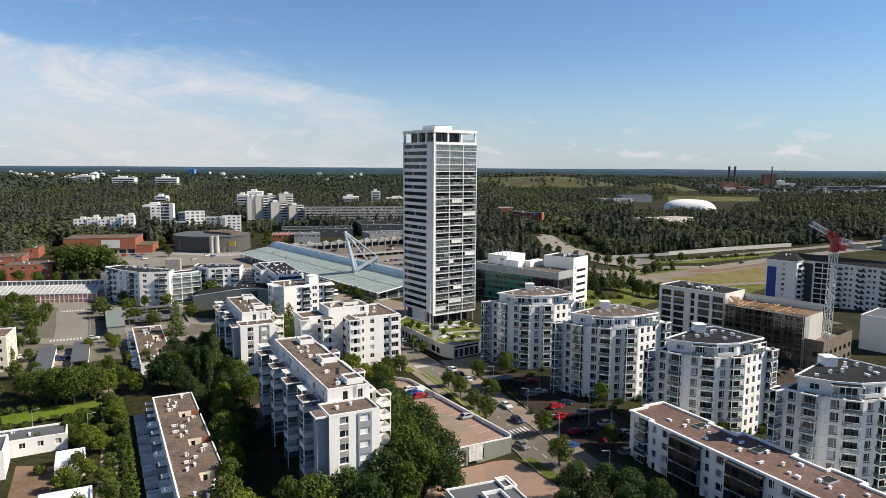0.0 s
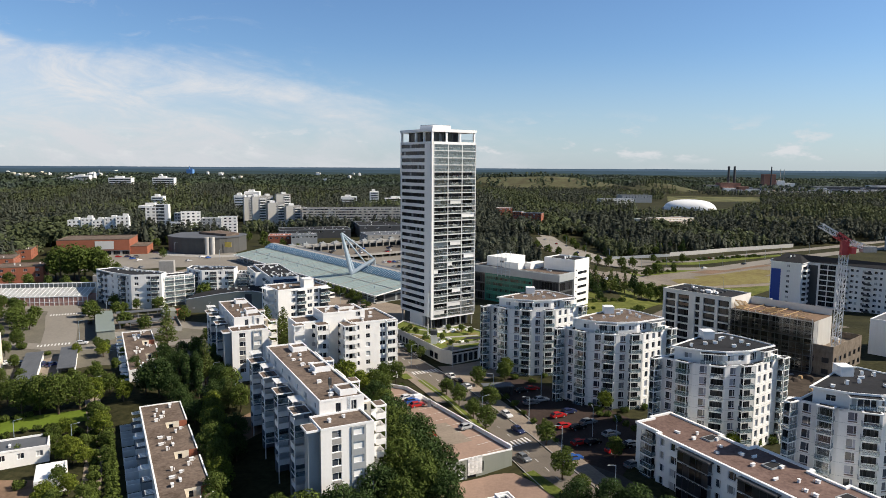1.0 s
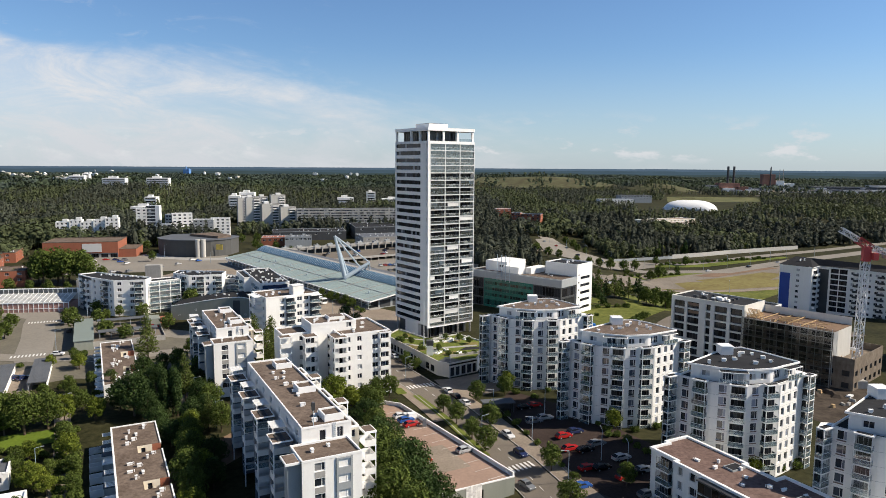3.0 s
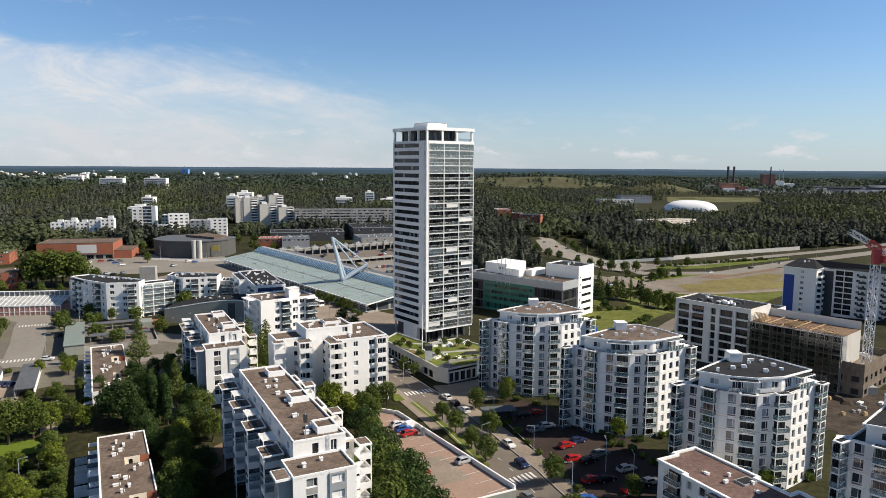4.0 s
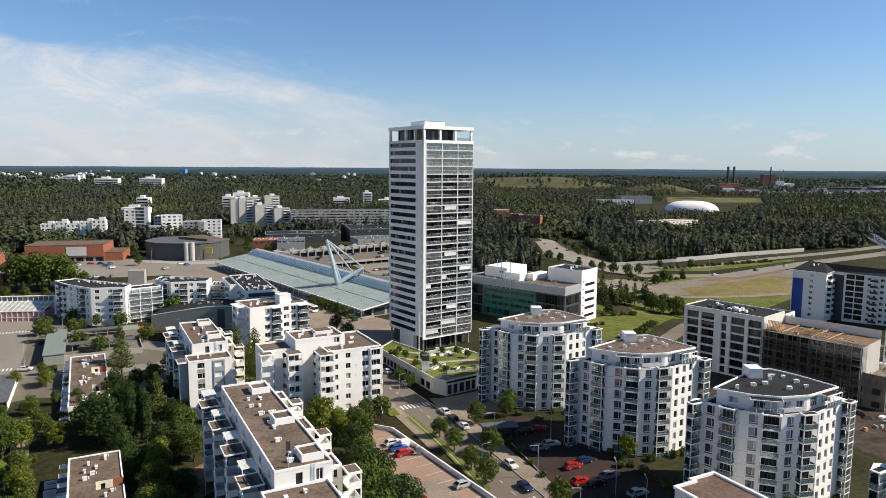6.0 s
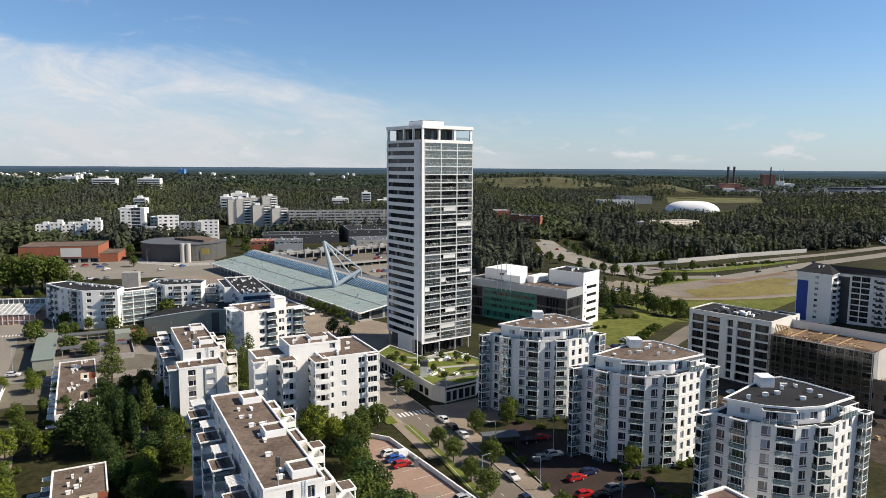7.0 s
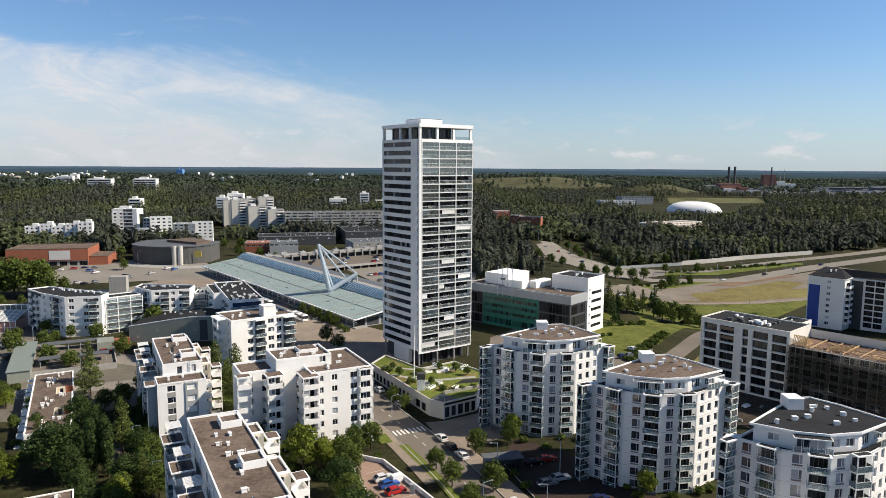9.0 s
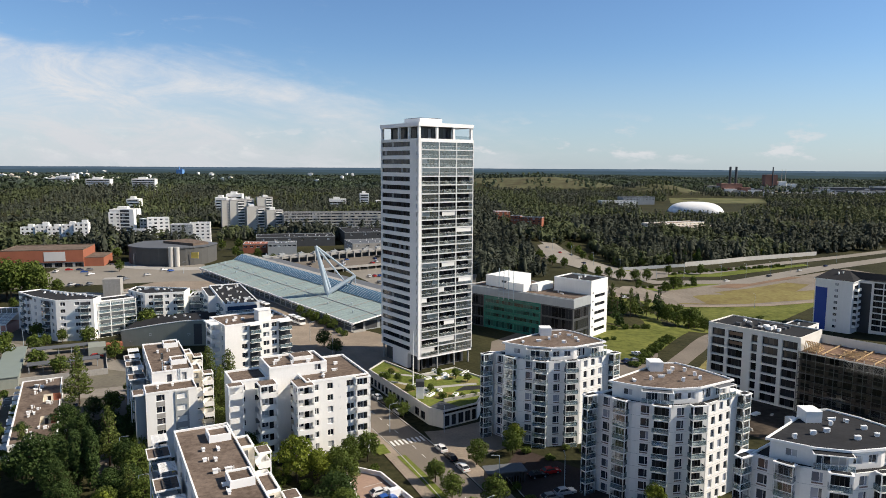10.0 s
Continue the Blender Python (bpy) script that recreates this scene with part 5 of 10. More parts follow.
def build_station():
    """Long hall: local x across (to the right and away), y along it away from the near end."""
    b = Building("station_hall", -32.4, 342.0, 0, 37, "long station hall with pale sloping sheet roof and glass vault", "station")
    L, W = 193, 24
    z0, z1 = 4.3, 7.8
    n = 58
    roof, seam = b.mb("roof", STATIONROOF), b.mb("roof_seam", STATIONROOF)
    for i in range(n):
        y0, y1 = L * i / n, L * (i + 1) / n
        roof.face((0, y0, z0), (W, y0, z1), (W, y1, z1), (0, y1, z0))
    for i in range(0, n + 1):
        yy = L * i / n - 0.03
        seam.beam((0, yy, z0 + 0.06), (W, yy, z1 + 0.06), 0.14, 0.12)
    b.mb("soffit", DARKWALL).face((0.2, 0.1, z0 - 0.4), (0.2, L, z0 - 0.4), (W, L, z1 - 0.4), (W, 0.1, z1 - 0.4))
    f = b.mb("fascia", TRIM)
    f.beam((0, 0, z0 - 0.15), (0, L, z0 - 0.15), 0.5, 0.55)
    f.beam((0, 0, z0 - 0.1), (W, 0, z1 - 0.1), 0.4, 0.5)
    # glass vault along the upper edge
    k = 9
    arc = [(W - 1 + 12.5 * j / k, z1 - 0.3 + 3.5 * math.sin(math.pi * (0.04 + 0.8 * j / k))) for j in range(k + 1)]
    v = b.mb("vault_glass", ROOFGLASS)
    m = 86
    for i in range(m):
        y0, y1 = L * i / m, L * (i + 1) / m
        for (xa, za), (xb, zb) in zip(arc, arc[1:]):
            if (xb - W) < 4.8:
                v.face((xa, y0, za), (xb, y0, zb), (xb, y1, zb), (xa, y1, za))
    ribs = b.mb("vault_rib", STEEL)
    for i in range(m + 1):
        for (xa, za), (xb, zb) in zip(arc[:4], arc[1:5]):
            ribs.beam((xa, L * i / m, za + 0.03), (xb, L * i / m, zb + 0.03), 0.13, 0.12)
    cap = b.mb("vault_cap", CONCRETE)
    for (xa, za), (xb, zb) in zip(arc[4:], arc[5:]):
        cap.face((xa, 0, za), (xb, 0, zb), (xb, L, zb), (xa, L, za))
    b.mb("far_roof", GREYROOF).face((W + 11.5, 0, z1 + 0.5), (W + 30, 0, z1 - 2), (W + 30, L, z1 - 2), (W + 11.5, L, z1 + 0.5))
    # body below
    b.mb("wall", DARKWALL).box(6.5, 3, -9, W + 9, L - 3, z0 - 0.6)
    b.mb("platform", CONCRETE).box(0.5, 0.5, -3, 6.5, L, 0.5)
    b.windows((6.6, 2.9), (W - 2, 2.9), 0, 4.6, [(4, 6, "strip"), (11.5, 6.6, "strip")], [(0.3, 3.4)], mat=PANEL, pane=DARKPANE, name="gable_glazing")
    for i in range(30):
        r = MB()
        y = 3 + i * (L - 6) / 29
        r.box(1.0, y - 0.15, -2, 1.3, y + 0.15, z0 - 0.3)
        r.beam((1.15, y, z0 - 1.6), (4.8, y, z0 - 0.1), 0.15)
        part("column", r, TRIM, b.ob)
    f.box(0.7, 0, 2.2, 0.85, L, 2.35)
    f.box(0.7, 0, 3.0, 0.85, L, 3.15)
    # pale cover strips and a gutter walk across the sheet roof
    for i in range(12):
        r = MB()
        yy = 6 + i * 16.2
        r.beam((0.1, yy, z0 + 0.16), (W - 0.5, yy, z1 + 0.16), 0.3, 0.14)
        part("cover_strip", r, CONCRETE, b.ob)
    r = MB()
    r.beam((W * 0.52, 1, z0 + 3.5 * 0.52 + 0.14), (W * 0.52, L, z0 + 3.5 * 0.52 + 0.14), 0.5, 0.12)
    part("roof_walk", r, PANEL, b.ob)
    # roof vents
    for i in range(16):
        r = MB()
        r.tube(0, 0, 0, 0.9, 0.28, n=8)
        r.tube(0, 0, 0.9, 1.1, 0.45, n=8)
        x, y = 8 + (i % 2) * 6, 14 + i * 11.4
        part("roof_vent", r, STEEL, b.ob, m=pose(x, y, z0 + (z1 - z0) * x / W))
    b.done()


build_station()


def build_pylon():
    """Steel pylon over the station roof: leaning mast, strut and stays."""
    ob = tagged(new("roof_pylon"), "pale steel pylon with leaning mast and stays", "pylon")
    ob.matrix_basis = pose(-51.6, 394, 7.0)
    apex, strut, post = (-5.0, 1, 23.2), (13.4, 6, 8.0), (13.5, 6, 1.5)
    for name, p, q, w in (("mast", (0.6, 0, 0), apex, 1.5), ("mast", (2.0, 2.4, 0.3), apex, 1.0), ("strut", (0.6, 0, 0.4), strut, 1.6), ("strut", (9.5, 7, 2.2), strut, 0.7),
                          ("post", post, strut, 0.5), ("stay", apex, strut, 0.75), ("stay", apex, (9.0, 4.0, 4.6), 0.75), ("strut", (9.0, 4.0, 4.6), (10.5, 7, 2.2), 0.5)):
        mb = MB()
        P, Q = Vector(p), Vector(q)
        d = (Q - P)
        rot = d.to_track_quat("Z", "Y").to_matrix().to_4x4()
        mb.tube(0, 0, 0, d.length, w * 0.8, w * 0.5, 10)
        part(name, mb, STEEL, ob, m=Matrix.Translation(P) @ rot)
    mb = MB()
    mb.tube(0.8, 0.5, -0.8, 0.6, 1.6, 1.1, 12)
    part("foot", mb, STEEL, ob)


build_pylon()

# ---- roof garden beside the tower ----


def build_podium():
    b = Building("garden_podium", 0, 0, 0, 0, "white-walled podium with a planted roof garden and garage doors", "podium")
    P = [(-19.5, 276.4), (0.1, 241.5), (4.0, 238.9), (13.4, 245.5), (18.5, 266.0), (8.0, 279.5), (-3.0, 271.5), (-15.5, 287.0)]
    H = 4.4
    L1 = math.dist(P[0], P[1])
    b.windows(P[0], P[1], -1, H, [(2.4 + 2.7 * i, 2.0, "single") for i in range(10)] + [(33, 2.6, "pair"), (36.5, 2.6, "pair")], [(0.4, 2.3)], mat=PALE, pane=DARKPANE)
    b.facade(P[1], P[2], -1, H, mat=PALE)
    b.windows(P[2], P[3], -1, H - 0.6, [(1.3, 1.6, "single"), (3.5, 1.6, "single"), (5.9, 1.8, "pair"), (8.2, 1.8, "pair"), (10.4, 1.4, "single")], [(0.3, 2.9)], mat=PALE, pane=DARKPANE)
    for i in range(3, 8):
        b.facade(P[i], P[(i + 1) % 8], -1, H)
    b.mb("parapet", PALE).ring(P, 0.4, H - 0.05, H + 0.4)
    for q in ([(-11, 262), (-5, 255), (-3.5, 258), (-9, 265)], [(2, 266), (8, 268), (9.5, 272), (4, 272)], [(0.5, 249.5), (6, 251.5), (10, 255), (3, 255.5)], [(9, 262), (15, 264), (14.5, 268), (10, 267)], [(-14.5, 277), (-9, 274.5), (-12, 281)]):
        r = MB()
        r.face(*[(x, y, H + 0.008) for x, y in q])
        part("dry_bed", r, MEADOW, b.ob, "dry brownish planting bed")
    b.mb("garden", GRASS, "green lawn of the roof garden").face(*[(x, y, H) for x, y in inset(P, 0.3)])
    # slatted planting box at the street corner and white paths
    b.mb("corner_roof", DARKWALL).face((0.4, 243.3, H + 0.02), (4.0, 240.0, H + 0.02), (8.5, 243.2, H + 0.02), (3.4, 248.0, H + 0.02))
    path = b.mb("path", CONCRETE, "pale slab paths")
    for p in ([(-16, 275), (-15, 273.4), (-4, 269.5), (6, 273.5), (5, 275.2), (-4, 271.2)], [(-4, 269.8), (-2.4, 270.2), (-0.5, 252), (-2.2, 251.6)], [(-12, 266), (-11.4, 264.4), (-2, 258.8), (-1.2, 260.4)],
              [(-1.4, 259.8), (14, 264.2), (14.4, 262.4), (-1.0, 258.0)]):
        path.face(*[(x, y, H + 0.015) for x, y in p])
    wall = b.mb("flower_wall", CONCRETE)
    wall.beam((4.2, 247.2, H + 0.4), (15.2, 253.2, H + 0.4), 0.6, 0.9)
    pool = b.mb("dark_bed", BLACKROOF)
    pool.face((7.5, 256.2, H + 0.02), (16.0, 258.4, H + 0.02), (16.6, 262.0, H + 0.02), (10.2, 260.6, H + 0.02))
    rnd = random.Random(6)
    for i in range(17):
        x, y = rnd.uniform(-14, 13), rnd.uniform(250, 276)
        if not (x * 0.87 + (y - 241.5) * 0.49 > 5 and abs(x) + abs(y - 262) < 24):
            continue
        r = MB()
        w, d = rnd.choice(((2.2, 1.2), (1.4, 1.4), (3.2, 1.0)))
        r.ring([(-w / 2, -d / 2), (w / 2, -d / 2), (w / 2, d / 2), (-w / 2, d / 2)], 0.18, 0, 0.6)
        p = part("planter", r, TRIM, b.ob, m=pose(x, y, H, 0, 0, rnd.choice((30, 120, 60))))
        r = MB()
        r.box(-w / 2 + 0.18, -d / 2 + 0.18, 0, w / 2 - 0.18, d / 2 - 0.18, 0.5)
        part("planting", r, LEAF, p)
    # stair head with dark top
    b.mb("stair_head", WHITE).box(-3.6, 249.6, H, -1.4, 251.8, H + 3.4)
    b.mb("stair_head_top", DARKWALL).box(-3.7, 249.5, H + 3.4, -1.3, 251.9, H + 5.0)
    # tall white pole
    r = MB()
    r.tube(-4.8, 260.8, H, 21, 0.16, 0.09, 10)
    part("flag_pole", r, TRIM, b.ob)
    b.done()


build_podium()


def build_office():
    b = Building("office_building", 55.5, 327, 0, 48.5, "dark office building with green glass front and white roof blocks", "office")
    H, L, W = 17.5, 52, 27
    b.far = False
    b.frame = material("teal_frame", (0.03, 0.10, 0.09), 0.4, var=0.1)
    rows = [(3.6 + 3.5 * i, 2.5) for i in range(3)]
    # long shaded front: dark grey fascia over green glass
    green = material("green_glass_panel", (0.030, 0.150, 0.120), 0.18, var=0.25, fine=0.35, broad=0.12, spec=0.6)
    b.windows((0, L), (0, L - 8), -4, 14.2, [(4, 7.4, "strip")], [(0.4, 3.6), (4.6, 4.0), (9.2, 4.4)], mat=DARKWALL, pane=DARKPANE, reveal=0.1, name="dark_front")
    b.windows((0, L - 8), (0, 15), -4, 14.2, [(8, 14.6, "strip"), (22, 12.4, "strip")], [(1.0, 2.6), (5.3, 1.5), (8.2, 1.5), (11.1, 1.5)], mat=green, pane=OFFICEPANE, reveal=0.1, name="green_front")
    b.windows((0, 15), (0, 0), -4, 14.2, [(7.5, 14.0, "strip")], [(0.4, 4.0), (5.0, 4.0), (9.6, 4.0)], mat=DARKWALL, pane=DARKPANE, reveal=0.1, name="dark_front")
    for z in (0.0, 4.2, 7.2, 10.2, 13.2):
        b.mb("glass_joint", b.frame).box(-0.06, 15, z, -0.01, L - 8, z + 0.12)
    b.mb("fascia", PANEL).box(-0.6, -0.6, 14.2, 0.3, L, H)
    b.mb("fascia", PANEL).box(0.3, -0.6, 14.2, 13, 0.0, H)
    b.windows((0, 0), (13, 0), -4, 14.2, [(6.5, 11, "strip")], [(0.6, 3.6), (5.0, 3.8), (9.6, 3.8)], mat=DARKWALL, pane=DARKPANE, reveal=0.1)
    b.roof([(0.2, 0), (13.1, 0), (13.1, 17.1), (W, 17.1), (W, L), (0.2, L)], H, BROWNROOF, 0.3, 0.3, trim=PANEL)
    b.facade((W, L), (0, L), -4, H, mat=PANEL)
    b.facade((W, 17.1), (W, L), -4, H, mat=PANEL)
    # white end block with ribbon windows, lit by the sun
    rows = [(19.6 - 3.5 * i, 1.3) for i in range(1, 7)]
    b.windows((13.2, -0.4), (27.2, -0.4), -10, 23, [(7.5, 8.5, "strip")], rows, pane=DARKPANE)
    b.facade((27.2, -0.4), (27.2, 17), -10, 23)
    b.facade((13.2, 17), (13.2, -0.4), -10, 23)
    b.facade((27.2, 17), (13.2, 17), 14, 23)
    b.roof([(13.2, -0.4), (27.2, -0.4), (27.2, 17), (13.2, 17)], 23, BLACKROOF, 0.5, 0.3)
    for i in range(5):
        b.mb("slot", DARKWALL).box(14.4, -0.415, 18.0 - 3.5 * i, 15.4, -0.405, 18.6 - 3.5 * i)
    # white plant boxes and a steel ladder frame
    w = b.mb("roof_block", WHITE)
    w.box(0.8, 24, H, 6.2, 33, H + 3.4)
    w.box(4, 33.2, H, 20, 46, H + 4.8)
    w.box(6.3, 20.5, H, 18, 24.0, H + 3.0)
    b.mb("slot", DARKWALL).box(3.97, 34.6, H + 2.2, 3.99, 37.5, H + 3.1)
    fr = b.mb("ladder_frame", STEEL)
    for y in (28, 30.5, 33, 35.5):
        fr.box(-0.75, y - 0.12, 13.5, -0.6, y + 0.12, H + 9)
    for z in (15, 16.6):
        fr.box(-0.78, 27.5, z, -0.62, 36, z + 0.18)
    b.vents([(8, 10), (10, 13), (9, 36), (7, 40), (14, 30)], H, 17)
    b.vents([(18, 8), (21, 9), (23, 8)], 23, 18, 1.3)
    b.done()


build_office()

# ---- building site ----


def build_site_block():
    b = Building("unfinished_block", 124, 231, 0, 41, "unfinished apartment block half behind netted scaffold, timber on roof", "apartment block")
    H1, H2, L1, L2, D = 21.2, 17.6, 56.0, 28.5, 15.5
    b.frame = DARKFRAME
    light = material("grey_cladding", (0.70, 0.68, 0.63), 0.8, var=0.06, stain=0.05)
    # finished part: frame grid with dark bays
    rows = [(H1 - 0.9 - 2.85 * (i + 1) + 0.2, 2.3) for i in range(7)]
    # the wall runs from the far end to the near end
    cols = [(3.2, 4.2, "strip"), (8.6, 4.6, "bay"), (14.4, 1.8, "single"), (19.0, 4.6, "strip"), (24.6, 4.2, "strip")]
    b.windows((0, L1), (0, L2), -3, H1, cols, rows, mat=light, pane=DARKPANE, reveal=0.7)
    for r in (0, 1):
        b.mb("rust_screen", SOIL).box(0.32, L1 - 12.6, H1 - 2.6 - 2.85 * r, 0.36, L1 - 6.5, H1 - 1.6 - 2.85 * r)
    b.facade((D, L1), (0, L1), -3, H1, mat=light)
    b.facade((D, L2), (D, L1), -3, H1, mat=light)
    b.facade((0, L2), (D, L2), H2 - 1, H1, mat=light)
    b.roof([(0, L2), (D, L2), (D, L1), (0, L1)], H1, BLACKROOF, 0.35, 0.35, trim=light)
    rnd = random.Random(9)
    for i in range(16):
        r = MB()
        s = rnd.uniform(0.5, 1.0)
        r.box(-s, -s * 0.7, 0, s, s * 0.7, rnd.uniform(0.5, 1.0))
        part("roof_unit", r, DARKWALL if rnd.random() < 0.7 else TRIM, b.ob, m=pose(rnd.uniform(3, 12), rnd.uniform(L2 + 8, L1 - 6), H1, 0, 0, rnd.choice((0, 90))))
    # raw part behind scaffold
    rows = [(H2 - 2.85 * (i + 1) + 0.4, 2.1) for i in range(6)]
    b.windows((0, L2), (0, 0), -3, H2, grid_cols(L2, 8, 2.5, "pair"), rows, mat=material("raw_concrete_frame", (0.19, 0.175, 0.155), 0.9, var=0.3, fine=0.8, broad=0.15, stain=0.3), pane=DARKPANE, reveal=0.5)
    b.facade((0, 0), (D, 0), -3, H2, mat=PALE, name="gable_wall")
    b.facade((D, 0), (D, L2), -3, H2 + 2.6, mat=light)
    b.mb("roof_deck", material("felt_and_boards", (0.17, 0.115, 0.085), 0.9, var=0.4, fine=0.9, broad=0.3)).face((0, 0, H2), (D, 0, H2), (D, L2, H2), (0, L2, H2))
    b.mb("roof_board", SOIL).box(0.2, 0.2, H2 + 0.02, D - 1, 8.5, H2 + 0.12)
    for i in range(4):
        y = 10 + i * 4.3
        r = MB()
        r.beam((0.4, y, H2 + 0.25), (D - 0.6, y, H2 + 0.25 + 0.2 * (i % 2)), 0.2, 0.3)
        part("rafter", r, TIMBER, b.ob)
    for i in range(9):
        r = MB()
        y = L2 - 0.6 - i * 0.45
        r.beam((1.0, y, H2 + 0.3), (1.2, y - 0.3, H2 + 3.2), 0.15)
        r.beam((1.2, y - 0.3, H2 + 3.2), (6, y, H2 + 0.5), 0.15)
        r.beam((1.0, y, H2 + 0.3), (6, y, H2 + 0.5), 0.15)
        part("roof_truss", r, TIMBER, b.ob)
    rnd2 = random.Random(31)
    for i in range(26):
        r = MB()
        x, y, a, n = rnd2.uniform(1, D - 2), rnd2.uniform(1.5, L2 - 6), rnd2.uniform(-0.5, 0.5), rnd2.uniform(1.0, 2.6)
        r.beam((x - n * math.sin(a), y - n * math.cos(a), H2 + 0.16), (x + n * math.sin(a), y + n * math.cos(a), H2 + 0.2 + rnd2.uniform(0, 0.3)), rnd2.uniform(0.15, 0.5), 0.12)
        part("loose_board", r, TIMBER if i % 3 else SOIL, b.ob)
    for i in range(6):
        r = MB()
        x = 2.5 + i * 1.1
        r.beam((x, 13, H2 + 0.4), (x + 0.5, 19, H2 + 0.6), 0.12)
        r.beam((x, 19, H2 + 0.4), (x + 1.2, 14, H2 + 1.2), 0.12)
        part("roof_truss", r, TIMBER, b.ob)
    # scaffold: standards, ledgers, decks and a dark net
    for i in range(13):
        r = MB()
        y = L2 * i / 12
        r.box(-1.5, y - 0.07, -3, -1.36, y + 0.07, H2 + 1.2)
        part("scaffold_standard", r, PANEL, b.ob)
    for j in range(10):
        r = MB()
        z = 0.2 + j * 1.95
        r.box(-1.52, 0, z, -1.42, L2, z + 0.09)
        part("scaffold_ledger", r, PANEL, b.ob)
        if j % 1 == 0:
            r = MB()
            r.box(-1.4, 0, z - 0.12, -0.2, L2, z - 0.04)
            part("scaffold_deck", r, DARKWALL if j % 3 else PANEL, b.ob)
    net = clear_glass("scaffold_net", (0.16, 0.15, 0.13), 0.0, 0.05)
    b.mb("scaffold_net", net, "dark scaffold netting").face((-1.56, L2, -2), (-1.56, 0, -2), (-1.56, 0, H2 + 0.6), (-1.56, L2, H2 + 0.6))
    b.done()
    RUBBLE = material("rough_raw_concrete", (0.20, 0.165, 0.13), 0.95, var=0.35, fine=0.7, broad=0.3, stain=0.3)
    # lower raw shell beyond the gable
    b = Building("concrete_shell", 128.5, 226.5, 0, 41, "raw concrete shell of a house under construction", "building site")
    b.windows((0, 0), (26, 0), -3, 8.0, grid_cols(26, 6, 2.2, "single"), [(0.6, 1.8), (4.4, 1.8)], mat=RUBBLE, pane=DARKPANE)
    b.windows((0, 14), (0, 0), -3, 8.0, grid_cols(14, 3, 2.2, "single"), [(0.6, 1.8), (4.4, 1.8)], mat=RUBBLE, pane=DARKPANE)
    b.facade((26, 0), (26, 14), -3, 8, mat=RUBBLE)
    b.facade((26, 14), (0, 14), -3, 8, mat=RUBBLE)
    b.mb("parapet", RUBBLE).ring([(0, 0), (26, 0), (26, 14), (0, 14)], 0.25, 7.9, 10.2)
    b.mb("roof_deck", RUBBLE).face((0.2, 0.2, 8), (25.8, 0.2, 8), (25.8, 13.8, 8), (0.2, 13.8, 8))
    for i in range(5):
        r = MB()
        r.box(-1.2, -0.5, 0, 1.2, 0.5, 0.7)
        part("material_stack", r, TIMBER if i % 2 else TRIM, b.ob, m=pose(4 + i * 4.4, 5 + (i % 3) * 2, 8, 0, 0, 20 * i))
    b.done()
    b = Building("concrete_shell", 168, 246, -2, 41, "windowless pale concrete block beside the building site", "building site")
    b.facade((0, 0), (20, 0), -3, 15, mat=CONCRETE)
    b.facade((0, 14), (0, 0), -3, 15, mat=WHITE)
    b.facade((20, 0), (20, 14), -3, 15, mat=CONCRETE)
    b.facade((20, 14), (0, 14), -3, 15, mat=CONCRETE)
    b.roof([(0, 0), (20, 0), (20, 14), (0, 14)], 15, GREYROOF, 0.3, 0.3)
    b.done()


build_site_block()


def lattice(p, q, w, mat, parent, name, step=2.2):
    """A square lattice boom from p to q, one mesh per side truss piece."""
    P, Q = Vector(p), Vector(q)
    d = (Q - P)
    n = max(1, round(d.length / step))
    rot = d.to_track_quat("Z", "Y").to_matrix().to_4x4()
    m = Matrix.Translation(P) @ rot
    h = w / 2
    for sx, sy in ((-1, -1), (1, -1), (1, 1), (-1, 1)):
        mb = MB()
        mb.box(sx * h - 0.11, sy * h - 0.11, 0, sx * h + 0.11, sy * h + 0.11, d.length)
        part(name + "_chord", mb, mat, parent, m=m)
    mb = MB()
    s = d.length / n
    for i in range(n):
        a, c = i * s, (i + 1) * s
        for k, (u, v) in enumerate((((-h, -h), (h, -h)), ((h, -h), (h, h)), ((h, h), (-h, h)), ((-h, h), (-h, -h)))):
            lo, hi = (u, v) if (i + k) % 2 else (v, u)
            mb.beam((*lo, a), (*hi, c), 0.12)
            mb.beam((*u, a), (*v, a), 0.1)
    ob = part(name + "_bracing", mb, mat, parent, m=m)
    ob["kind"] = "stuff"


def build_crane():
    ob = tagged(new("tower_crane"), "tower crane with white lattice mast and red slewing section", "crane")
    ob.matrix_basis = pose(132.3, 232, 0)
    mb = MB()
    mb.box(-2.6, -2.6, -2, 2.6, 2.6, 2.4)
    part("ballast", mb, CONCRETE, ob)
    lattice((0, 0, 2), (0.4, 0, 40), 1.9, CRANEWHITE, ob, "mast", 2.4)
    mb = MB()
    mb.prism([(-0.8, -0.9), (1.5, -0.9), (1.2, 0.9), (-0.6, 0.9)], 40, 44.6)
    part("slewing_ring", mb, CRANERED, ob)
    mb = MB()
    mb.box(1.4, -2.4, 40.6, 3.0, -0.8, 42.8)
    part("cab", mb, CRANERED, ob)
    lattice((1.6, 0, 44.2), (-2.6, 0.1, 46.8), 1.9, CRANERED, ob, "jib_foot", 1.0)
    lattice((-2.6, 0.1, 46.8), (-7.8, 0.4, 49.8), 1.5, CRANEWHITE, ob, "jib", 1.1)
    lattice((1.6, 0, 44.4), (6.2, -0.4, 42.9), 1.6, CRANEWHITE, ob, "counter_jib", 1.0)
    mb = MB()
    mb.box(5.8, -1.4, 41.0, 10.4, 0.8, 43.0)
    part("counterweight", mb, CONCRETE, ob)
    mb = MB()
    mb.beam((0.4, 0, 44.5), (-8.2, 0.4, 50.0), 0.1)
    part("hoist_rope", mb, DARKFRAME, ob)


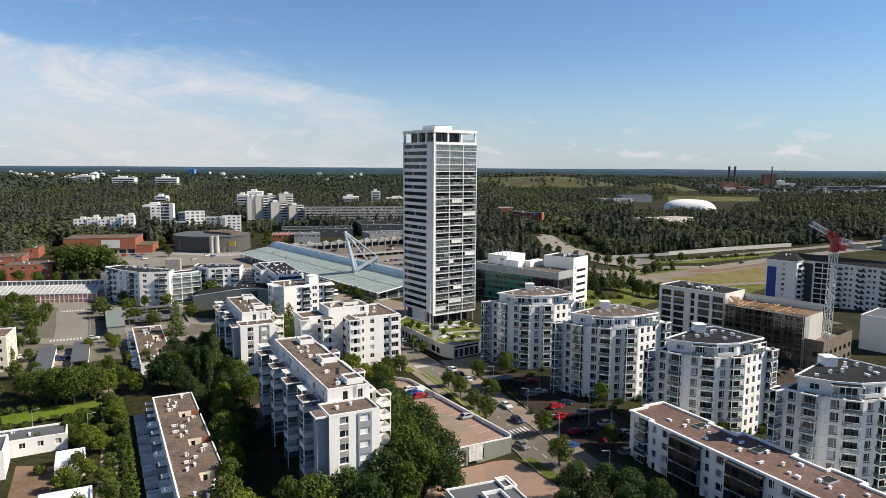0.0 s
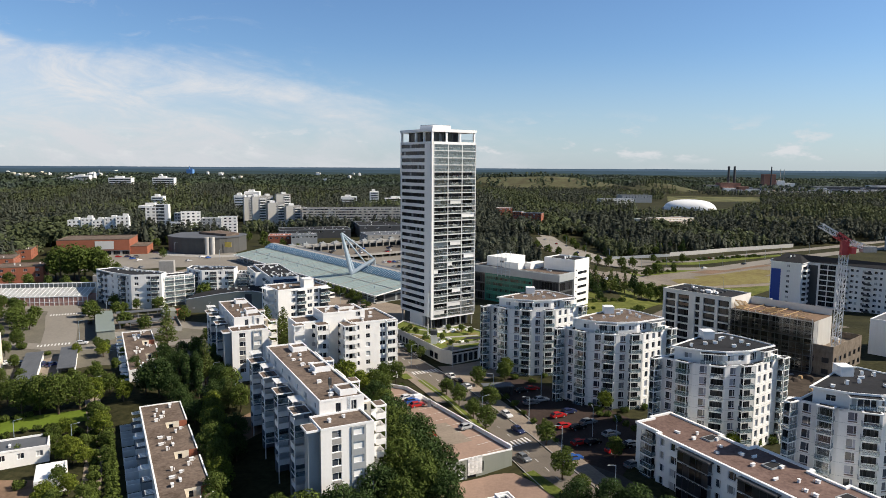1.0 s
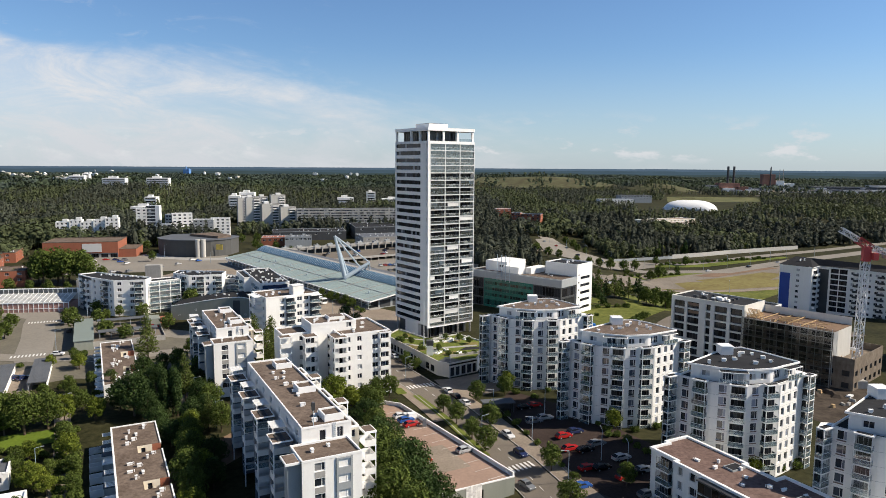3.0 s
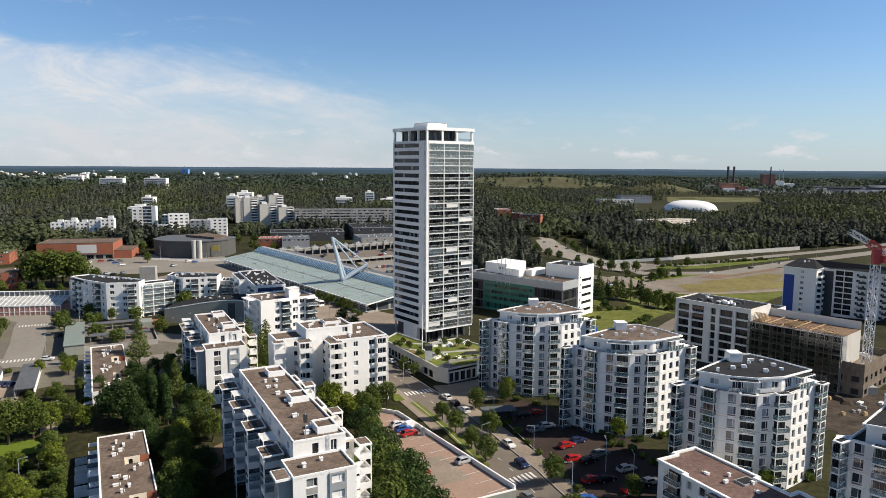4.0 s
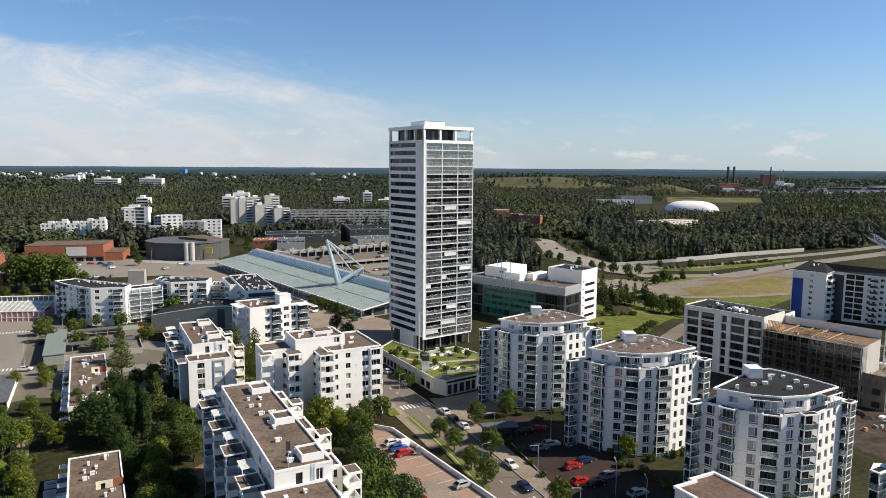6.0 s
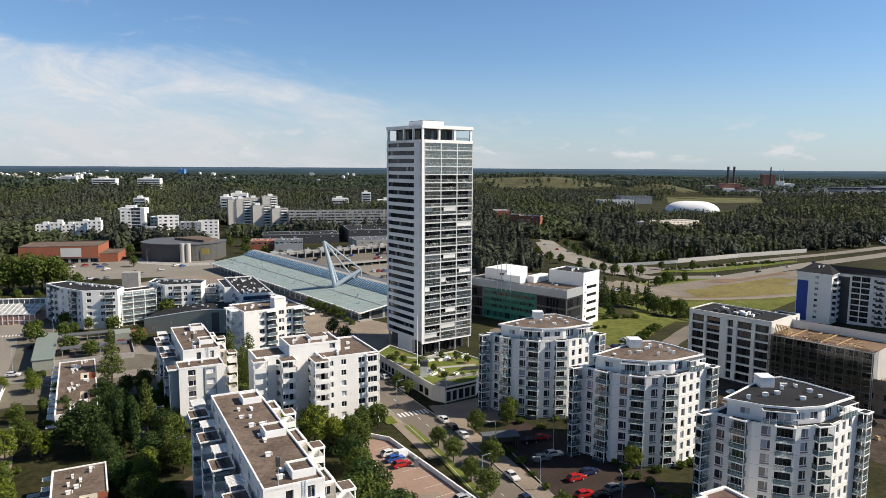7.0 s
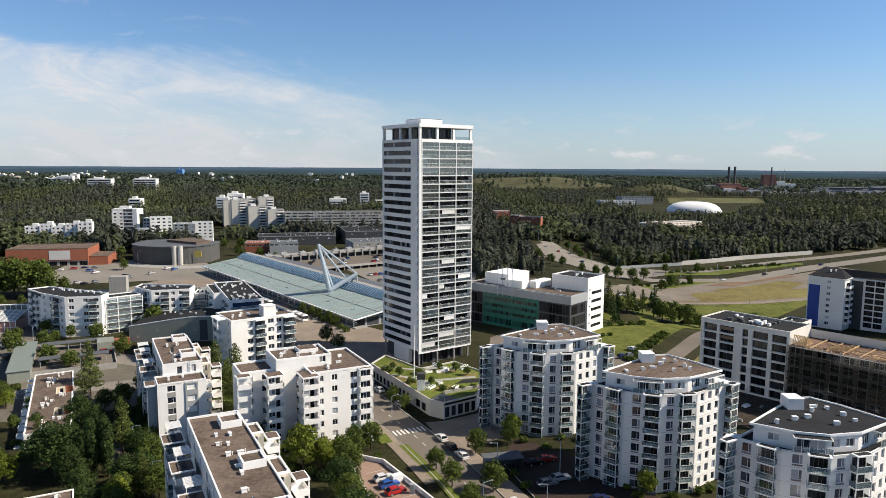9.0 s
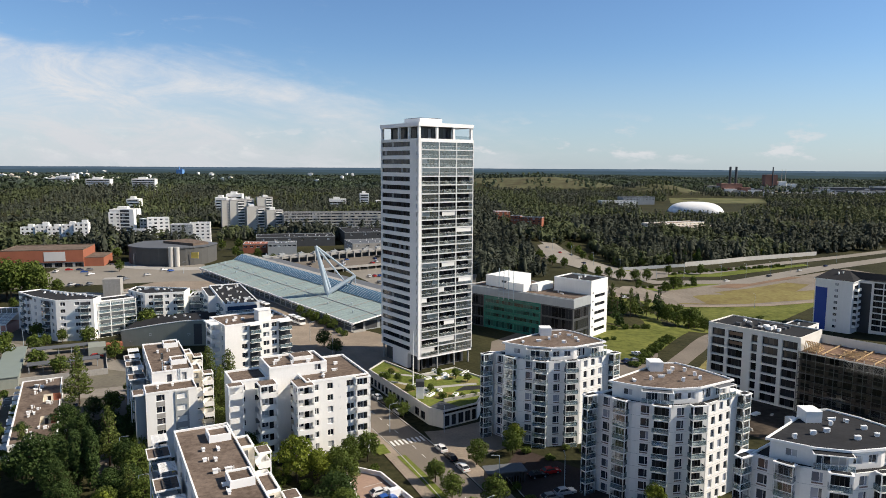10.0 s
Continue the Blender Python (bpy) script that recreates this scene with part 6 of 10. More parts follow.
build_crane()


def build_blue_block():
    b = Building("apartment_block", 185.5, 390.5, gz(188, 388), 41, "white apartment block with blue wall panel and dark roof", "apartment block")
    # local: x away to the right, y to the left and away; fronts look to -x
    top = 25.0
    rows = [(top - 2.9 * (i + 1) + 0.3, 1.4) for i in range(8)]
    b.windows((0, 0), (0, -16.5), -3, top, [(9.4, 1.7, "plain")], rows)
    b.mb("blue_panel", BLUE, "deep blue wall panel").box(-0.06, -5.6, 0.5, -0.02, -0.4, top - 4.0)
    b.facade((0, -16.5), (9, -16.5), -3, top)
    b.facade((22, 0), (0, 0), -3, top)
    for i in range(7):
        balcony(b, pose(4.5, -16.5, top - 2.9 * (i + 1) - 1.4), 5.5, 1.6, "solid")
        bl = b.window(pose(4.5, -16.6, top - 2.9 * (i + 1) - 1.2), 4.6, 2.2, "bay", DARKPANE)
    # set-back long side: dark loggias, then windows and black balconies
    x = 9
    cols = [(2.6, 4.2, "bay")] + [(8.0, 3.6, "bay"), (12.2, 3.6, "bay")] + [(16.5 + 5.6 * i, 1.7, "plain") for i in range(9)] + [(18.9 + 5.6 * i, 1.3, "single") for i in range(9)]
    b.windows((x, -16.5), (x, -76), -3, top, cols, rows, reveal=0.3)
    # flat charcoal plate paints the recess shade on the wall
    b.mb("dark_recess", DARKWALL).box(x - 0.06, -21.6, -2, x - 0.02, -16.6, top - 1.2)
    for i in range(8):
        for yy in (-24.5, -28.7):
            b.window(pose(x - 0.1, yy, top - 2.9 * (i + 1) + 0.1, 0, 0, -90), 3.7, 2.3, "bay", DARKPANE)
        for yy in (-35.5, -46.5, -57.5):
            bb = MB()
            bb.box(-1.7, -1.5, 0, 1.7, 0, 0.2)
            bb.box(-1.7, -1.5, 0.2, 1.7, -1.4, 1.1)
            part("balcony", bb, DARKFRAME, b.ob, m=pose(x, yy, top - 2.9 * (i + 1), 0, 0, -90))
    b.facade((x, -76), (25, -76), -3, top)
    b.facade((25, -76), (25, 0), -3, top)
    # shallow pitched dark roof
    r = b.mb("roof", BLACKROOF)
    e = top + 0.15
    r.face((-0.5, 0.5, e), (-0.5, -17, e), (11, -11, e + 3.6), (13, -3, e + 3.6))
    r.face((-0.5, -17, e), (8.5, -17, e + 0.4), (11, -11, e + 3.6))
    r.face((8.5, -17, e + 0.4), (8.5, -76.5, e), (16, -76.5, e + 2.6), (11, -11, e + 3.6))
    r.face((-0.5, 0.5, e), (13, -3, e + 3.6), (25.5, 0.5, e))
    r.face((13, -3, e + 3.6), (11, -11, e + 3.6), (16, -76.5, e + 2.6), (25.5, -76.5, e), (25.5, 0.5, e))
    f = b.mb("eaves", TRIM)
    f.beam((-0.4, 0.4, top), (-0.4, -16.9, top), 0.4, 0.35)
    f.beam((-0.4, -16.9, top), (8.6, -16.9, top + 0.2), 0.4, 0.35)
    f.beam((8.6, -16.9, top), (8.6, -76.4, top), 0.4, 0.35)
    b.vents([(6, -8), (7.5, -9.5)], top + 2.2, 3, 1.6)
    b.done()
    b = plain_block("low_annex", 170, 367, gz(180, 362), 41, 14, 10, 4.2, "low annex with a dark flat roof and white fascia", "annex", (2, 2.0), (2, 1.4), 1, 3.2, wall=WHITE, vents=2, seed=3)
    b.done()


build_blue_block()
HIGHWAY = material("pale_worn_asphalt", (0.225, 0.207, 0.18), 0.95, var=0.18, fine=0.8, broad=0.03)
# mud and rubble tone, darkened further for the shade of the blocks
SITESOIL = material("site_mud", (0.062, 0.050, 0.040), 0.95, var=0.6, fine=0.5, broad=0.12)
FIELD = material("field_grass", (0.078, 0.106, 0.020), 0.95, var=0.45, fine=0.35, broad=0.05, tint=(0.125, 0.13, 0.035))
LAWN = material("mown_lawn", (0.105, 0.150, 0.020), 0.95, var=0.25, fine=1.5, broad=0.08)
# ---- roads, paving and fields ----
sheet("pavement", [(-330, 290), (-205, 345), (-176, 352), (-130, 300), (-92, 300), (-70, 262), (-100, 236), (-118, 236), (-150, 205), (-200, 180), (-300, 200)], YARD, 0.03, "worn brown-grey ground of the side streets and yards", "pavement", 15)
sheet("lawn", [(-124, 186), (-118.8, 187.5), (-109.2, 192), (-100.3, 195), (-96, 188), (-104, 184), (-109.5, 182), (-118, 178)], LAWN, 0.06, "bright green lawn", "lawn")
sheet("hill_meadow", [(80, 1960), (180, 1880), (350, 1860), (500, 1930), (540, 2080), (340, 2140), (130, 2140)], HILLGRASS, 0.6, "dry grassy hill far off", "hill", 30)
sheet("hill_meadow", [(480, 1700), (560, 1660), (650, 1700), (660, 1800), (560, 1850), (480, 1800)], HILLGRASS, 0.6, "dry grassy hill far off", "hill", 30)
sheet("sports_field", [(450, 1380), (680, 1400), (760, 1600), (520, 1600)], material("far_field", (0.085, 0.105, 0.042), 0.95, var=0.4, fine=0.05, broad=0.02, tint=(0.12, 0.115, 0.055)), 0.3, "pale green sports field far off", "field", 40)
sheet("industrial_yard", [(720, 1720), (1250, 1720), (1500, 2080), (860, 2080)], GRAVEL, 0.3, "pale yard between distant warehouses", "yard", 60)
MAIN = [(38, 122), (27.5, 152), (19.0, 177), (7.5, 203), (-4.5, 229), (-22, 262), (-38, 290), (-52, 312)]
sheet("road", strip(MAIN, 9.2), ASPHALT, 0.10, "grey asphalt street with worn paint", "road")
sheet("pavement", strip([(x + 7.0, y + 2.2) for x, y in MAIN[:5]], 4.4), PAVING, 0.16, "paved footway along the street", "pavement")
sheet("pavement", strip([(x - 6.4, y - 2.0) for x, y in MAIN[3:6]], 3.4), PAVING, 0.16, "paved footway along the street", "pavement")
sheet("verge", strip([(12.3, 181), (2.5, 203), (-6.3, 221)], 2.2), GRASS, 0.22, "narrow green grass verge beside the street", "grass")
sheet("verge", strip([(26.2, 146), (22.2, 155), (20.5, 159)], 3.0), GRASS, 0.22, "green grass strip at the kerb", "grass")
sheet("verge", strip([(-12.5, 227.5), (-10.2, 222.0)], 3.0), GRASS, 0.22, "green grass island at the crossing", "grass")
# lot and access road: the blocks' shade is deepened in the asphalt colours
sheet("parking_lot", [(22.5, 226), (38, 212), (54, 185), (48, 166), (40, 152), (31.5, 166), (24.5, 190), (17, 212)], material("lot_asphalt", (0.046, 0.034, 0.030), 0.95, var=0.35, fine=2.0, broad=0.12), 0.06, "reddish asphalt car park, its colour darkened for shade", "car park")
sheet("road", [(31, 165), (41, 153), (60, 110), (75, 60), (60, 60), (44, 105)], material("dark_asphalt", (0.062, 0.055, 0.050), 0.95, var=0.3, fine=2.0, broad=0.1), 0.08, "asphalt access road, darkened in colour for shade", "road")
sheet("plaza", [(-48, 266), (-30, 280), (-10, 300), (-14, 335), (-28, 348), (-68, 398), (-148, 504), (-160, 480), (-172, 440), (-150, 385), (-100, 395), (-62, 322), (-50, 300)], PAVING, 0.07, "paved forecourt between the station and the blocks", "plaza")
sheet("parking_lot", [(-62, 520), (-20, 540), (28, 500), (22, 430), (4, 405), (-30, 452)], HIGHWAY, 0.05, "worn asphalt car park behind the station", "car park")
sheet("plaza", [(-235, 440), (-150, 470), (-130, 470), (-160, 540), (-230, 535), (-275, 700), (-285, 700), (-250, 520)], HIGHWAY, 0.08, "pale paved square in front of the grey hall", "plaza")
sheet("road", strip([(-205, 337), (-170, 322), (-120, 300), (-95, 292)], 11), HIGHWAY, 0.07, "asphalt street before the glazed gallery", "road")
sheet("road", strip([(-182, 335), (-172, 313), (-158, 288), (-145, 262), (-141, 256)], 12), HIGHWAY, 0.09, "asphalt side street with crossings", "road")
sheet("road", strip([(-175, 262), (-138, 258), (-112, 262), (-88, 272)], 8), HIGHWAY, 0.11, "asphalt street past the low houses", "road")
sheet("parking_lot", [(-140, 241), (-136, 249), (-122, 222), (-118, 205), (-124, 204)], PAVING, 0.06, "grey car park between carports", "car park")
sheet("pavement", strip([(-110, 222), (-104, 206), (-95, 190), (-87, 174), (-78, 154), (-66, 126)], 4.0), PAVING, 0.05, "narrow paved lane between low houses", "pavement")
sheet("courtyard", [(-62, 178), (-52, 196), (-42, 212), (-34, 204), (-50, 176), (-60, 160)], SOIL, 0.05, "brownish courtyard with worn soil", "courtyard")
sheet("courtyard", [(-66, 205), (-80, 214), (-92, 262), (-84, 270), (-72, 240)], ASPHALT, 0.05, "shaded asphalt courtyard", "courtyard")
sheet("garage_yard", [(-4, 140), (-2, 153), (16, 161), (22, 153), (29, 140), (20, 130)], REDDECK, 0.05, "worn reddish yard below the car deck", "yard")
sheet("meadow", [(70, 372), (92, 352), (150, 372), (182, 410), (214, 442), (232, 462), (190, 445), (140, 438), (95, 430), (82, 420)], FIELD, 0.10, "mown green field", "field", 20)
sheet("gravel_field", [(95, 434), (140, 442), (190, 448), (262, 474), (345, 520), (320, 590), (262, 552), (152, 512), (118, 484)], GRAVEL, 0.16, "worn gravel ground beside the highway", "field", 20)
sheet("meadow", [(140, 446), (178, 449), (226, 464), (262, 478), (300, 510), (252, 498), (200, 480), (168, 478), (150, 470)], MEADOW, 0.22, "dry yellow-green meadow", "field", 20)
sheet("bare_patch", [(182, 474), (222, 482), (252, 516), (240, 524), (204, 500), (176, 486)], MEADOW, 0.26, "dry straw-coloured grass patch", "field", 20)
sheet("bare_patch", [(196, 500), (232, 526), (262, 545), (252, 552), (206, 522), (180, 504)], SOIL, 0.28, "bare brown earth in the field", "field", 20)
sheet("meadow", [(128, 490), (176, 518), (215, 534), (215, 528), (180, 510), (140, 484)], GRASS, 0.24, "green grass bank along the highway", "field", 20)
sheet("meadow", [(128, 588), (170, 556), (200, 562), (300, 614), (300, 606), (205, 548), (164, 545)], GRASS, 0.26, "green median beside the carriageway", "field", 20)
sheet("pavement", strip([(95, 432), (140, 440), (190, 446), (260, 470), (330, 500)], 4.5), PAVING, 0.24, "pale path across the field", "path", 20)
sheet("parking_lot", [(82, 436), (91, 444), (126, 440), (146, 452), (132, 472), (95, 472), (84, 455)], ASPHALT, 0.2, "small asphalt car park by the field", "car park", 20)
sheet("road", [(128, 322), (150, 290), (178, 300), (176, 362), (160, 372), (136, 352)], ASPHALT, 0.12, "asphalt yard behind the building site", "yard")
sheet("road", strip([(66, 268), (82, 292), (100, 318), (116, 344), (134, 372), (170, 402)], 7), ASPHALT, 0.20, "asphalt lane between the hedges and the building site", "road")
sheet("lawn", [(70, 300), (88, 318), (112, 356), (118, 372), (92, 356), (84, 352), (66, 346), (60, 326)], FIELD, 0.16, "rough green grass beside the lane", "lawn")
sheet("lawn", [(86, 284), (122, 338), (128, 322), (112, 296), (100, 284)], MEADOW, 0.15, "dry grass strip beside the lane", "lawn")
sheet("parking_lot", [(46, 296), (58, 276), (76, 292), (84, 310), (88, 324), (70, 332), (52, 322)], ASPHALT, 0.08, "asphalt car park behind the blocks", "car park")
sheet("pavement", [(-1, 236.5), (4, 237.5), (14.5, 244), (19.5, 262), (30, 257), (24, 230), (13, 221), (4, 222)], PAVING, 0.05, "paved forecourt before the roof garden", "pavement")
sheet("lawn", [(52, 338), (66, 346), (84, 352), (72, 372), (56, 366), (44, 352)], FIELD, 0.07, "green lawn behind the office", "lawn")
sheet("pavement", [(20, 296), (44, 282), (58, 300), (70, 330), (58, 345), (40, 350), (24, 330)], ASPHALT, 0.04, "asphalt yard round the office", "yard")
sheet("yard", [(-101, 156), (-90, 156), (-82, 141), (-92, 138)], SOIL, 0.05, "reddish-brown paved yard beside the white house", "yard")
sheet("building_site", [(60, 262), (88, 282), (132, 236), (170, 226), (165, 190), (110, 190), (92, 225)], SITESOIL, 0.06, "trampled brown earth of the building site, darkened for shade", "ground")
sheet("highway", strip([(106, 705), (108, 640), (122, 570), (150, 522), (210, 525), (300, 590), (460, 690)], 15), HIGHWAY, 0.30, "pale grey dual carriageway curving past the field", "road", 20)
sheet("highway", strip([(118, 610), (150, 560), (200, 565), (290, 622), (470, 722)], 11), HIGHWAY, 0.34, "pale grey carriageway below the noise wall", "road", 20)
sheet("road", [(91, 668), (113, 700), (112, 612), (124, 593), (146, 583), (174, 568), (166, 544), (124, 514), (108, 524), (99, 540), (85, 561), (87, 600)], HIGHWAY, 0.46, "wide grey asphalt junction below the woods", "road", 12)
sheet("road", strip([(60, 590), (105, 575), (128, 560)], 9), PAVING, 0.38, "concrete overpass deck", "road", 20)


def crossing(x, y, angle, n, length, pitch=1.15, label="worn white zebra crossing on asphalt"):
    ob = tagged(new("zebra_crossing"), label, "road marking")
    ob.matrix_basis = pose(x, y, gz(x, y) + 0.16, 0, 0, angle)
    me = MESHES.get("zebra")
    if me is None:
        mb = MB()
        mb.box(-0.27, -1.6, 0.004, 0.27, 1.6, 0.012)
        me = MESHES["zebra"] = mb.mesh("stripe", PAINT)
    c, sn = math.cos(radians(angle)), math.sin(radians(angle))
    for i in range(n):
        u = (i - n / 2) * pitch
        wx, wy = x + u * c, y + u * sn
        # lie along the slope of the street
        tilt = math.degrees(math.atan((gz(wx - sn, wy + c) - gz(wx + sn, wy - c)) / 2))
        part("stripe", me, None, ob, m=pose(u, 0, gz(wx, wy) - gz(x, y) + 0.02, tilt, 0, 0))


crossing(19.2, 174.6, 25, 9, 9, 1.05)
crossing(-4.6, 230.2, 25, 8, 8)
crossing(-171, 315, 24, 10, 11, label="white zebra crossing at the side street")
crossing(-146, 262, 24, 10, 10, label="white zebra crossing at the side street")


def lane_marks():
    ob = tagged(new("lane_marking"), "worn white dashes along the street", "road marking", kind="structure")
    for a, c in zip(MAIN[1:], MAIN[2:]):
        A, C = Vector(a), Vector(c)
        d = (C - A)
        n = int(d.length / 5)
        for i in range(n):
            p = A + d * (i + 0.5) / n
            if min((p - Vector(q)).length for q in ((19.2, 174.6), (-4.6, 230.2))) < 4:
                continue
            mb = MB()
            mb.box(-1.1, -0.07, 0, 1.1, 0.07, 0.01)
            part("dash", mb, PAINT, ob, m=pose(p.x, p.y, gz(p.x, p.y) + 0.125, 0, 0, math.degrees(math.atan2(d.y, d.x))))


lane_marks()


def kerb(points, label="pale granite kerb", h=0.16):
    ob = MB()
    for a, c in zip(points, points[1:]):
        n = max(1, int(math.dist(a, c) / 8))
        for i in range(n):
            p = [a[k] + (c[k] - a[k]) * i / n for k in (0, 1)]
            q = [a[k] + (c[k] - a[k]) * (i + 1) / n for k in (0, 1)]
            ob.beam((*p, gz(*p) + h / 2 + 0.08), (*q, gz(*q) + h / 2 + 0.08), 0.22, h)
    tagged(part("kerb", ob, CONCRETE), label, "kerb", kind="structure")


kerb([(x + 4.7, y + 1.6) for x, y in MAIN[:6]])
kerb([(x - 4.7, y - 1.6) for x, y in MAIN[1:7]])
kerb([(17.6, 211), (24.6, 189), (31.6, 165.5)])


def build_car_deck():
    b = Building("parking_garage", 0, 0, 0, 0, "parking garage with reddish roof deck, white parapet and green-grey front", "garage")
    P = [(0.5, 154.5), (17.2, 163.2), (-10.0, 207.0), (-19.0, 211.0)]
    H = 1.7
    F0, F1 = P[0], P[1]
    L = math.dist(F0, F1)
    b.facade(F0, F1, -5, H, [(6.6, 9.0, -3.4, -0.2), (9.0, 11.0, -2.0, 0.6), (4.4, 6.0, -3.4, -0.4)], mat=GREENGREY, reveal=0.3)
    for s, z, w, h, mt in ((7.8, -3.4, 2.4, 3.2, DARKPANE), (5.2, -3.4, 1.6, 3.0, BLIND)):
        r = MB()
        r.box(-w / 2, 0, 0, w / 2, 0.05, h)
        part("door", r, mt, b.ob, m=b.on_wall(F0, F1, s, z, 0.25))
    for i in range(7):
        for j in range(8):
            r = MESHES.get("glass_block")
            if r is None:
                mb = MB()
                mb.box(-0.26, -0.08, 0.02, 0.26, 0.05, 0.5)
                r = MESHES["glass_block"] = mb.mesh("glass_block", BLIND)
            part("glass_block", r, None, b.ob, m=b.on_wall(F0, F1, 7.0 + i * 0.55, -2.2 + j * 0.53 + 0.0))
    for i in range(1, 4):
        b.facade(P[i], P[(i + 1) % 4], -5, H + 0.0, mat=CONCRETE)
    b.mb("deck", REDDECK, "reddish asphalt parking deck").face(*[(x, y, H - 0.02) for x, y in inset(P, 0.2)])
    b.mb("parapet", TRIM).ring(P, 0.35, H - 0.05, H + 0.25)
    b.mb("parapet", TRIM).beam((17.0, 163.4, H + 0.5), (-10.0, 206.8, H + 0.5), 0.35, 1.0)
    b.mb("parapet", TRIM).beam((-10.0, 206.8, H + 0.5), (-18.8, 210.8, H + 0.5), 0.35, 1.0)
    b.mb("deck_patch", PAVING).face((-2, 163.5, H), (8, 168.5, H), (1.5, 180.5, H), (-7.5, 176, H))
    for i in range(11):
        r = MESHES.get("bay_line")
        if r is None:
            mb = MB()
            mb.box(-2.5, -0.05, 0, 2.5, 0.05, 0.01)
            r = MESHES["bay_line"] = mb.mesh("bay_line", PAINT)
        f = i / 10
        part("bay_line", r, None, b.ob, m=pose(13.4 - 24.5 * f, 163.2 + 39.6 * f, H + 0.012, 0, 0, 32))
    r = MB()
    r.box(-0.5, -0.5, 0, 0.5, 0.5, 2.0)
    part("ticket_post", r, PANEL, b.ob, m=pose(-3.0, 192.5, H))
    r = MB()
    r.box(-1.2, -0.7, 0, 1.2, 0.7, 1.6)
    part("stair_hood", r, TRIM, b.ob, m=pose(-6.5, 197.8, H, 0, 0, 30))
    b.done()


build_car_deck()


def build_container():
    b = Building("container", 63.5, 305.6, 0, 20, "bright blue steel container in the car park", "container")
    b.mb("body", BLUESTEEL).box(-3, -1.2, 0.15, 3, 1.2, 2.75)
    for i in range(12):
        b.mb("rib", BLUESTEEL).box(-2.9 + i * 0.5, -1.26, 0.2, -2.72 + i * 0.5, -1.2, 2.7)
    b.mb("foot", DARKWALL).box(-2.8, -1.0, -0.2, 2.8, 1.0, 0.15)
    b.done()


BLUESTEEL = material("blue_painted_steel", (0.02, 0.16, 0.50), 0.6, var=0.1)
build_container()


def build_site_clutter():
    """Stacks, rubble and barriers on the building site."""
    rnd = random.Random(61)
    kinds = (("pallet_stack", TIMBER, "stack of timber pallets on the building site", "pallets", (1.2, 0.8, 0.9)), ("concrete_block", CONCRETE, "grey concrete block on the building site", "concrete block", (1.6, 0.6, 0.6)),
             ("rubble_heap", SITESOIL, "low heap of earth and rubble", "rubble", (3.0, 2.2, 0.9)), ("site_cabin", TRIM, "white site cabin with a flat roof", "cabin", (6, 2.4, 2.6)), ("board_stack", BLIND, "stack of pale boards on the building site", "boards", (2.4, 1.2, 0.5)))
    for i in range(46):
        name, mat, label, cat, (w, d, h) = kinds[3] if i in (3, 20) else kinds[(0, 1, 2, 4)[i % 4]]
        f, g = rnd.random(), rnd.uniform(-1, 1)
        x, y = 86 + 62 * f + 8 * g, 246 - 44 * f + 9 * g
        mb = MB()
        k = rnd.uniform(0.8, 1.2)
        if name == "rubble_heap":
            n = 9
            ring = [(w * k * rnd.uniform(0.7, 1.1) * math.cos(a * math.tau / n), d * k * rnd.uniform(0.7, 1.1) * math.sin(a * math.tau / n)) for a in range(n)]
            for a in range(n):
                mb.face((*ring[a], -0.3), (*ring[(a + 1) % n], -0.3), (ring[(a + 1) % n][0] * 0.4, ring[(a + 1) % n][1] * 0.4, h * k), (ring[a][0] * 0.4, ring[a][1] * 0.4, h * k))
            mb.face(*[(px * 0.4, py * 0.4, h * k) for px, py in ring])
        else:
            for s in range(1 if name == "site_cabin" else 3):
                o = 0.06 * s
                hh = h * k / (1 if name == "site_cabin" else 3)
                mb.box(-w * k / 2 + o, -d * k / 2, -0.2 if s == 0 else s * hh, w * k / 2 - o, d * k / 2 - o, (s + 1) * hh)
        ob = part(name, mb, mat)
        ob.matrix_basis = pose(x, y, gz(x, y) + 0.06, 0, 0, rnd.choice((27, 41, 131, 100)) + rnd.uniform(-8, 8))
        tagged(ob, label, cat)


build_site_clutter()


def build_shelter():
    b = Building("bike_shelter", 17.3, 208.2, 0, 12, "low shelter with grey flat roof and dark slatted walls", "shelter")
    b.mb("roof", GREYROOF).box(-4.6, -2.0, 2.7, 4.6, 2.2, 2.95)
    b.mb("wall", DARKWALL).box(-4.2, 1.6, 0, 4.2, 1.75, 2.6)
    for i in range(14):
        r = MB()
        r.box(-4.2 + i * 0.63, -1.7, 0.1, -4.0 + i * 0.63, -1.62, 2.6)
        part("slat", r, DARKWALL, b.ob)
    for x in (4.05, -4.2):
        r = MB()
        r.box(x, -1.6, 0, x + 0.15, 1.6, 2.6)
        part("end_wall", r, DARKWALL, b.ob)
    b.done()


build_shelter()

# ---- low houses on the left ----


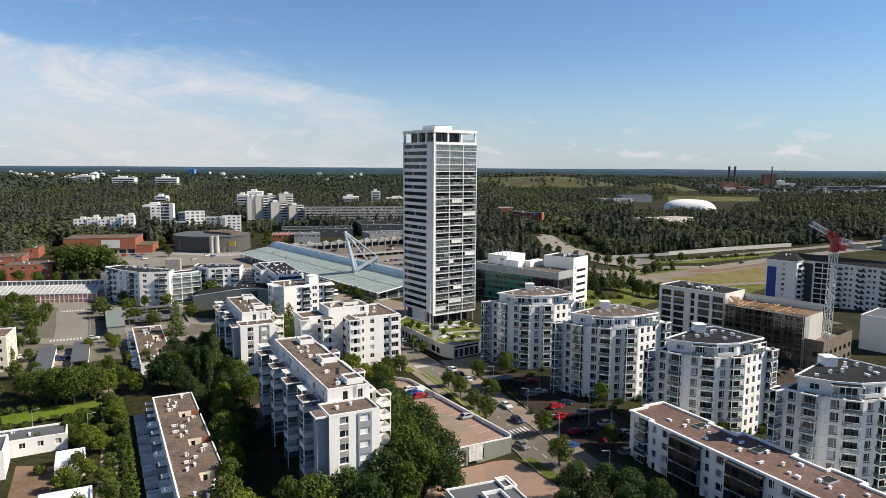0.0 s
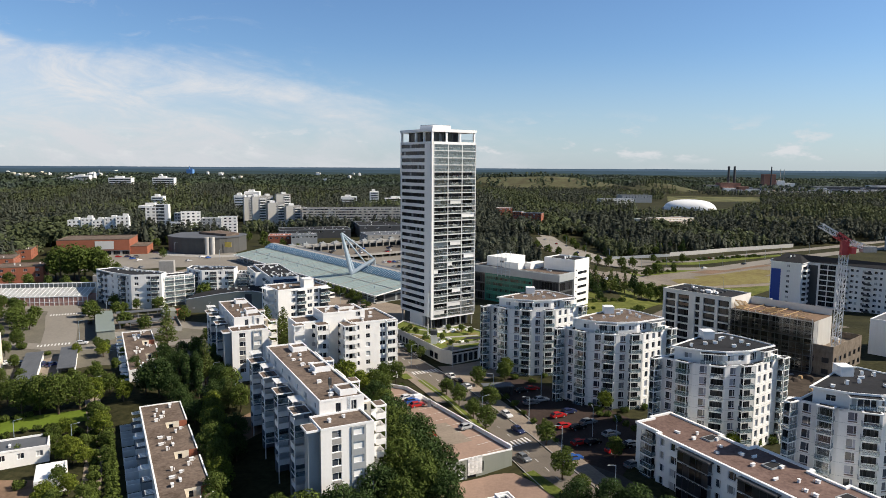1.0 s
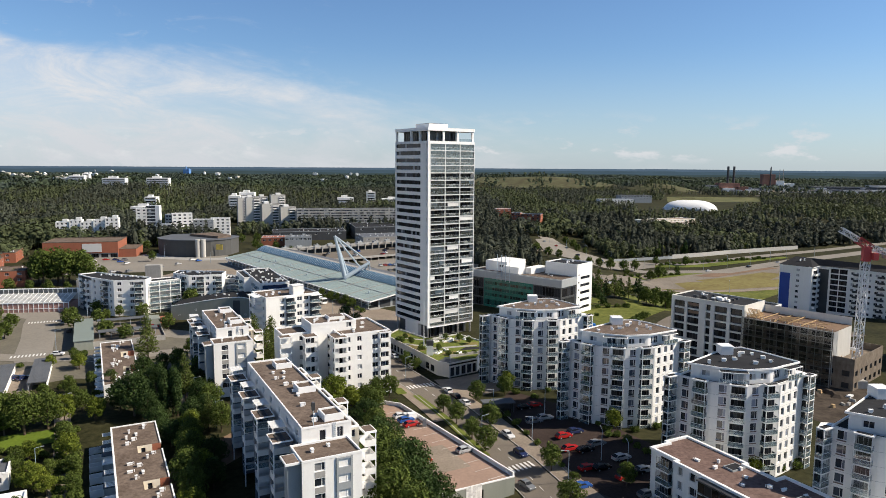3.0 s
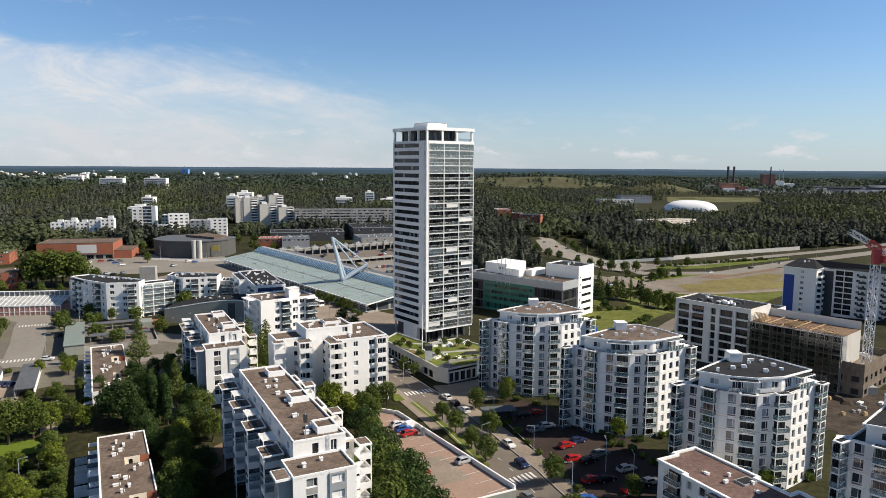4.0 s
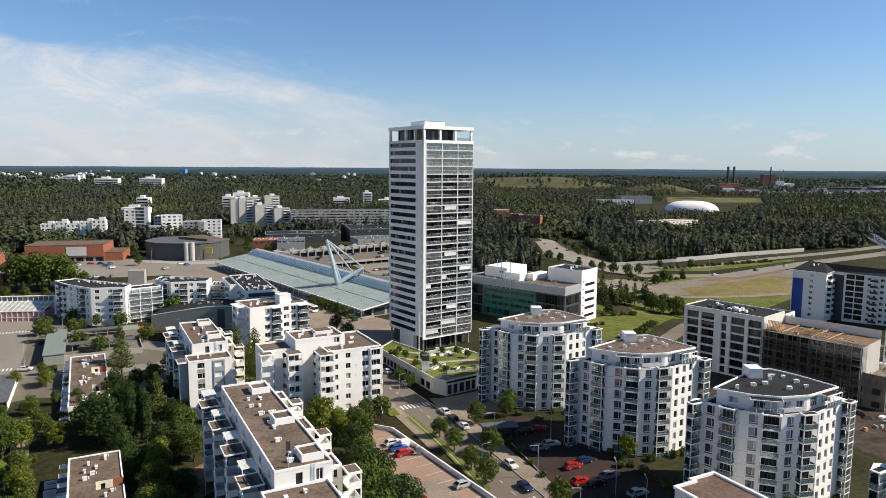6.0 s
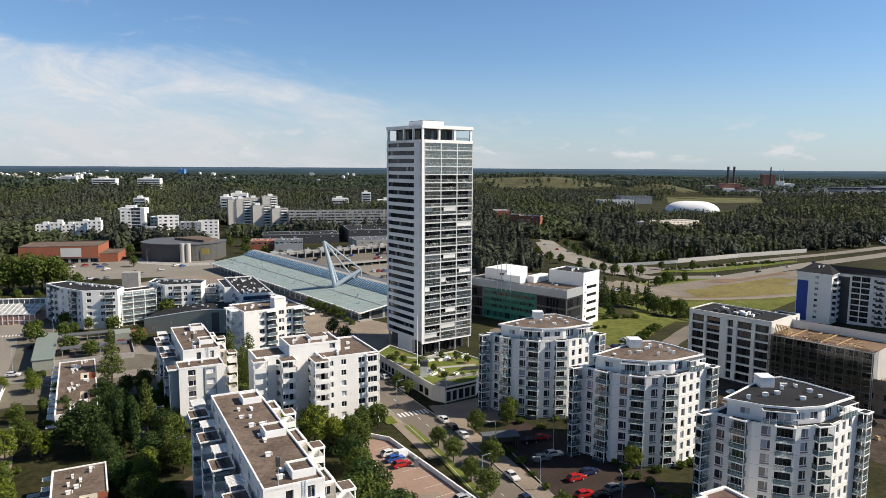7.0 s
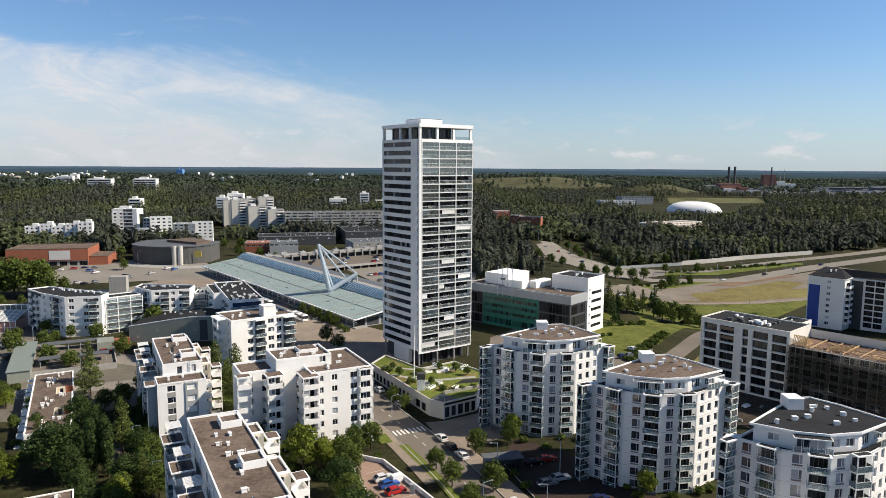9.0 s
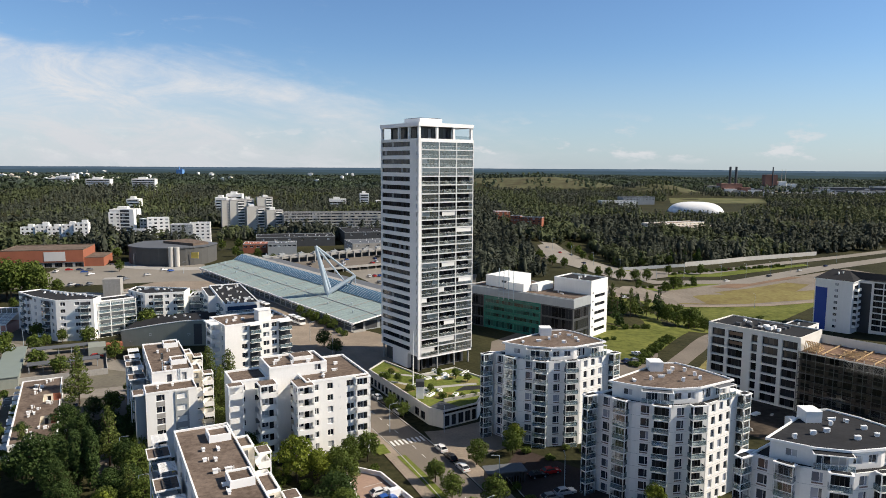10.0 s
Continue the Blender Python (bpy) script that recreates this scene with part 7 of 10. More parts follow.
def build_row_houses(x, y, ends, H, fall, nx, cut, label, seed, angle=27):
    """Terraced houses under one gently falling roof, with a sunken terrace cut into each section: local x 0 to 10.2, section ends from the far one."""
    b = Building("terraced_houses", x, y, 0, angle, label, "terraced houses")
    lean = Matrix.Identity(4)
    lean[2][1] = fall
    b.ob.matrix_basis = b.ob.matrix_basis @ lean
    W, base, low = 10.2, H - 9, H - 2.4
    rnd = random.Random(seed)
    top, end = ends[0], ends[-1]
    outline = [(0, end), (W, end)]
    for e in reversed(ends[1:-1]):
        outline += [(W, e - cut), (nx, e - cut), (nx, e), (W, e)]
    outline += [(W, top), (0, top)]
    b.mb("roof", BROWNROOF).face(*[(px, py, H) for px, py in outline])
    b.facade((0, end), (W, end), base, H, name="end_wall")
    b.facade((W, top), (0, top), base, H, name="end_wall")
    for name, x0, y0, x1, y1 in (("roof_edge", -0.1, end, 0.28, top), ("roof_edge", 0.28, top - 0.28, W - 0.2, top), ("roof_edge", 0.28, end, W - 0.2, end + 0.28)):
        r = MB()
        r.box(x0, y0, H - 0.15, x1, y1, H + 0.25)
        part(name, r, TRIM, b.ob)
    for k, (y1, y0) in enumerate(zip(ends, ends[1:])):
        yc = y1 - (cut if k else 0.0)
        b.windows((0, y1), (0, y0), base, H - 0.02, grid_cols(y1 - y0, 3, 1.4), [(H - 2.2, 1.3)], name="garden_front")
        b.windows((W, y0), (W, yc), base, H - 0.02, grid_cols(yc - y0, 3, 1.4), [(H - 2.2, 1.3)], name="street_front")
        r = MB()
        r.box(W - 0.2, y0, H - 0.15, W + 0.1, yc, H + 0.25)
        part("roof_edge", r, TRIM, b.ob)
        if k:
            # sunken terrace in front of a cream wall with a brick end
            b.facade((nx, yc), (nx, y1), low, H - 0.02, mat=CREAM, name="terrace_wall")
            b.facade((nx, y1), (W - 1.9, y1), low, H + 0.12, [(0.8, 1.8, low + 0.05, low + 1.9)], mat=CREAM, name="terrace_wall")
            b.window(b.on_wall((nx, y1), (W - 1.9, y1), 1.3, low + 0.05, 0.2), 1.0, 1.85, "single")
            b.facade((W - 1.9, y1), (W, y1), low, H + 0.12, mat=BRICK, name="brick_wall")
            b.facade((W, yc), (nx, yc), low, H - 0.02, name="terrace_wall")
            b.facade((W, yc), (W, y1), base, low + 0.5, name="street_front")
            b.mb("terrace", BROWNROOF).face((nx, yc, low), (W, yc, low), (W, y1, low), (nx, y1, low))
        b.vents([(3.4 + 1.5 * (i % 2) + rnd.uniform(-0.5, 0.5) if i < 5 else rnd.uniform(6.0, 8.2), y0 + 1.2 + (yc - y0 - 2.4) * (i + 0.5) / 7 + rnd.uniform(-0.5, 0.5)) for i in range(7)], H, seed + k)
        # porch boxes, pergola frames and garden walls on the left side
        for i in range(3):
            yy = y0 + (y1 - y0) * (i + 0.2) / 3
            r = MB()
            r.box(-2.2, yy, base, -0.02, yy + 2.2, H - 3.4)
            part("porch", r, WHITE if (i + k) % 2 else PANEL, b.ob)
            r = MB()
            r.box(-2.35, yy - 0.15, H - 3.4, -0.02, yy + 2.35, H - 3.25)
            part("porch_roof", r, TRIM if seed == 52 or i % 3 == 0 else GREYROOF, b.ob)
            r = MB()
            r.ring([(-5.0, yy + 2.7), (-1.9, yy + 2.7), (-1.9, yy + 5.0), (-5.0, yy + 5.0)], 0.16, base, H - 4.6)
            part("garden_wall", r, WHITE, b.ob)
            for j in range(4):
                r = MB()
                r.box(-2.0, yy + 2.9 + j * 0.6, H - 1.5, -0.1, yy + 3.02 + j * 0.6, H - 1.35)
                part("pergola_slat", r, TRIM, b.ob)
        b.done()


build_row_houses(-79.4, 183.0, (1.8, -12.7, -31.9, -51.2, -70.5), 3.83, 0.034, 5.1, 3.7, "white terraced houses with brown flat roofs and brick ends", 51)
build_row_houses(-116.8, 254.6, (8.4, -6.3, -24.2, -41.5), 4.6, 0.045, 6.0, 6.0, "white terraced houses with stained brown flat roofs", 52)


CARPORTS = ((-144.5, 241.2, 40, 26), (-136.5, 249.0, 29, 26))


def build_left_small():
    # carports with grey sheet roofs
    for x, y, L, a in CARPORTS:
        b = Building("carport", x, y, gz(x, y), a, "long carport with a grey metal roof", "carport", "carports")
        b.mb("roof", GREYROOF).box(0, -L, 2.5, 5.4, 0, 2.75)
        seam = MB()
        for k in range(int(L / 1.2)):
            seam.box(0.05, -L + 0.5 + 1.2 * k, 2.75, 5.35, -L + 0.56 + 1.2 * k, 2.79)
        part("roof_seam", seam, GREYROOF, b.ob)
        b.mb("wall", WHITE).box(5.1, -L + 0.2, 0, 5.25, -0.2, 2.4)
        for i in range(8):
            r = MB()
            r.box(0.2, -L + 0.4 + i * (L - 0.8) / 7, 0, 0.4, -L + 0.6 + i * (L - 0.8) / 7, 2.5)
            part("post", r, PANEL, b.ob)
        b.done()
    # low parking building with roof sheets
    b = Building("parking_house", -131.5, 268, 0, 27, "low parking house with grey-green sheds and canopies", "parking house")
    b.mb("shed", GREENGREY).box(-1.5, 1, -1, 4.8, 41, 3.6)
    b.mb("shed_roof", material("green_sheet", (0.20, 0.235, 0.21), 0.6, var=0.08)).box(-1.8, 0.7, 3.6, 5.1, 41.3, 3.8)
    b.mb("deck", ASPHALT).box(4.8, 5, -1, 30, 40, 1.2)
    b.mb("wall", CONCRETE).box(4.8, 4.7, -1, 30, 5.0, 2.0)
    b.mb("wall", CONCRETE).box(29.8, 5, -1, 30.1, 40, 2.0)
    for y in (12, 33):
        b.mb("canopy", GREYROOF).box(6.5, y, 3.6, 28, y + 4.4, 3.85)
        for i in range(6):
            r = MB()
            r.box(7 + i * 4, y + 0.3, 1.2, 7.2 + i * 4, y + 0.5, 3.6)
            part("post", r, PANEL, b.ob)
    b.mb("shed", GREENGREY).box(24.5, 26, 1.2, 30.2, 34, 4.4)
    b.mb("brick_shed", BRICK).box(30.5, 36, -1, 36, 39, 2.6)
    b.done()
    # cream block at the left edge
    b = plain_block("apartment_block", -166.0, 212.0, -1.5, 20, 24.5, 14, 13.0, "cream apartment block with pale red wall panels", "apartment block", (6, 1.5), (3, 1.4), 4, 2.9, wall=CREAM, roof=BROWNROOF, seed=7)
    b.done()
    # white house and long grey-roofed house in the corner
    b = plain_block("town_house", -112.6, 142.4, -3.2, 27, 15, 11, 6.4, "white rendered town house with a grey flat roof", "house", (4, 1.4), (2, 1.4), 2, 2.9, roof=GREYROOF, seed=8, vents=3)
    b.done()
    b = plain_block("town_house", -107.6, 158.4, -3.2, 27, 15.5, 8.5, 4.2, "white rendered town house with a grey flat roof", "house", (4, 1.4), (2, 1.4), 1, 2.9, roof=GREYROOF, seed=9, vents=3)
    b.done()
    b = plain_block("garden_shed", -87.6, 148.6, -3.2, 27, 6.2, 9.5, 2.9, "small white shed with a pale roof", "shed", (1, 0.9), (1, 0.8), 1, 2.8, roof=TRIM, seed=10, vents=1)
    b.done()
    b = plain_block("garden_shed", -80.0, 128.5, -3.4, 27, 10, 8, 3.0, "small white shed with a pale roof", "shed", (2, 0.9), (1, 0.8), 1, 2.8, roof=TRIM, seed=11, vents=1)
    b.done()
    # flat grey-roofed house below the car deck
    b = Building("low_house", 2.4, 131.9, -3.2, 22, "low house with grey felt roof and white parapets", "house")
    b.facade((0, -12), (14, -12), 0, 4.6)
    b.windows((0, 4.2), (0, -12), 0, 4.6, [(4, 1.4, "pair"), (9, 1.4, "pair")], [(1.2, 1.4)])
    b.facade((14, -12), (14, 4.2), 0, 4.6)
    b.facade((14, 4.2), (0, 4.2), 0, 4.6)
    b.roof([(0, -12), (14, -12), (14, 4.2), (0, 4.2)], 4.6, GREYROOF, 0.35, 0.3)
    b.mb("upper_parapet", TRIM).ring([(6, -6), (10.4, -6), (10.4, -0.5), (6, -0.5)], 0.3, 4.6, 5.4)
    b.mb("upper_parapet", TRIM).ring([(11.5, 0), (14.6, 0), (14.6, 4.8), (11.5, 4.8)], 0.3, 4.6, 5.2)
    b.done()


build_left_small()

# ---- behind the station ----


TANROOF = material("tan_roof_felt", (0.30, 0.25, 0.205), 0.9, var=0.2, fine=0.8, broad=0.08)


def build_background_town():
    # brick sports hall
    b = Building("brick_hall", -236, 525, 0, 14, "red brick hall with a large pale banner and white lower bays", "hall")
    b.facade((-50, 0), (0, 0), 3.6, 11.6, mat=BRICK)
    b.windows((-50, 0.6), (0, 0.6), -1, 3.6, grid_cols(50, 8, 4.6, "bay"), [(0.2, 2.8)], mat=CONCRETE, pane=DARKPANE)
    b.facade((0, 0), (0, 34), -1, 11.6, mat=BRICK)
    b.facade((-50, 34), (-50, 0), -1, 11.6, mat=BRICK)
    b.roof([(-50, 0), (0, 0), (0, 34), (-50, 34)], 11.6, BROWNROOF, 0.5, 0.5, trim=BROWNROOF)
    b.mb("banner", BLIND, "large pale banner").box(-24, -0.15, 4.4, -11, -0.05, 10.6)
    b.mb("low_wing", BRICK).box(0.1, 2, -1, 12, 30, 6)
    b.mb("low_wing_roof", BROWNROOF).box(0, 1.9, 6, 12.2, 30.2, 6.2)
    b.done()
    for i, (x, y, a, W, D, H) in enumerate(((-252.9, 393.2, 22, 24, 20, 9), (-300, 430, 22, 30, 24, 8), (-330, 480, 22, 40, 30, 7))):
        b = plain_block("brick_house", x, y, 0, a, W, D, H, "red brick house with a flat brown roof", "house", (4, 2.0), (3, 1.6), 2, 3.2, wall=BRICK, roof=BROWNROOF, seed=60 + i, vents=4, trim=BROWNROOF)
        b.done()
    # grey curved hall with two pale columns
    b = Building("round_hall", -187, 556, 0, 0, "dark grey curved hall with two pale round columns", "hall")
    pts = []
    for k in range(13):
        a = radians(200 + k * 11.5)
        pts.append((30 * math.cos(a), 27 * math.sin(a)))
    pts += [(29, 6), (0, 28), (-27, 15)]
    b.mb("wall", material("grey_brick", (0.085, 0.085, 0.082), 0.8, var=0.12)).prism(pts, -1, 12)
    b.mb("roof", GREYROOF).prism(inset(pts, -0.6), 12, 12.7)
    b.mb("upper_roof", BROWNROOF).prism([(-8, 2), (19, -14), (26, -3), (4, 18)], 12.7, 14.4)
    for x, y in ((8.8, -28.4), (12.6, -27.6)):
        r = MB()
        r.tube(x, y, -1, 13.4, 1.7, n=16)
        part("column", r, PALE, b.ob)
    b.mb("poster", material("yellow_sign", (0.55, 0.42, 0.10), 0.7)).box(20, -21.6, 5, 25, -21.2, 9)
    b.done()
    sheet("pavement", strip([(-222, 545), (-200, 525), (-170, 517), (-140, 527)], 14), CONCRETE, 0.14, "pale concrete apron along the curved hall", "pavement", 20)
    # viaduct wall and stair tower in front of the square
    b = Building("retaining_wall", -172, 398, 0, 12, "concrete retaining wall with a plain stair tower", "wall")
    b.mb("wall", CONCRETE).box(-26, 0, -2, 56, 3, 5.4)
    b.mb("tower", CONCRETE).box(10, -3, -2, 18, 2.9, 13)
    b.mb("opening", DARKWALL).box(-22, -0.1, 0, 8, -0.02, 4.2)
    b.mb("railing", STEEL).box(-26, 0.2, 6.2, 56, 0.3, 6.35)
    b.done()
    # long pale housing slab with four gable towers
    b = plain_block("housing_slab", -152, 752, 0, 10, 132, 14, 21.6, "long pale housing slab with rows of white balcony bands", "housing", (4, 31.0), (2, 1.6), 7, 2.9, wall=PALE, roof=GREYROOF, seed=71, vents=12, kind="strip", trim=CONCRETE)
    for i in range(7):
        r = MB()
        r.box(0, -1.4, 0, 130, -1.2, 1.0)
        part("balcony_band", r, PALE, b.ob, m=pose(1, 0, 21.6 - 2.9 * (i + 1)))
    for i in range(12):
        r = MB()
        r.box(0, -1.45, -2, 0.35, 0, 21.6)
        part("cross_wall", r, PALE, b.ob, m=pose(1 + 11.7 * i, 0, 0))
    b.done()
    for i, (x, y, H, W) in enumerate(((-208, 764, 33, 15.2), (-190.5, 762, 26.5, 18.4), (-170, 760, 23.5, 16.5), (-226, 795, 31, 14), (-216, 830, 31, 15), (-198, 832, 33, 17))):
        b = plain_block("housing_tower", x, y, 0, 24, W, 9, H, "pale grey housing tower with balcony columns on one edge", "housing", (1, 0.6), (1, 1.2), 9, 2.9, wall=PALE, roof=GREYROOF, seed=72 + i, vents=5, group="pale housing towers", trim=CONCRETE)
        b.mb("lift_head", WHITE).box(2 + i, 3, H, 7 + i, 9, H + 2.4)
        # the balcony column's recess shade is a flat dark plate
        b.mb("balcony_recess", DARKWALL).box(W - 7.2, -0.06, -1, W - 1.2, -0.02, H - 0.8)
        for k in range(9):
            r = MB()
            r.box(0, -0.9, 0, 6.2, -0.07, 1.15)
            part("balcony", r, WHITE, b.ob, m=pose(W - 7.3, 0, H - 2.9 * (k + 1)))
        b.done()
    # white blocks among the pines, further left
    for i, (x, y, a, W, D, H, wl, fl) in enumerate(((-272.5, 640, 12, 9.5, 8, 28.5, WHITE, 9), (-260.0, 634, 4, 11.0, 5, 31.5, DARKWALL, 10), (-243.2, 632, -6, 6, 8, 24, PANEL, 7), (-236.2, 630, 22, 17, 6, 25, WHITE, 8), (-242.7, 612, 6, 12, 7, 17, WHITE, 4),
                                                  (-225.0, 650, 8, 18, 10, 18, PANEL, 5), (-210.6, 655, 14, 17, 8, 19, WHITE, 5))):
        b = plain_block("housing_block", x, y, 0, a, W, D, H, "white housing block with dark window bands" if wl is WHITE else "dark glazed housing block with white floor bands" if wl is DARKWALL else "grey housing block with dark window bands", "housing", (max(2, int(W / 4)), 2.2), (3, 1.6), fl, 2.9, wall=wl, roof=GREYROOF, seed=90 + i, vents=4, kind="strip", group="white housing blocks")
        if wl is DARKWALL:
            for k in range(fl):
                b.mb("floor_band", WHITE).box(-0.1, -0.7, H - 2.9 * (k + 1), W - 3.5, -0.02, H - 2.9 * (k + 1) + 0.8)
            b.mb("side_wall", WHITE).box(W - 3.5, -0.7, -1, W + 0.1, 5.1, H + 0.4)
        b.done()
    for i, (x, w, H) in enumerate(((-325, 10, 19.0), (-314.5, 10, 20.5), (-304, 9.5, 19.0), (-294, 10.5, 21.0), (-283, 10.5, 22.5))):
        b = plain_block("housing_block", x, 604 + 2.0 * (i % 2), 0, 14, w, 7, H, "white stepped housing block behind dark pines", "housing", (3, 1.5), (2, 1.4), 6, 2.9, wall=WHITE, roof=GREYROOF, seed=190 + i, vents=2, kind="single", group="white housing blocks")
        b.mb("stair_head", WHITE).box(w - 5, 2, H, w - 1, 6, H + 2.4)
        b.done()
    # shopping deck and low dark halls behind the station
    b = Building("parking_deck", -102, 505, 0, 36, "grey parking deck with a row of concrete portal frames", "parking deck")
    b.mb("slab", ASPHALT).box(0, -22, 2.0, 120, 20, 2.6)
    b.mb("parapet", CONCRETE).box(0, -22.2, 2.0, 120, -21.9, 3.6)
    b.mb("parapet", CONCRETE).box(-0.2, -22, 2.0, 0.1, 20, 3.6)
    b.mb("upper_slab", CONCRETE).box(-4, 20.0, 5.6, 124, 34, 6.2)
    b.mb("upper_parapet", CONCRETE).box(-4, 19.8, 6.2, 124, 20.0, 7.2)
    b.mb("core", DARKWALL).box(-2, 24, -4, 122, 33, 5.5)
    for i in range(20):
        r = MB()
        r.box(i * 6.2, 19.2, -4, i * 6.2 + 0.7, 20.0, 7.4)
        r.beam((i * 6.2 + 0.35, 19.4, 7.3), (i * 6.2 + 3.4, 19.4, 8.6), 0.35)
        r.beam((i * 6.2 + 3.4, 19.4, 8.6), (i * 6.2 + 6.5, 19.4, 7.3), 0.35)
        part("portal_frame", r, CONCRETE, b.ob)
    for i in range(20):
        r = MB()
        r.box(i * 6.2, -21.6, -4, i * 6.2 + 0.6, -21, 2.0)
        part("column", r, CONCRETE, b.ob)
    for i in range(9):
        r = MB()
        r.box(-2, -1.4, 0, 2, 1.4, 1.8)
        r.tube(0.6, 0, 1.8, 2.8, 0.5, n=10)
        part("roof_unit", r, PANEL, b.ob, m=pose(4 + 13 * i, 27 + 3 * (i % 2), 6.2))
    b.done()
    for i, (x, y, a, W, D, H, wl, rf) in enumerate(((-150, 640, 14, 66, 30, 8, DARKWALL, BLACKROOF), (-78, 660, 14, 70, 50, 11, DARKWALL, BLACKROOF), (-150, 600, 10, 28, 20, 7, BRICK, BRICK), (-64, 600, 20, 50, 30, 8, CONCRETE, GREYROOF), (-128, 590, 12, 22, 14, 9, PANEL, GREYROOF))):
        b = plain_block("shopping_hall", x, y, 0, a, W, D, H, "low dark shopping hall with rooftop machinery", "hall", (6, 2.6), (4, 2.0), 1, 3.4, wall=wl, roof=rf, seed=110 + i, vents=14, trim=PANEL)
        b.done()
    # houses among the trees on the right of the tower
    for i, (x, y, a, W, D, H, wl, rf) in enumerate(((86, 845, -20, 11, 12, 13, BRICK, BLACKROOF), (97, 841, -20, 24, 14, 12, BRICK, BLACKROOF), (74, 900, 10, 18, 14, 14, BRICK, BRICK), (285, 1240, 5, 60, 24, 11, WHITE, GREYROOF), (345, 1330, 5, 60, 30, 14, PANEL, BLACKROOF), (233, 785, 27, 92, 20, 8, CREAM, TANROOF),
                                                (239, 813, 27, 78, 20, 9, CREAM, TANROOF), (150, 700, 0, 22, 16, 6, PANEL, BLACKROOF), (290, 705, 0, 26, 12, 5, WHITE, BLACKROOF), (330, 720, 0, 26, 12, 5, PANEL, BLACKROOF), (430, 640, 35, 30, 18, 13, PANEL, BLACKROOF), (40, 860, 0, 30, 14, 6, PANEL, BLACKROOF))):
        b = plain_block("suburban_house", x, y, gz(x, y), a, W, D, H, "low suburban building among trees", "house", (max(3, int(W / 6)), 2.4), (3, 1.6), 2, 3.0, wall=wl, roof=rf, seed=130 + i, vents=3, trim=PANEL if rf is BLACKROOF else None)
        b.done()
    # noise wall of pale panels along the highway
    ob = tagged(new("noise_wall"), "pale concrete noise wall along the highway", "wall")
    pts = [(142, 574), (165, 585), (193, 596), (230, 615), (262, 634), (300, 652), (341, 670)]
    for a, c in zip(pts, pts[1:]):
        n = max(1, int(math.dist(a, c) / 5))
        for i in range(n):
            p = [a[j] + (c[j] - a[j]) * i / n for j in (0, 1)]
            q = [a[j] + (c[j] - a[j]) * (i + 1) / n for j in (0, 1)]
            mb = MB()
            z = gz(*p)
            low = p[0] < 196
            h = 2.4 if low else 3.5
            mb.beam((*p, z + h / 2), (*q, z + h / 2), 0.3, h)
            part("panel", mb, PANEL if low else PALE, ob)


build_background_town()


def build_dome():
    ob = tagged(new("air_dome"), "white inflated sports dome", "dome")
    ob.matrix_basis = pose(404, 1130, 0, 0, 0, -15)
    v, f = [], []
    n, m = 36, 9
    for j in range(m + 1):
        t = math.pi / 2 * j / m
        for i in range(n):
            a = math.tau * i / n
            e = 0.75
            ca, sa = math.cos(a), math.sin(a)
            v.append((41 * math.copysign(abs(ca) ** e, ca) * math.cos(t) ** 0.7, 28 * math.copysign(abs(sa) ** e, sa) * math.cos(t) ** 0.7, 16.0 * math.sin(t)))
    for j in range(m):
        for i in range(n):
            f.append((j * n + i, j * n + (i + 1) % n, (j + 1) * n + (i + 1) % n, (j + 1) * n + i))
    me = bpy.data.meshes.new("membrane")
    me.from_pydata(v, [], f)
    me.materials.append(TRIM)
    me.polygons.foreach_set("use_smooth", [True] * len(me.polygons))
    part("membrane", me, None, ob)
    mb = MB()
    mb.tube(0, 0, -1, 2.8, 42, n=24)
    part("base_wall", mb, PANEL, ob, m=Matrix.Diagonal((1.0, 0.69, 1, 1)))


build_dome()


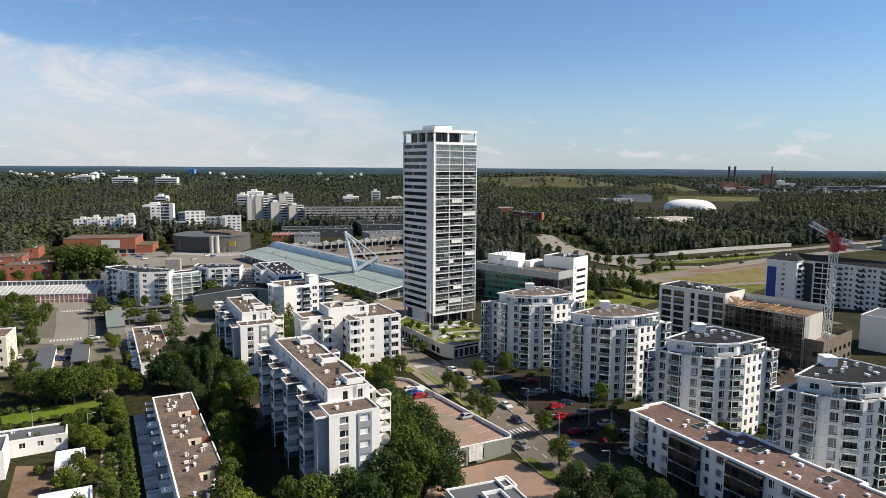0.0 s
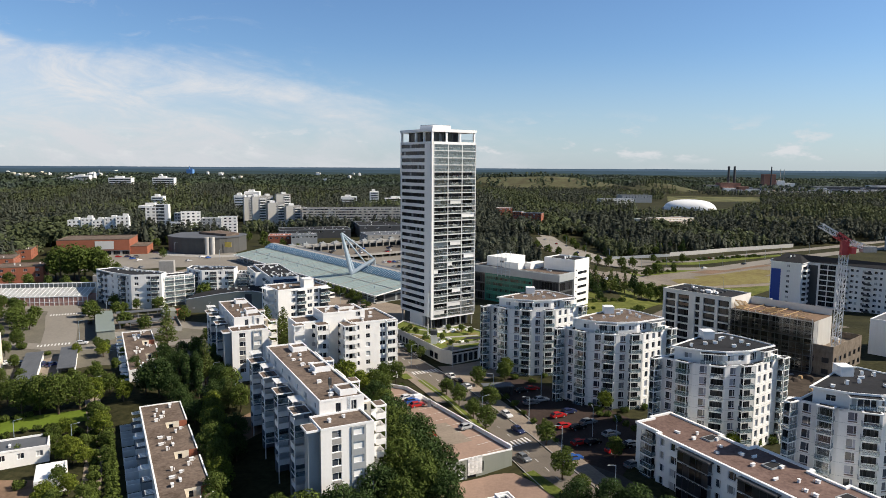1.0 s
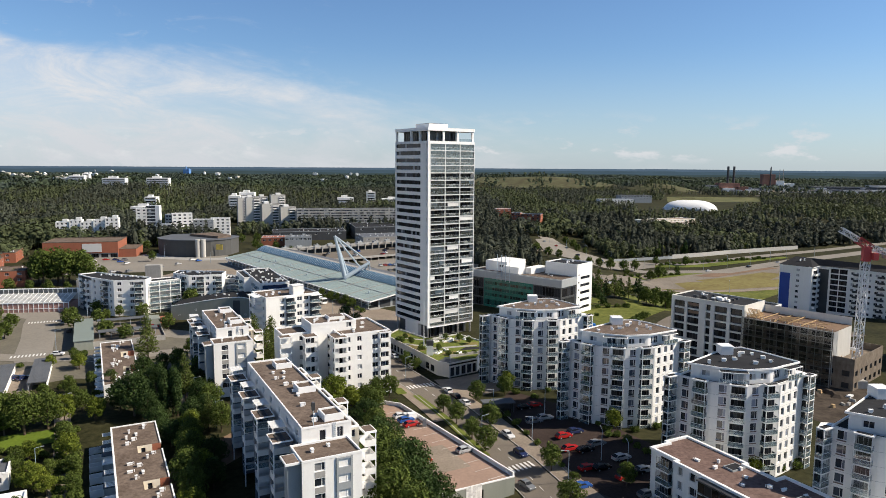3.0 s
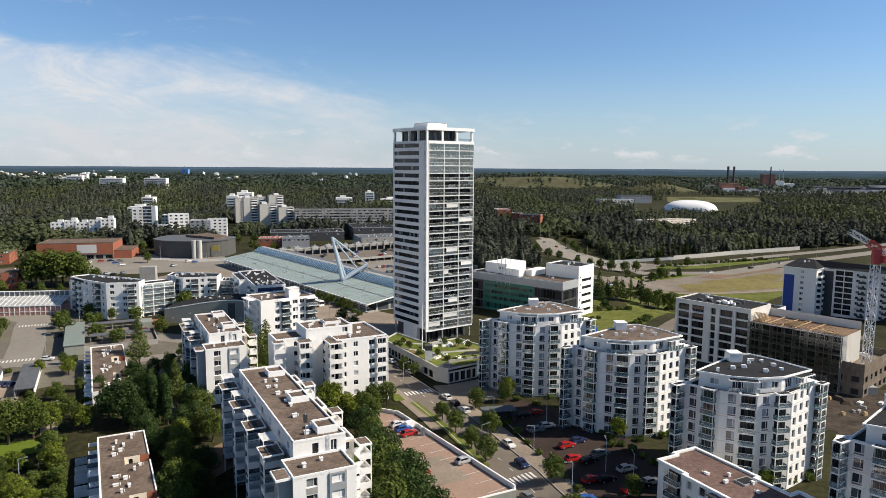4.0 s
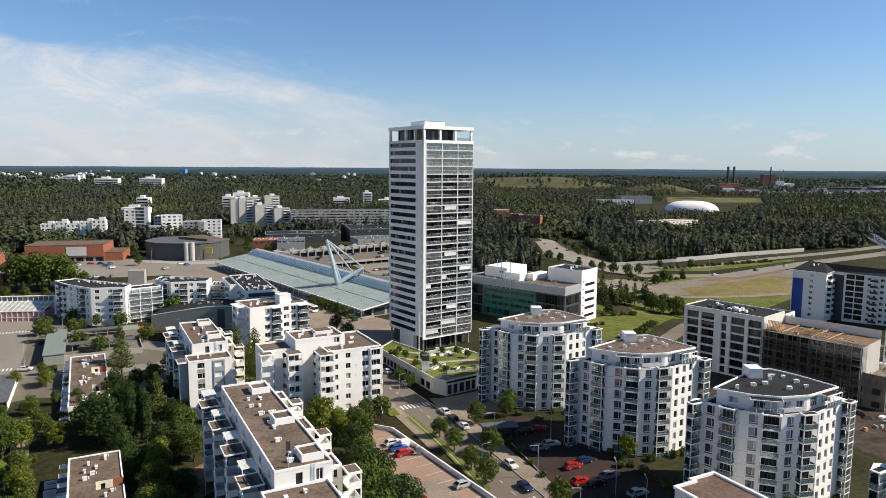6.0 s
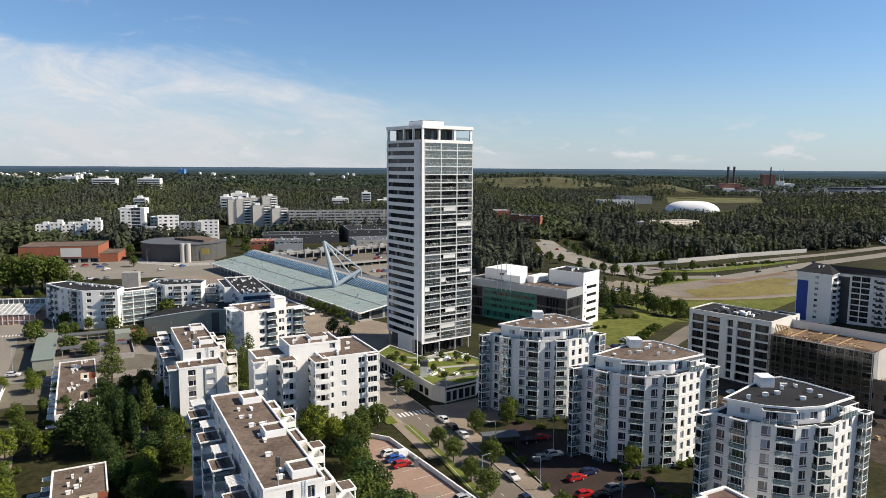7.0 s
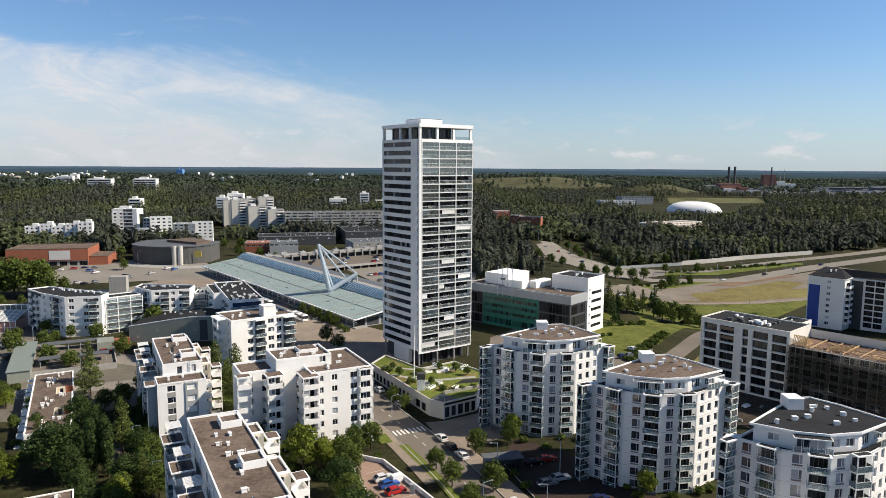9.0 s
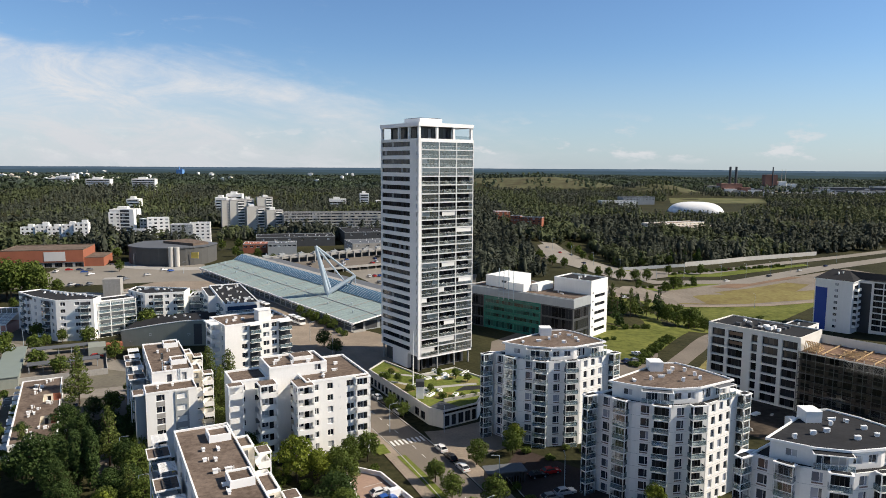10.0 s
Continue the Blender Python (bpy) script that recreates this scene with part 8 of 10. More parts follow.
def build_far_industry():
    """Power plant, warehouses and white buildings far off."""
    g = gz(820, 2000)
    old_brick = material("weathered_brick", (0.24, 0.125, 0.095), 0.85, var=0.25, fine=0.3, broad=0.03)
    ob = tagged(new("power_plant"), "distant brick power plant with two dark chimneys", "power plant")
    ob.matrix_basis = pose(825, 2000, g) @ Matrix.Diagonal((0.85, 0.85, 1.08, 1))
    for name, x0, y0, x1, y1, h, mt in (("boiler_house", -28, 0, 42, 40, 22, old_brick), ("annex", 30, -20, 62, 0, 13, old_brick), ("filter_house", -20, -14, 20, 0, 9, WHITE), ("turbine_hall", -70, 5, -30, 40, 16, CONCRETE)):
        mb = MB()
        mb.box(x0, y0, -2, x1, y1, h)
        part(name, mb, mt, ob)
    for x in (8, 28):
        mb = MB()
        mb.tube(x, 20, 20, 66, 4.2, 3.6, 14)
        part("chimney", mb, DARKWALL, ob)
    ob = tagged(new("power_plant"), "distant rust-brown power plant with a tall dark chimney", "power plant")
    ob.matrix_basis = pose(1062, 2250, g) @ Matrix.Diagonal((0.6, 0.6, 1.02, 1))
    for name, x0, y0, x1, y1, h, mt in (("boiler_house", -30, 0, 34, 40, 46, old_brick), ("hall", 40, 0, 84, 50, 26, WHITE), ("silo", 88, 0, 140, 50, 18, WHITE), ("store", -60, -30, 60, -10, 10, PANEL)):
        mb = MB()
        mb.box(x0, y0, -2, x1, y1, h)
        part(name, mb, mt, ob)
    mb = MB()
    mb.tube(5, -6, 0, 70, 4.0, 3.2, 14)
    part("chimney", mb, DARKWALL, ob)
    for i, x in enumerate((66, 86)):
        mb = MB()
        mb.tube(x, 20, 0, 62, 1.6, 1.2, 10)
        part("mast", mb, CONCRETE, ob)
    rnd = random.Random(77)
    sheds = [(1190, 2050, 150, 50, 12), (1300, 1980, 120, 46, 14), (1180, 1850, 170, 40, 9), (1400, 2100, 160, 60, 15)]
    for i in range(60):
        y = rnd.uniform(1740, 2100)
        sheds.append((y * rnd.uniform(0.42, 0.66), y, rnd.uniform(8, 34), rnd.uniform(6, 20), rnd.uniform(6, 11)))
    for i in range(12):
        y = rnd.uniform(1560, 1700)
        sheds.append((y * rnd.uniform(0.17, 0.30), y, rnd.uniform(8, 26), 12, rnd.uniform(4, 8)))
    for x, y, w, d, h in sheds:
        mb = MB()
        mb.box(-w / 2, 0, -3, w / 2, d, h)
        ob = part("warehouse", mb, rnd.choice((WHITE, CONCRETE, PANEL, WHITE, GREYROOF)))
        ob.matrix_basis = pose(x, y, gz(x, y), 0, 0, rnd.uniform(-14, 8))
        tagged(ob, "pale flat-roofed warehouse far off", "warehouse", "distant warehouses")
        mb = MB()
        mb.box(-w / 2 - 0.3, -0.3, h, w / 2 + 0.3, d + 0.3, h + 0.5)
        part("roof", mb, GREYROOF, ob)
        if w > 24:
            mb = MB()
            mb.box(-w / 2 + 2, -0.2, h - 3.4, w / 2 - 2, -0.05, h - 2.0)
            part("window_band", mb, DARKPANE, ob)
    mb = MB()
    for i in range(150):
        y = rnd.choice((1800, 1828, 1850, 1885)) + rnd.uniform(-5, 5)
        x, w = y * rnd.uniform(0.43, 0.66), rnd.uniform(3, 13)
        mb.box(x, y, gz(x, y) - 1, x + w, y + 3, gz(x, y) + rnd.uniform(2.5, 4.5))
    tagged(part("parked_trailers", mb, WHITE), "rows of white lorry trailers parked by the warehouses", "trailers", kind="stuff")
    for x, y, w, h in ((-590, 1275, 40, 20.5), (-515, 1285, 39, 20.5), (-1000, 1930, 40, 19), (-1030, 1935, 30, 13), (-985, 1950, 18, 24), (-297, 1020, 16, 22), (-283, 1035, 22, 26), (-410, 1000, 16, 20), (-150, 1120, 26, 15), (-110, 1130, 14, 24), (-75, 1160, 40, 12), (-360, 860, 30, 17)):
        mb = MB()
        mb.box(-w / 2, 0, -4, w / 2, 18, h)
        ob = part("distant_building", mb, WHITE)
        ob.matrix_basis = pose(x, y, gz(x, y), 0, 0, 8)
        tagged(ob, "white distant building among trees", "building", "distant white buildings")
        for k in range(int(h / 4)):
            mb = MB()
            mb.box(-w / 2 + 1.5, -0.25, 0, w / 2 - 1.5, -0.05, 1.5)
            part("window_band", mb, DARKPANE, ob, m=pose(0, 0, 1.6 + k * 3.8))
        mb = MB()
        mb.box(-w / 4, 4, h, w / 8, 12, h + 3)
        part("roof_house", mb, WHITE, ob)
    for i in range(46):
        y = rnd.uniform(2500, 3900)
        x = y * (rnd.uniform(-0.66, -0.44) if rnd.random() < 0.72 else rnd.uniform(-0.44, -0.10))
        w, h = rnd.uniform(6, 24), rnd.uniform(10, 18) + (y - 2500) * 0.010
        mb = MB()
        mb.box(-w / 2, 0, -4, w / 2, 14, h)
        mb.box(-w / 6, 2, h, w / 6, 10, h + 2.5)
        ob = part("distant_building", mb, WHITE if rnd.random() < 0.7 else CREAM)
        ob.matrix_basis = pose(x, y, gz(x, y) - 3, 0, 0, rnd.uniform(-20, 20))
        tagged(ob, "white distant building among trees", "building", "distant white buildings")
    mb = MB()
    mb.box(-16, 0, -2, 16, 30, 34)
    mb.box(-4, 10, 34, -1.5, 14, 50)
    mb.box(4, 10, 34, 14, 14, 39)
    ob = part("shipyard_hall", mb, material("pale_blue_steelwork", (0.12, 0.27, 0.55), 0.6, var=0.1))
    ob.matrix_basis = pose(-1310, 3600, gz(-1310, 3600))
    tagged(ob, "blue shipyard hall with a crane on the horizon", "hall")


build_far_industry()
# ---- trees ----


def leaf_mesh(name, mat, clumps, n, size, seed):
    """A crown of n small bent leaf sprays spread over the shells of clumps (x, y, z, rx, rz)."""
    rs = np.random.RandomState(seed)
    c = np.array(clumps, float)
    wgt = (c[:, 3] ** 2) * c[:, 4] ** 0.5
    pick = rs.choice(len(c), n, p=wgt / wgt.sum())
    d = rs.normal(size=(n, 3))
    d /= np.linalg.norm(d, axis=1)[:, None]
    r = rs.uniform(0.55, 1.0, n) ** 0.5
    p = c[pick, :3] + d * r[:, None] * np.stack([c[pick, 3], c[pick, 3], c[pick, 4]], 1)
    nrm = d + rs.normal(size=(n, 3)) * 0.42 + np.array([0, 0, 0.2])
    nrm /= np.linalg.norm(nrm, axis=1)[:, None]
    a = np.cross(nrm, rs.normal(size=(n, 3)))
    a /= np.linalg.norm(a, axis=1)[:, None]
    b = np.cross(nrm, a)
    s = (size * rs.uniform(0.6, 1.35, n))[:, None]
    v = np.stack([p - a * s, p - b * s * 0.55 + nrm * s * 0.18, p + a * s, p + b * s * 0.55 + nrm * s * 0.18], 1).reshape(-1, 3)
    f = np.arange(4 * n).reshape(-1, 4)
    me = bpy.data.meshes.new(name)
    me.from_pydata(v.tolist(), [], f.tolist())
    me.materials.append(mat)
    return me


def trunk_mesh(h, r, seed, limbs=5, reach=1.6):
    rnd = random.Random(seed)
    mb = MB()
    mb.tube(0, 0, -0.3, h * 0.45, r, r * 0.75, 8)
    mb.tube(0.03, 0.02, h * 0.43, h * 0.85, r * 0.74, r * 0.2, 8)
    for i in range(limbs):
        a = rnd.uniform(0, math.tau)
        z = h * rnd.uniform(0.3, 0.6)
        mb.beam((0, 0, z), (reach * math.cos(a), reach * math.sin(a), z + h * 0.22), r * 0.5)
    return mb.mesh("trunk", BARK)


def clumps_round(h, r, seed, n=15):
    rnd = random.Random(seed)
    out = [(0, 0, h * 0.62, r * 0.62, h * 0.28)]
    for i in range(n):
        a = i * 2.4 + rnd.uniform(-0.5, 0.5)
        f = (i + 0.5) / n
        rad = r * 0.72 * math.sin(math.pi * (0.18 + 0.75 * f)) * rnd.uniform(0.75, 1.1)
        out.append((rad * math.cos(a), rad * math.sin(a), h * (0.27 + 0.62 * f), r * rnd.uniform(0.26, 0.46), h * rnd.uniform(0.08, 0.15)))
    return out


def clumps_column(h, r, seed, n=12):
    rnd = random.Random(seed)
    return [(rnd.uniform(-0.3, 0.3) * r, rnd.uniform(-0.3, 0.3) * r, h * (0.1 + 0.85 * (i + 0.5) / n), r * (0.55 + 0.5 * math.sin(math.pi * (i + 1) / (n + 1))), h * 0.09) for i in range(n)]


def clumps_birch(h, r, seed, n=30):
    """A slender crown, widest low down, that tapers to a loose tip."""
    rnd = random.Random(seed)
    out = []
    for i in range(n):
        f = (i + 0.5) / n
        rad = r * (1 - f) ** 0.75 * rnd.uniform(0.3, 0.85)
        a = i * 2.4 + rnd.uniform(-0.6, 0.6)
        out.append((rad * math.cos(a), rad * math.sin(a), h * (0.14 + 0.82 * f), r * (0.16 + 0.28 * (1 - f)), h * rnd.uniform(0.04, 0.075)))
    return out


def clumps_spruce(h, r, seed, n=13):
    rnd = random.Random(seed)
    out = []
    for i in range(n):
        f = (i + 0.3) / n
        rad = r * (1 - f) * 0.62
        for k in range(3 if f < 0.6 else 1):
            a = rnd.uniform(0, math.tau)
            out.append((rad * math.cos(a), rad * math.sin(a), h * (0.12 + 0.86 * f), r * (1 - f) * 0.6 + 0.15, h * 0.05))
    return out


PROTO = {}


def tree_proto(kind, k, far=False):
    """Trunk, crown and height of one of two trees of a kind; far ones have fewer, larger leaf sprays."""
    key = (kind, k, far)
    if key not in PROTO:
        few, wide = (0.4, 1.5) if far else (1.0, 1.0)
        s = 100 * k + len(kind)
        if kind == "oak":
            PROTO[key] = trunk_mesh(10, 0.28, s, 6, 2.2), leaf_mesh("crown", LEAF_DARK, clumps_round(10, 4.3, s, 26), int(3700 * few), 0.265 * wide, s), 10.0
        elif kind == "linden":
            PROTO[key] = trunk_mesh(10, 0.26, s, 6, 2.0), leaf_mesh("crown", LEAF, clumps_round(10, 3.9, s + 3, 26), int(3350 * few), 0.265 * wide, s), 10.0
        elif kind == "maple":
            PROTO[key] = trunk_mesh(8, 0.2, s, 5, 1.5), leaf_mesh("crown", LEAF, clumps_round(8, 3.1, s, 17), int(2100 * few), 0.27 * wide, s), 8.0
        elif kind == "bright":
            PROTO[key] = trunk_mesh(8, 0.2, s, 5, 1.6), leaf_mesh("crown", LEAF_LIGHT, clumps_round(8, 3.3, s, 19), int(2600 * few), 0.26 * wide, s), 8.0
        elif kind == "birch":
            PROTO[key] = trunk_mesh(13, 0.2, s, 6, 1.6), leaf_mesh("crown", LEAF_BIRCH, clumps_birch(13, 3.7, s), int(3000 * few), 0.23 * wide, s), 13.0
        elif kind == "poplar":
            PROTO[key] = trunk_mesh(13, 0.2, s, 3, 0.6), leaf_mesh("crown", LEAF_DARK, clumps_column(13, 1.25, s), int(1900 * few), 0.25 * wide, s), 13.0
        elif kind == "spruce":
            PROTO[key] = trunk_mesh(14, 0.22, s, 4, 1.0), leaf_mesh("crown", LEAF_DARK, clumps_spruce(14, 2.9, s), int(1300 * few), 0.40 * wide, s), 14.0
        elif kind == "bush":
            PROTO[key] = trunk_mesh(2.4, 0.08, s, 5, 0.7), leaf_mesh("crown", LEAF, [(random.Random(s + i).uniform(-1, 1), random.Random(s + i + 9).uniform(-0.7, 0.7), 0.7 + 0.25 * (i % 3), 0.75, 0.6) for i in range(8)], 420, 0.26, s), 2.2
    return PROTO[key]


TREE_WORDS = {"oak": "large dark green broadleaf tree with a dense crown", "maple": "mid-green street tree with a rounded crown", "bright": "light green broadleaf tree in full leaf",
              "birch": "slender tall birch with loose green crown", "linden": "mid-green broadleaf tree with a full uneven crown", "poplar": "dark green columnar poplar tree", "spruce": "dark green pointed spruce tree", "bush": "low dense green leafy shrub"}
tree_rnd = random.Random(8)


def tree(kind, x, y, h, spread=1.0, z=None):
    k = tree_rnd.randrange(2)
    trunk, crown, h0 = tree_proto(kind, k, y > 275)
    ob = tagged(new("shrub" if kind == "bush" else "tree"), TREE_WORDS[kind], "shrub" if kind == "bush" else "tree")
    s = h / h0
    ob.matrix_basis = pose(x, y, gz(x, y) if z is None else z, 0, 0, tree_rnd.uniform(0, 360)) @ Matrix.Diagonal((s * spread, s * spread, s, 1))
    if kind != "bush":
        part("trunk", trunk, None, ob)
    part("crown", crown, None, ob)


def trees(kind, rows):
    for x, y, h in rows:
        tree(kind, x, y, h * tree_rnd.uniform(0.92, 1.08), tree_rnd.uniform(0.9, 1.1))


# grove between the slab and the car deck
trees("linden", [(-17.5, 204, 9), (-15.0, 187, 11), (-10, 170, 13), (-9.5, 160, 13.5), (-8, 150, 13.5), (-12.5, 168, 13), (-3.5, 143.5, 12.5), (-7.5, 136, 12), (-25, 127, 12), (-31, 133, 9), (-20, 210, 7)])
trees("oak", [(-18, 195, 9.5), (-13, 178, 12), (-6.5, 163, 13), (-4.0, 154, 13.5), (-1.0, 148, 12.5), (-13, 139, 12), (-19, 131, 12), (-14, 128, 12), (1.5, 141, 9.5)])
# courtyard left of the slab
trees("linden", [(-63.5, 193, 7), (-60.5, 184, 9), (-57.5, 175, 9.5), (-54, 165, 10), (-51, 158, 9), (-46, 142, 10), (-43, 131, 10)])
trees("bright", [(-62, 188, 8), (-58.5, 179, 8), (-52.5, 168, 8), (-48, 150, 9), (-38, 126, 10), (-48, 124, 9)])
trees("oak", [(-83, 204, 12.5), (-88, 206.5, 9.5), (-78, 201, 9), (-73, 195, 7), (-65, 199, 8)])
trees("poplar", [(-74.5, 203.8, 13.5), (-72.8, 205.5, 13), (-71.2, 204.0, 13.5), (-75.8, 206, 12.5)])
trees("birch", [(-73.2, 215.5, 15.5), (-101.5, 257, 16.5), (-85, 268, 9), (-57, 246, 15), (-53, 239, 14.5), (-66.2, 264, 17), (-59.2, 261, 15)])
trees("linden", [(-63, 207, 9), (-56, 194, 8), (-68, 219, 7)])
trees("maple", [(-78, 240, 7), (-81, 252, 7.5), (-88, 262, 8)])
trees("maple", [(-87, 246, 8), (-84, 258, 8), (-68, 228, 8), (-70, 238, 7)])
# hedges along the car park
trees("bush", [(17.6 + 1.95 * i, 211 - 6.2 * i, 1.5 + 0.3 * (i % 3)) for i in range(8)])
trees("bush", [(40 + 1.6 * i, 205 - 3.6 * i, 1.6 + 0.4 * (i % 2)) for i in range(9)])
# park and lanes on the left
trees("linden", [(-116, 191.5, 11), (-111, 191.5, 11.5), (-106, 191.8, 11.5), (-102, 195.5, 10.5), (-124, 198, 8.5), (-130, 192, 8.5), (-136, 196, 8), (-143, 193, 9), (-149, 205, 8)])
trees("bright", [(-99.5, 199, 9), (-113, 196, 9), (-92, 200.5, 7), (-88, 179, 7), (-87.5, 164, 7.5), (-91, 168, 6)])
trees("maple", [(-99, 207, 6.5), (-110.5, 222, 6), (-121, 248, 6), (-79, 163.5, 5), (-92, 186, 6), (-83, 171.5, 5.5), (-73, 131, 6.5), (-98, 176, 4.5), (-84, 152, 6.5), (-80, 142, 6), (-104, 212, 6), (-108, 230, 5)])
trees("bush", [(-118, 187, 2.2), (-115, 188, 2.2), (-121, 185.5, 2.4), (-124, 184, 2.4), (-112, 177.5, 2), (-109, 180.5, 2), (-106, 181.8, 2), (-103, 182.4, 2.2), (-99, 181, 2.2), (-95, 179.5, 2.4), (-115, 175.5, 2.2), (-118, 174, 2.2),
               (-100, 167, 2.6), (-96, 171, 2.4), (-90, 158, 2.4), (-86, 148, 2.2), (-93, 152, 2.4), (-94, 194, 1.8), (-96, 212, 2), (-101, 220, 2.2), (-112, 214, 2.4), (-115, 226, 2)])
# shrubs and trees among the yards and carports
trees("linden", [(-171, 266, 8), (-160, 246, 8), (-182, 295, 8), (-158, 258, 7), (-146, 225, 7.5), (-200, 306, 8), (-192, 276, 8)])
trees("maple", [(-155, 246, 6), (-143, 232, 5), (-206, 325, 7), (-132, 217, 5), (-136, 213, 6), (-186, 262, 7), (-170, 250, 7), (-165, 232, 7), (-152, 222, 6), (-128, 258, 4.5), (-112, 244, 5), (-116, 218, 5)])
trees("bush", [(-113, 190 + 4.2 * i, 2 + 0.4 * (i % 3)) for i in range(4)] + [(-88.5 - 1.9 * i, 176 + 3.9 * i, 1.8 + 0.4 * (i % 3)) for i in range(6)] + [(-84.5 + 1.8 * i, 168 - 3.7 * i, 1.8 + 0.4 * (i % 2)) for i in range(9)])
trees("bright", [(-96.5, 178, 5.5), (-90.3, 165, 6), (-80.5, 149, 5.5), (-84, 163, 5), (-82, 143, 6)])
trees("maple", [(-97.5, 172, 5), (-75.5, 146, 5), (-87, 179, 5), (-94, 188, 6), (-101, 165, 4.5), (-70, 138, 6), (-88, 171, 4.5)])
# garden hedges of the terraced houses and the shaded courtyard
trees("bush", [(-86.0 + 0.51 * k, 178.5 - 1.0 * k, 2.6 + 0.5 * (k % 3)) for k in range(0, 44, 3)] + [(-88.5 + 0.51 * k, 176.0 - 1.0 * k, 2.2 + 0.4 * (k % 4)) for k in range(0, 42, 4)])
trees("oak", [(-101, 228, 5.5), (-92, 228, 6), (-88, 220, 6.5), (-84, 214, 7), (-90, 212, 5.5), (-80, 232, 7), (-62, 200, 7.5), (-70, 190, 6)])
trees("birch", [(-60, 196, 10), (-97, 222, 8)])
trees("oak", [(-94, 236, 8), (-86, 228, 8.5), (-68, 212, 8), (-72, 222, 7.5), (-66, 186, 7.5), (-52, 176, 8), (-49, 166, 8), (-92, 246, 6)])
trees("bush", [(72 + 3.0 * k, 296 + 4.6 * k, 2.4 + 0.5 * (k % 3)) for k in range(9)] + [(70.5 + 3.0 * k, 298 + 4.6 * k, 2.0 + 0.5 * (k % 2)) for k in range(9)] + [(64 + 3.2 * k, 331 + 0.8 * k, 2.0) for k in range(4)])
# side street
trees("maple", [(-156, 331, 7), (-151, 337, 7), (-143, 325, 6.5), (-146, 319, 6), (-132, 289, 8), (-121, 283, 7), (-150, 300, 8), (-145, 310, 7), (-170, 286, 8),
                (-176, 300, 8), (-168, 276, 8), (-112, 302, 7), (-118, 329, 6), (-131, 322, 8), (-126, 345, 8), (-116, 340, 11), (-107, 343, 8)])
trees("bush", [(-125, 254, 2), (-141, 248, 2), (-146, 245, 2), (-127, 262, 3), (-155, 256, 3)])
trees("maple", [(-196, 318, 8), (-190, 312, 8), (-186, 304, 8.5), (-182, 296, 8), (-178, 288, 8), (-192, 300, 7), (-200, 306, 8), (-186, 284, 8), (-160, 318, 7), (-158, 310, 7.5), (-206, 322, 7), (-210, 300, 8), (-196, 286, 8), (-182, 272, 8), (-176, 262, 8)])
trees("bright", [(-150, 208, 8.5), (-120, 246, 6), (-130, 247, 5)])
trees("oak", [(-80, 222, 7), (-76, 230, 6.5)])
# dark trees below the long brown-roofed block
trees("oak", [(27.5, 137.5, 8), (33.4, 134.5, 8.5), (38.0, 132.0, 8.5), (30, 129, 8), (42.5, 128, 8), (36, 125.5, 8), (24.5, 129, 7)])
# around the white block
trees("bright", [(-37.5, 211.5, 7.5), (-28.5, 207.5, 10.5), (-24, 208.5, 8), (-34, 206, 5)])
trees("maple", [(-17.5, 213.5, 8.5), (-14, 218.0, 8), (-20.5, 211.0, 7), (-42, 219, 7), (-46, 226, 8)])
trees("bush", [(-31, 207, 2.4), (-26, 205, 2.4), (-21, 206, 2.4), (-12, 213, 2.2), (-40, 207, 3), (-44, 213, 3), (-33, 202, 3)])
# street trees and shrubs on the right
trees("maple", [(14.3, 197.2, 7.2), (12.2, 183.5, 7.4), (5.5, 199.6, 6.8), (26.6, 172.0, 7.6), (27.5, 154.0, 7.4), (11.6, 216.2, 7), (2.0, 207.6, 6), (9.2, 190.0, 6.4), (-10.4, 250.8, 6), (-7.0, 246.5, 5.4),
                (41.5, 163.0, 5.5), (30.2, 146, 5.5), (20.6, 222, 6)])
trees("bright", [(21.5, 226.5, 6.8), (46.5, 195.2, 6), (66, 167.5, 6.5), (70, 166, 5.5), (86, 136.5, 6), (81, 140.5, 5)])
trees("bush", [(24, 223, 2.4), (38.5, 224.5, 2.2), (41, 226, 2.4), (34, 225, 2), (58, 195.5, 2.4), (61, 197, 2.2), (52, 193.5, 2), (74, 168, 2.6), (78, 170.5, 2.6), (82, 173, 3), (63, 172, 2.2), (90, 142, 2.6), (44, 190, 2),
               (29, 219, 2), (84, 176, 3), (104, 146, 3)])
# roof garden
for gx, gy, gh in ((-12, 271, 2.6), (-9.5, 264, 3.2), (-3.5, 266, 2.4), (3, 270, 3), (8, 268, 3.6), (11.5, 265, 3), (0.5, 255, 3), (4, 250.5, 2), (-5.5, 256.5, 2.2), (12.8, 252.5, 1.6), (9.5, 250.8, 1.6), (6.5, 249.2, 1.6), (-13.8, 268.5, 2.4)):
    tree("bush" if gh < 2.5 else "maple", gx, gy, gh, 1.1, 4.4)
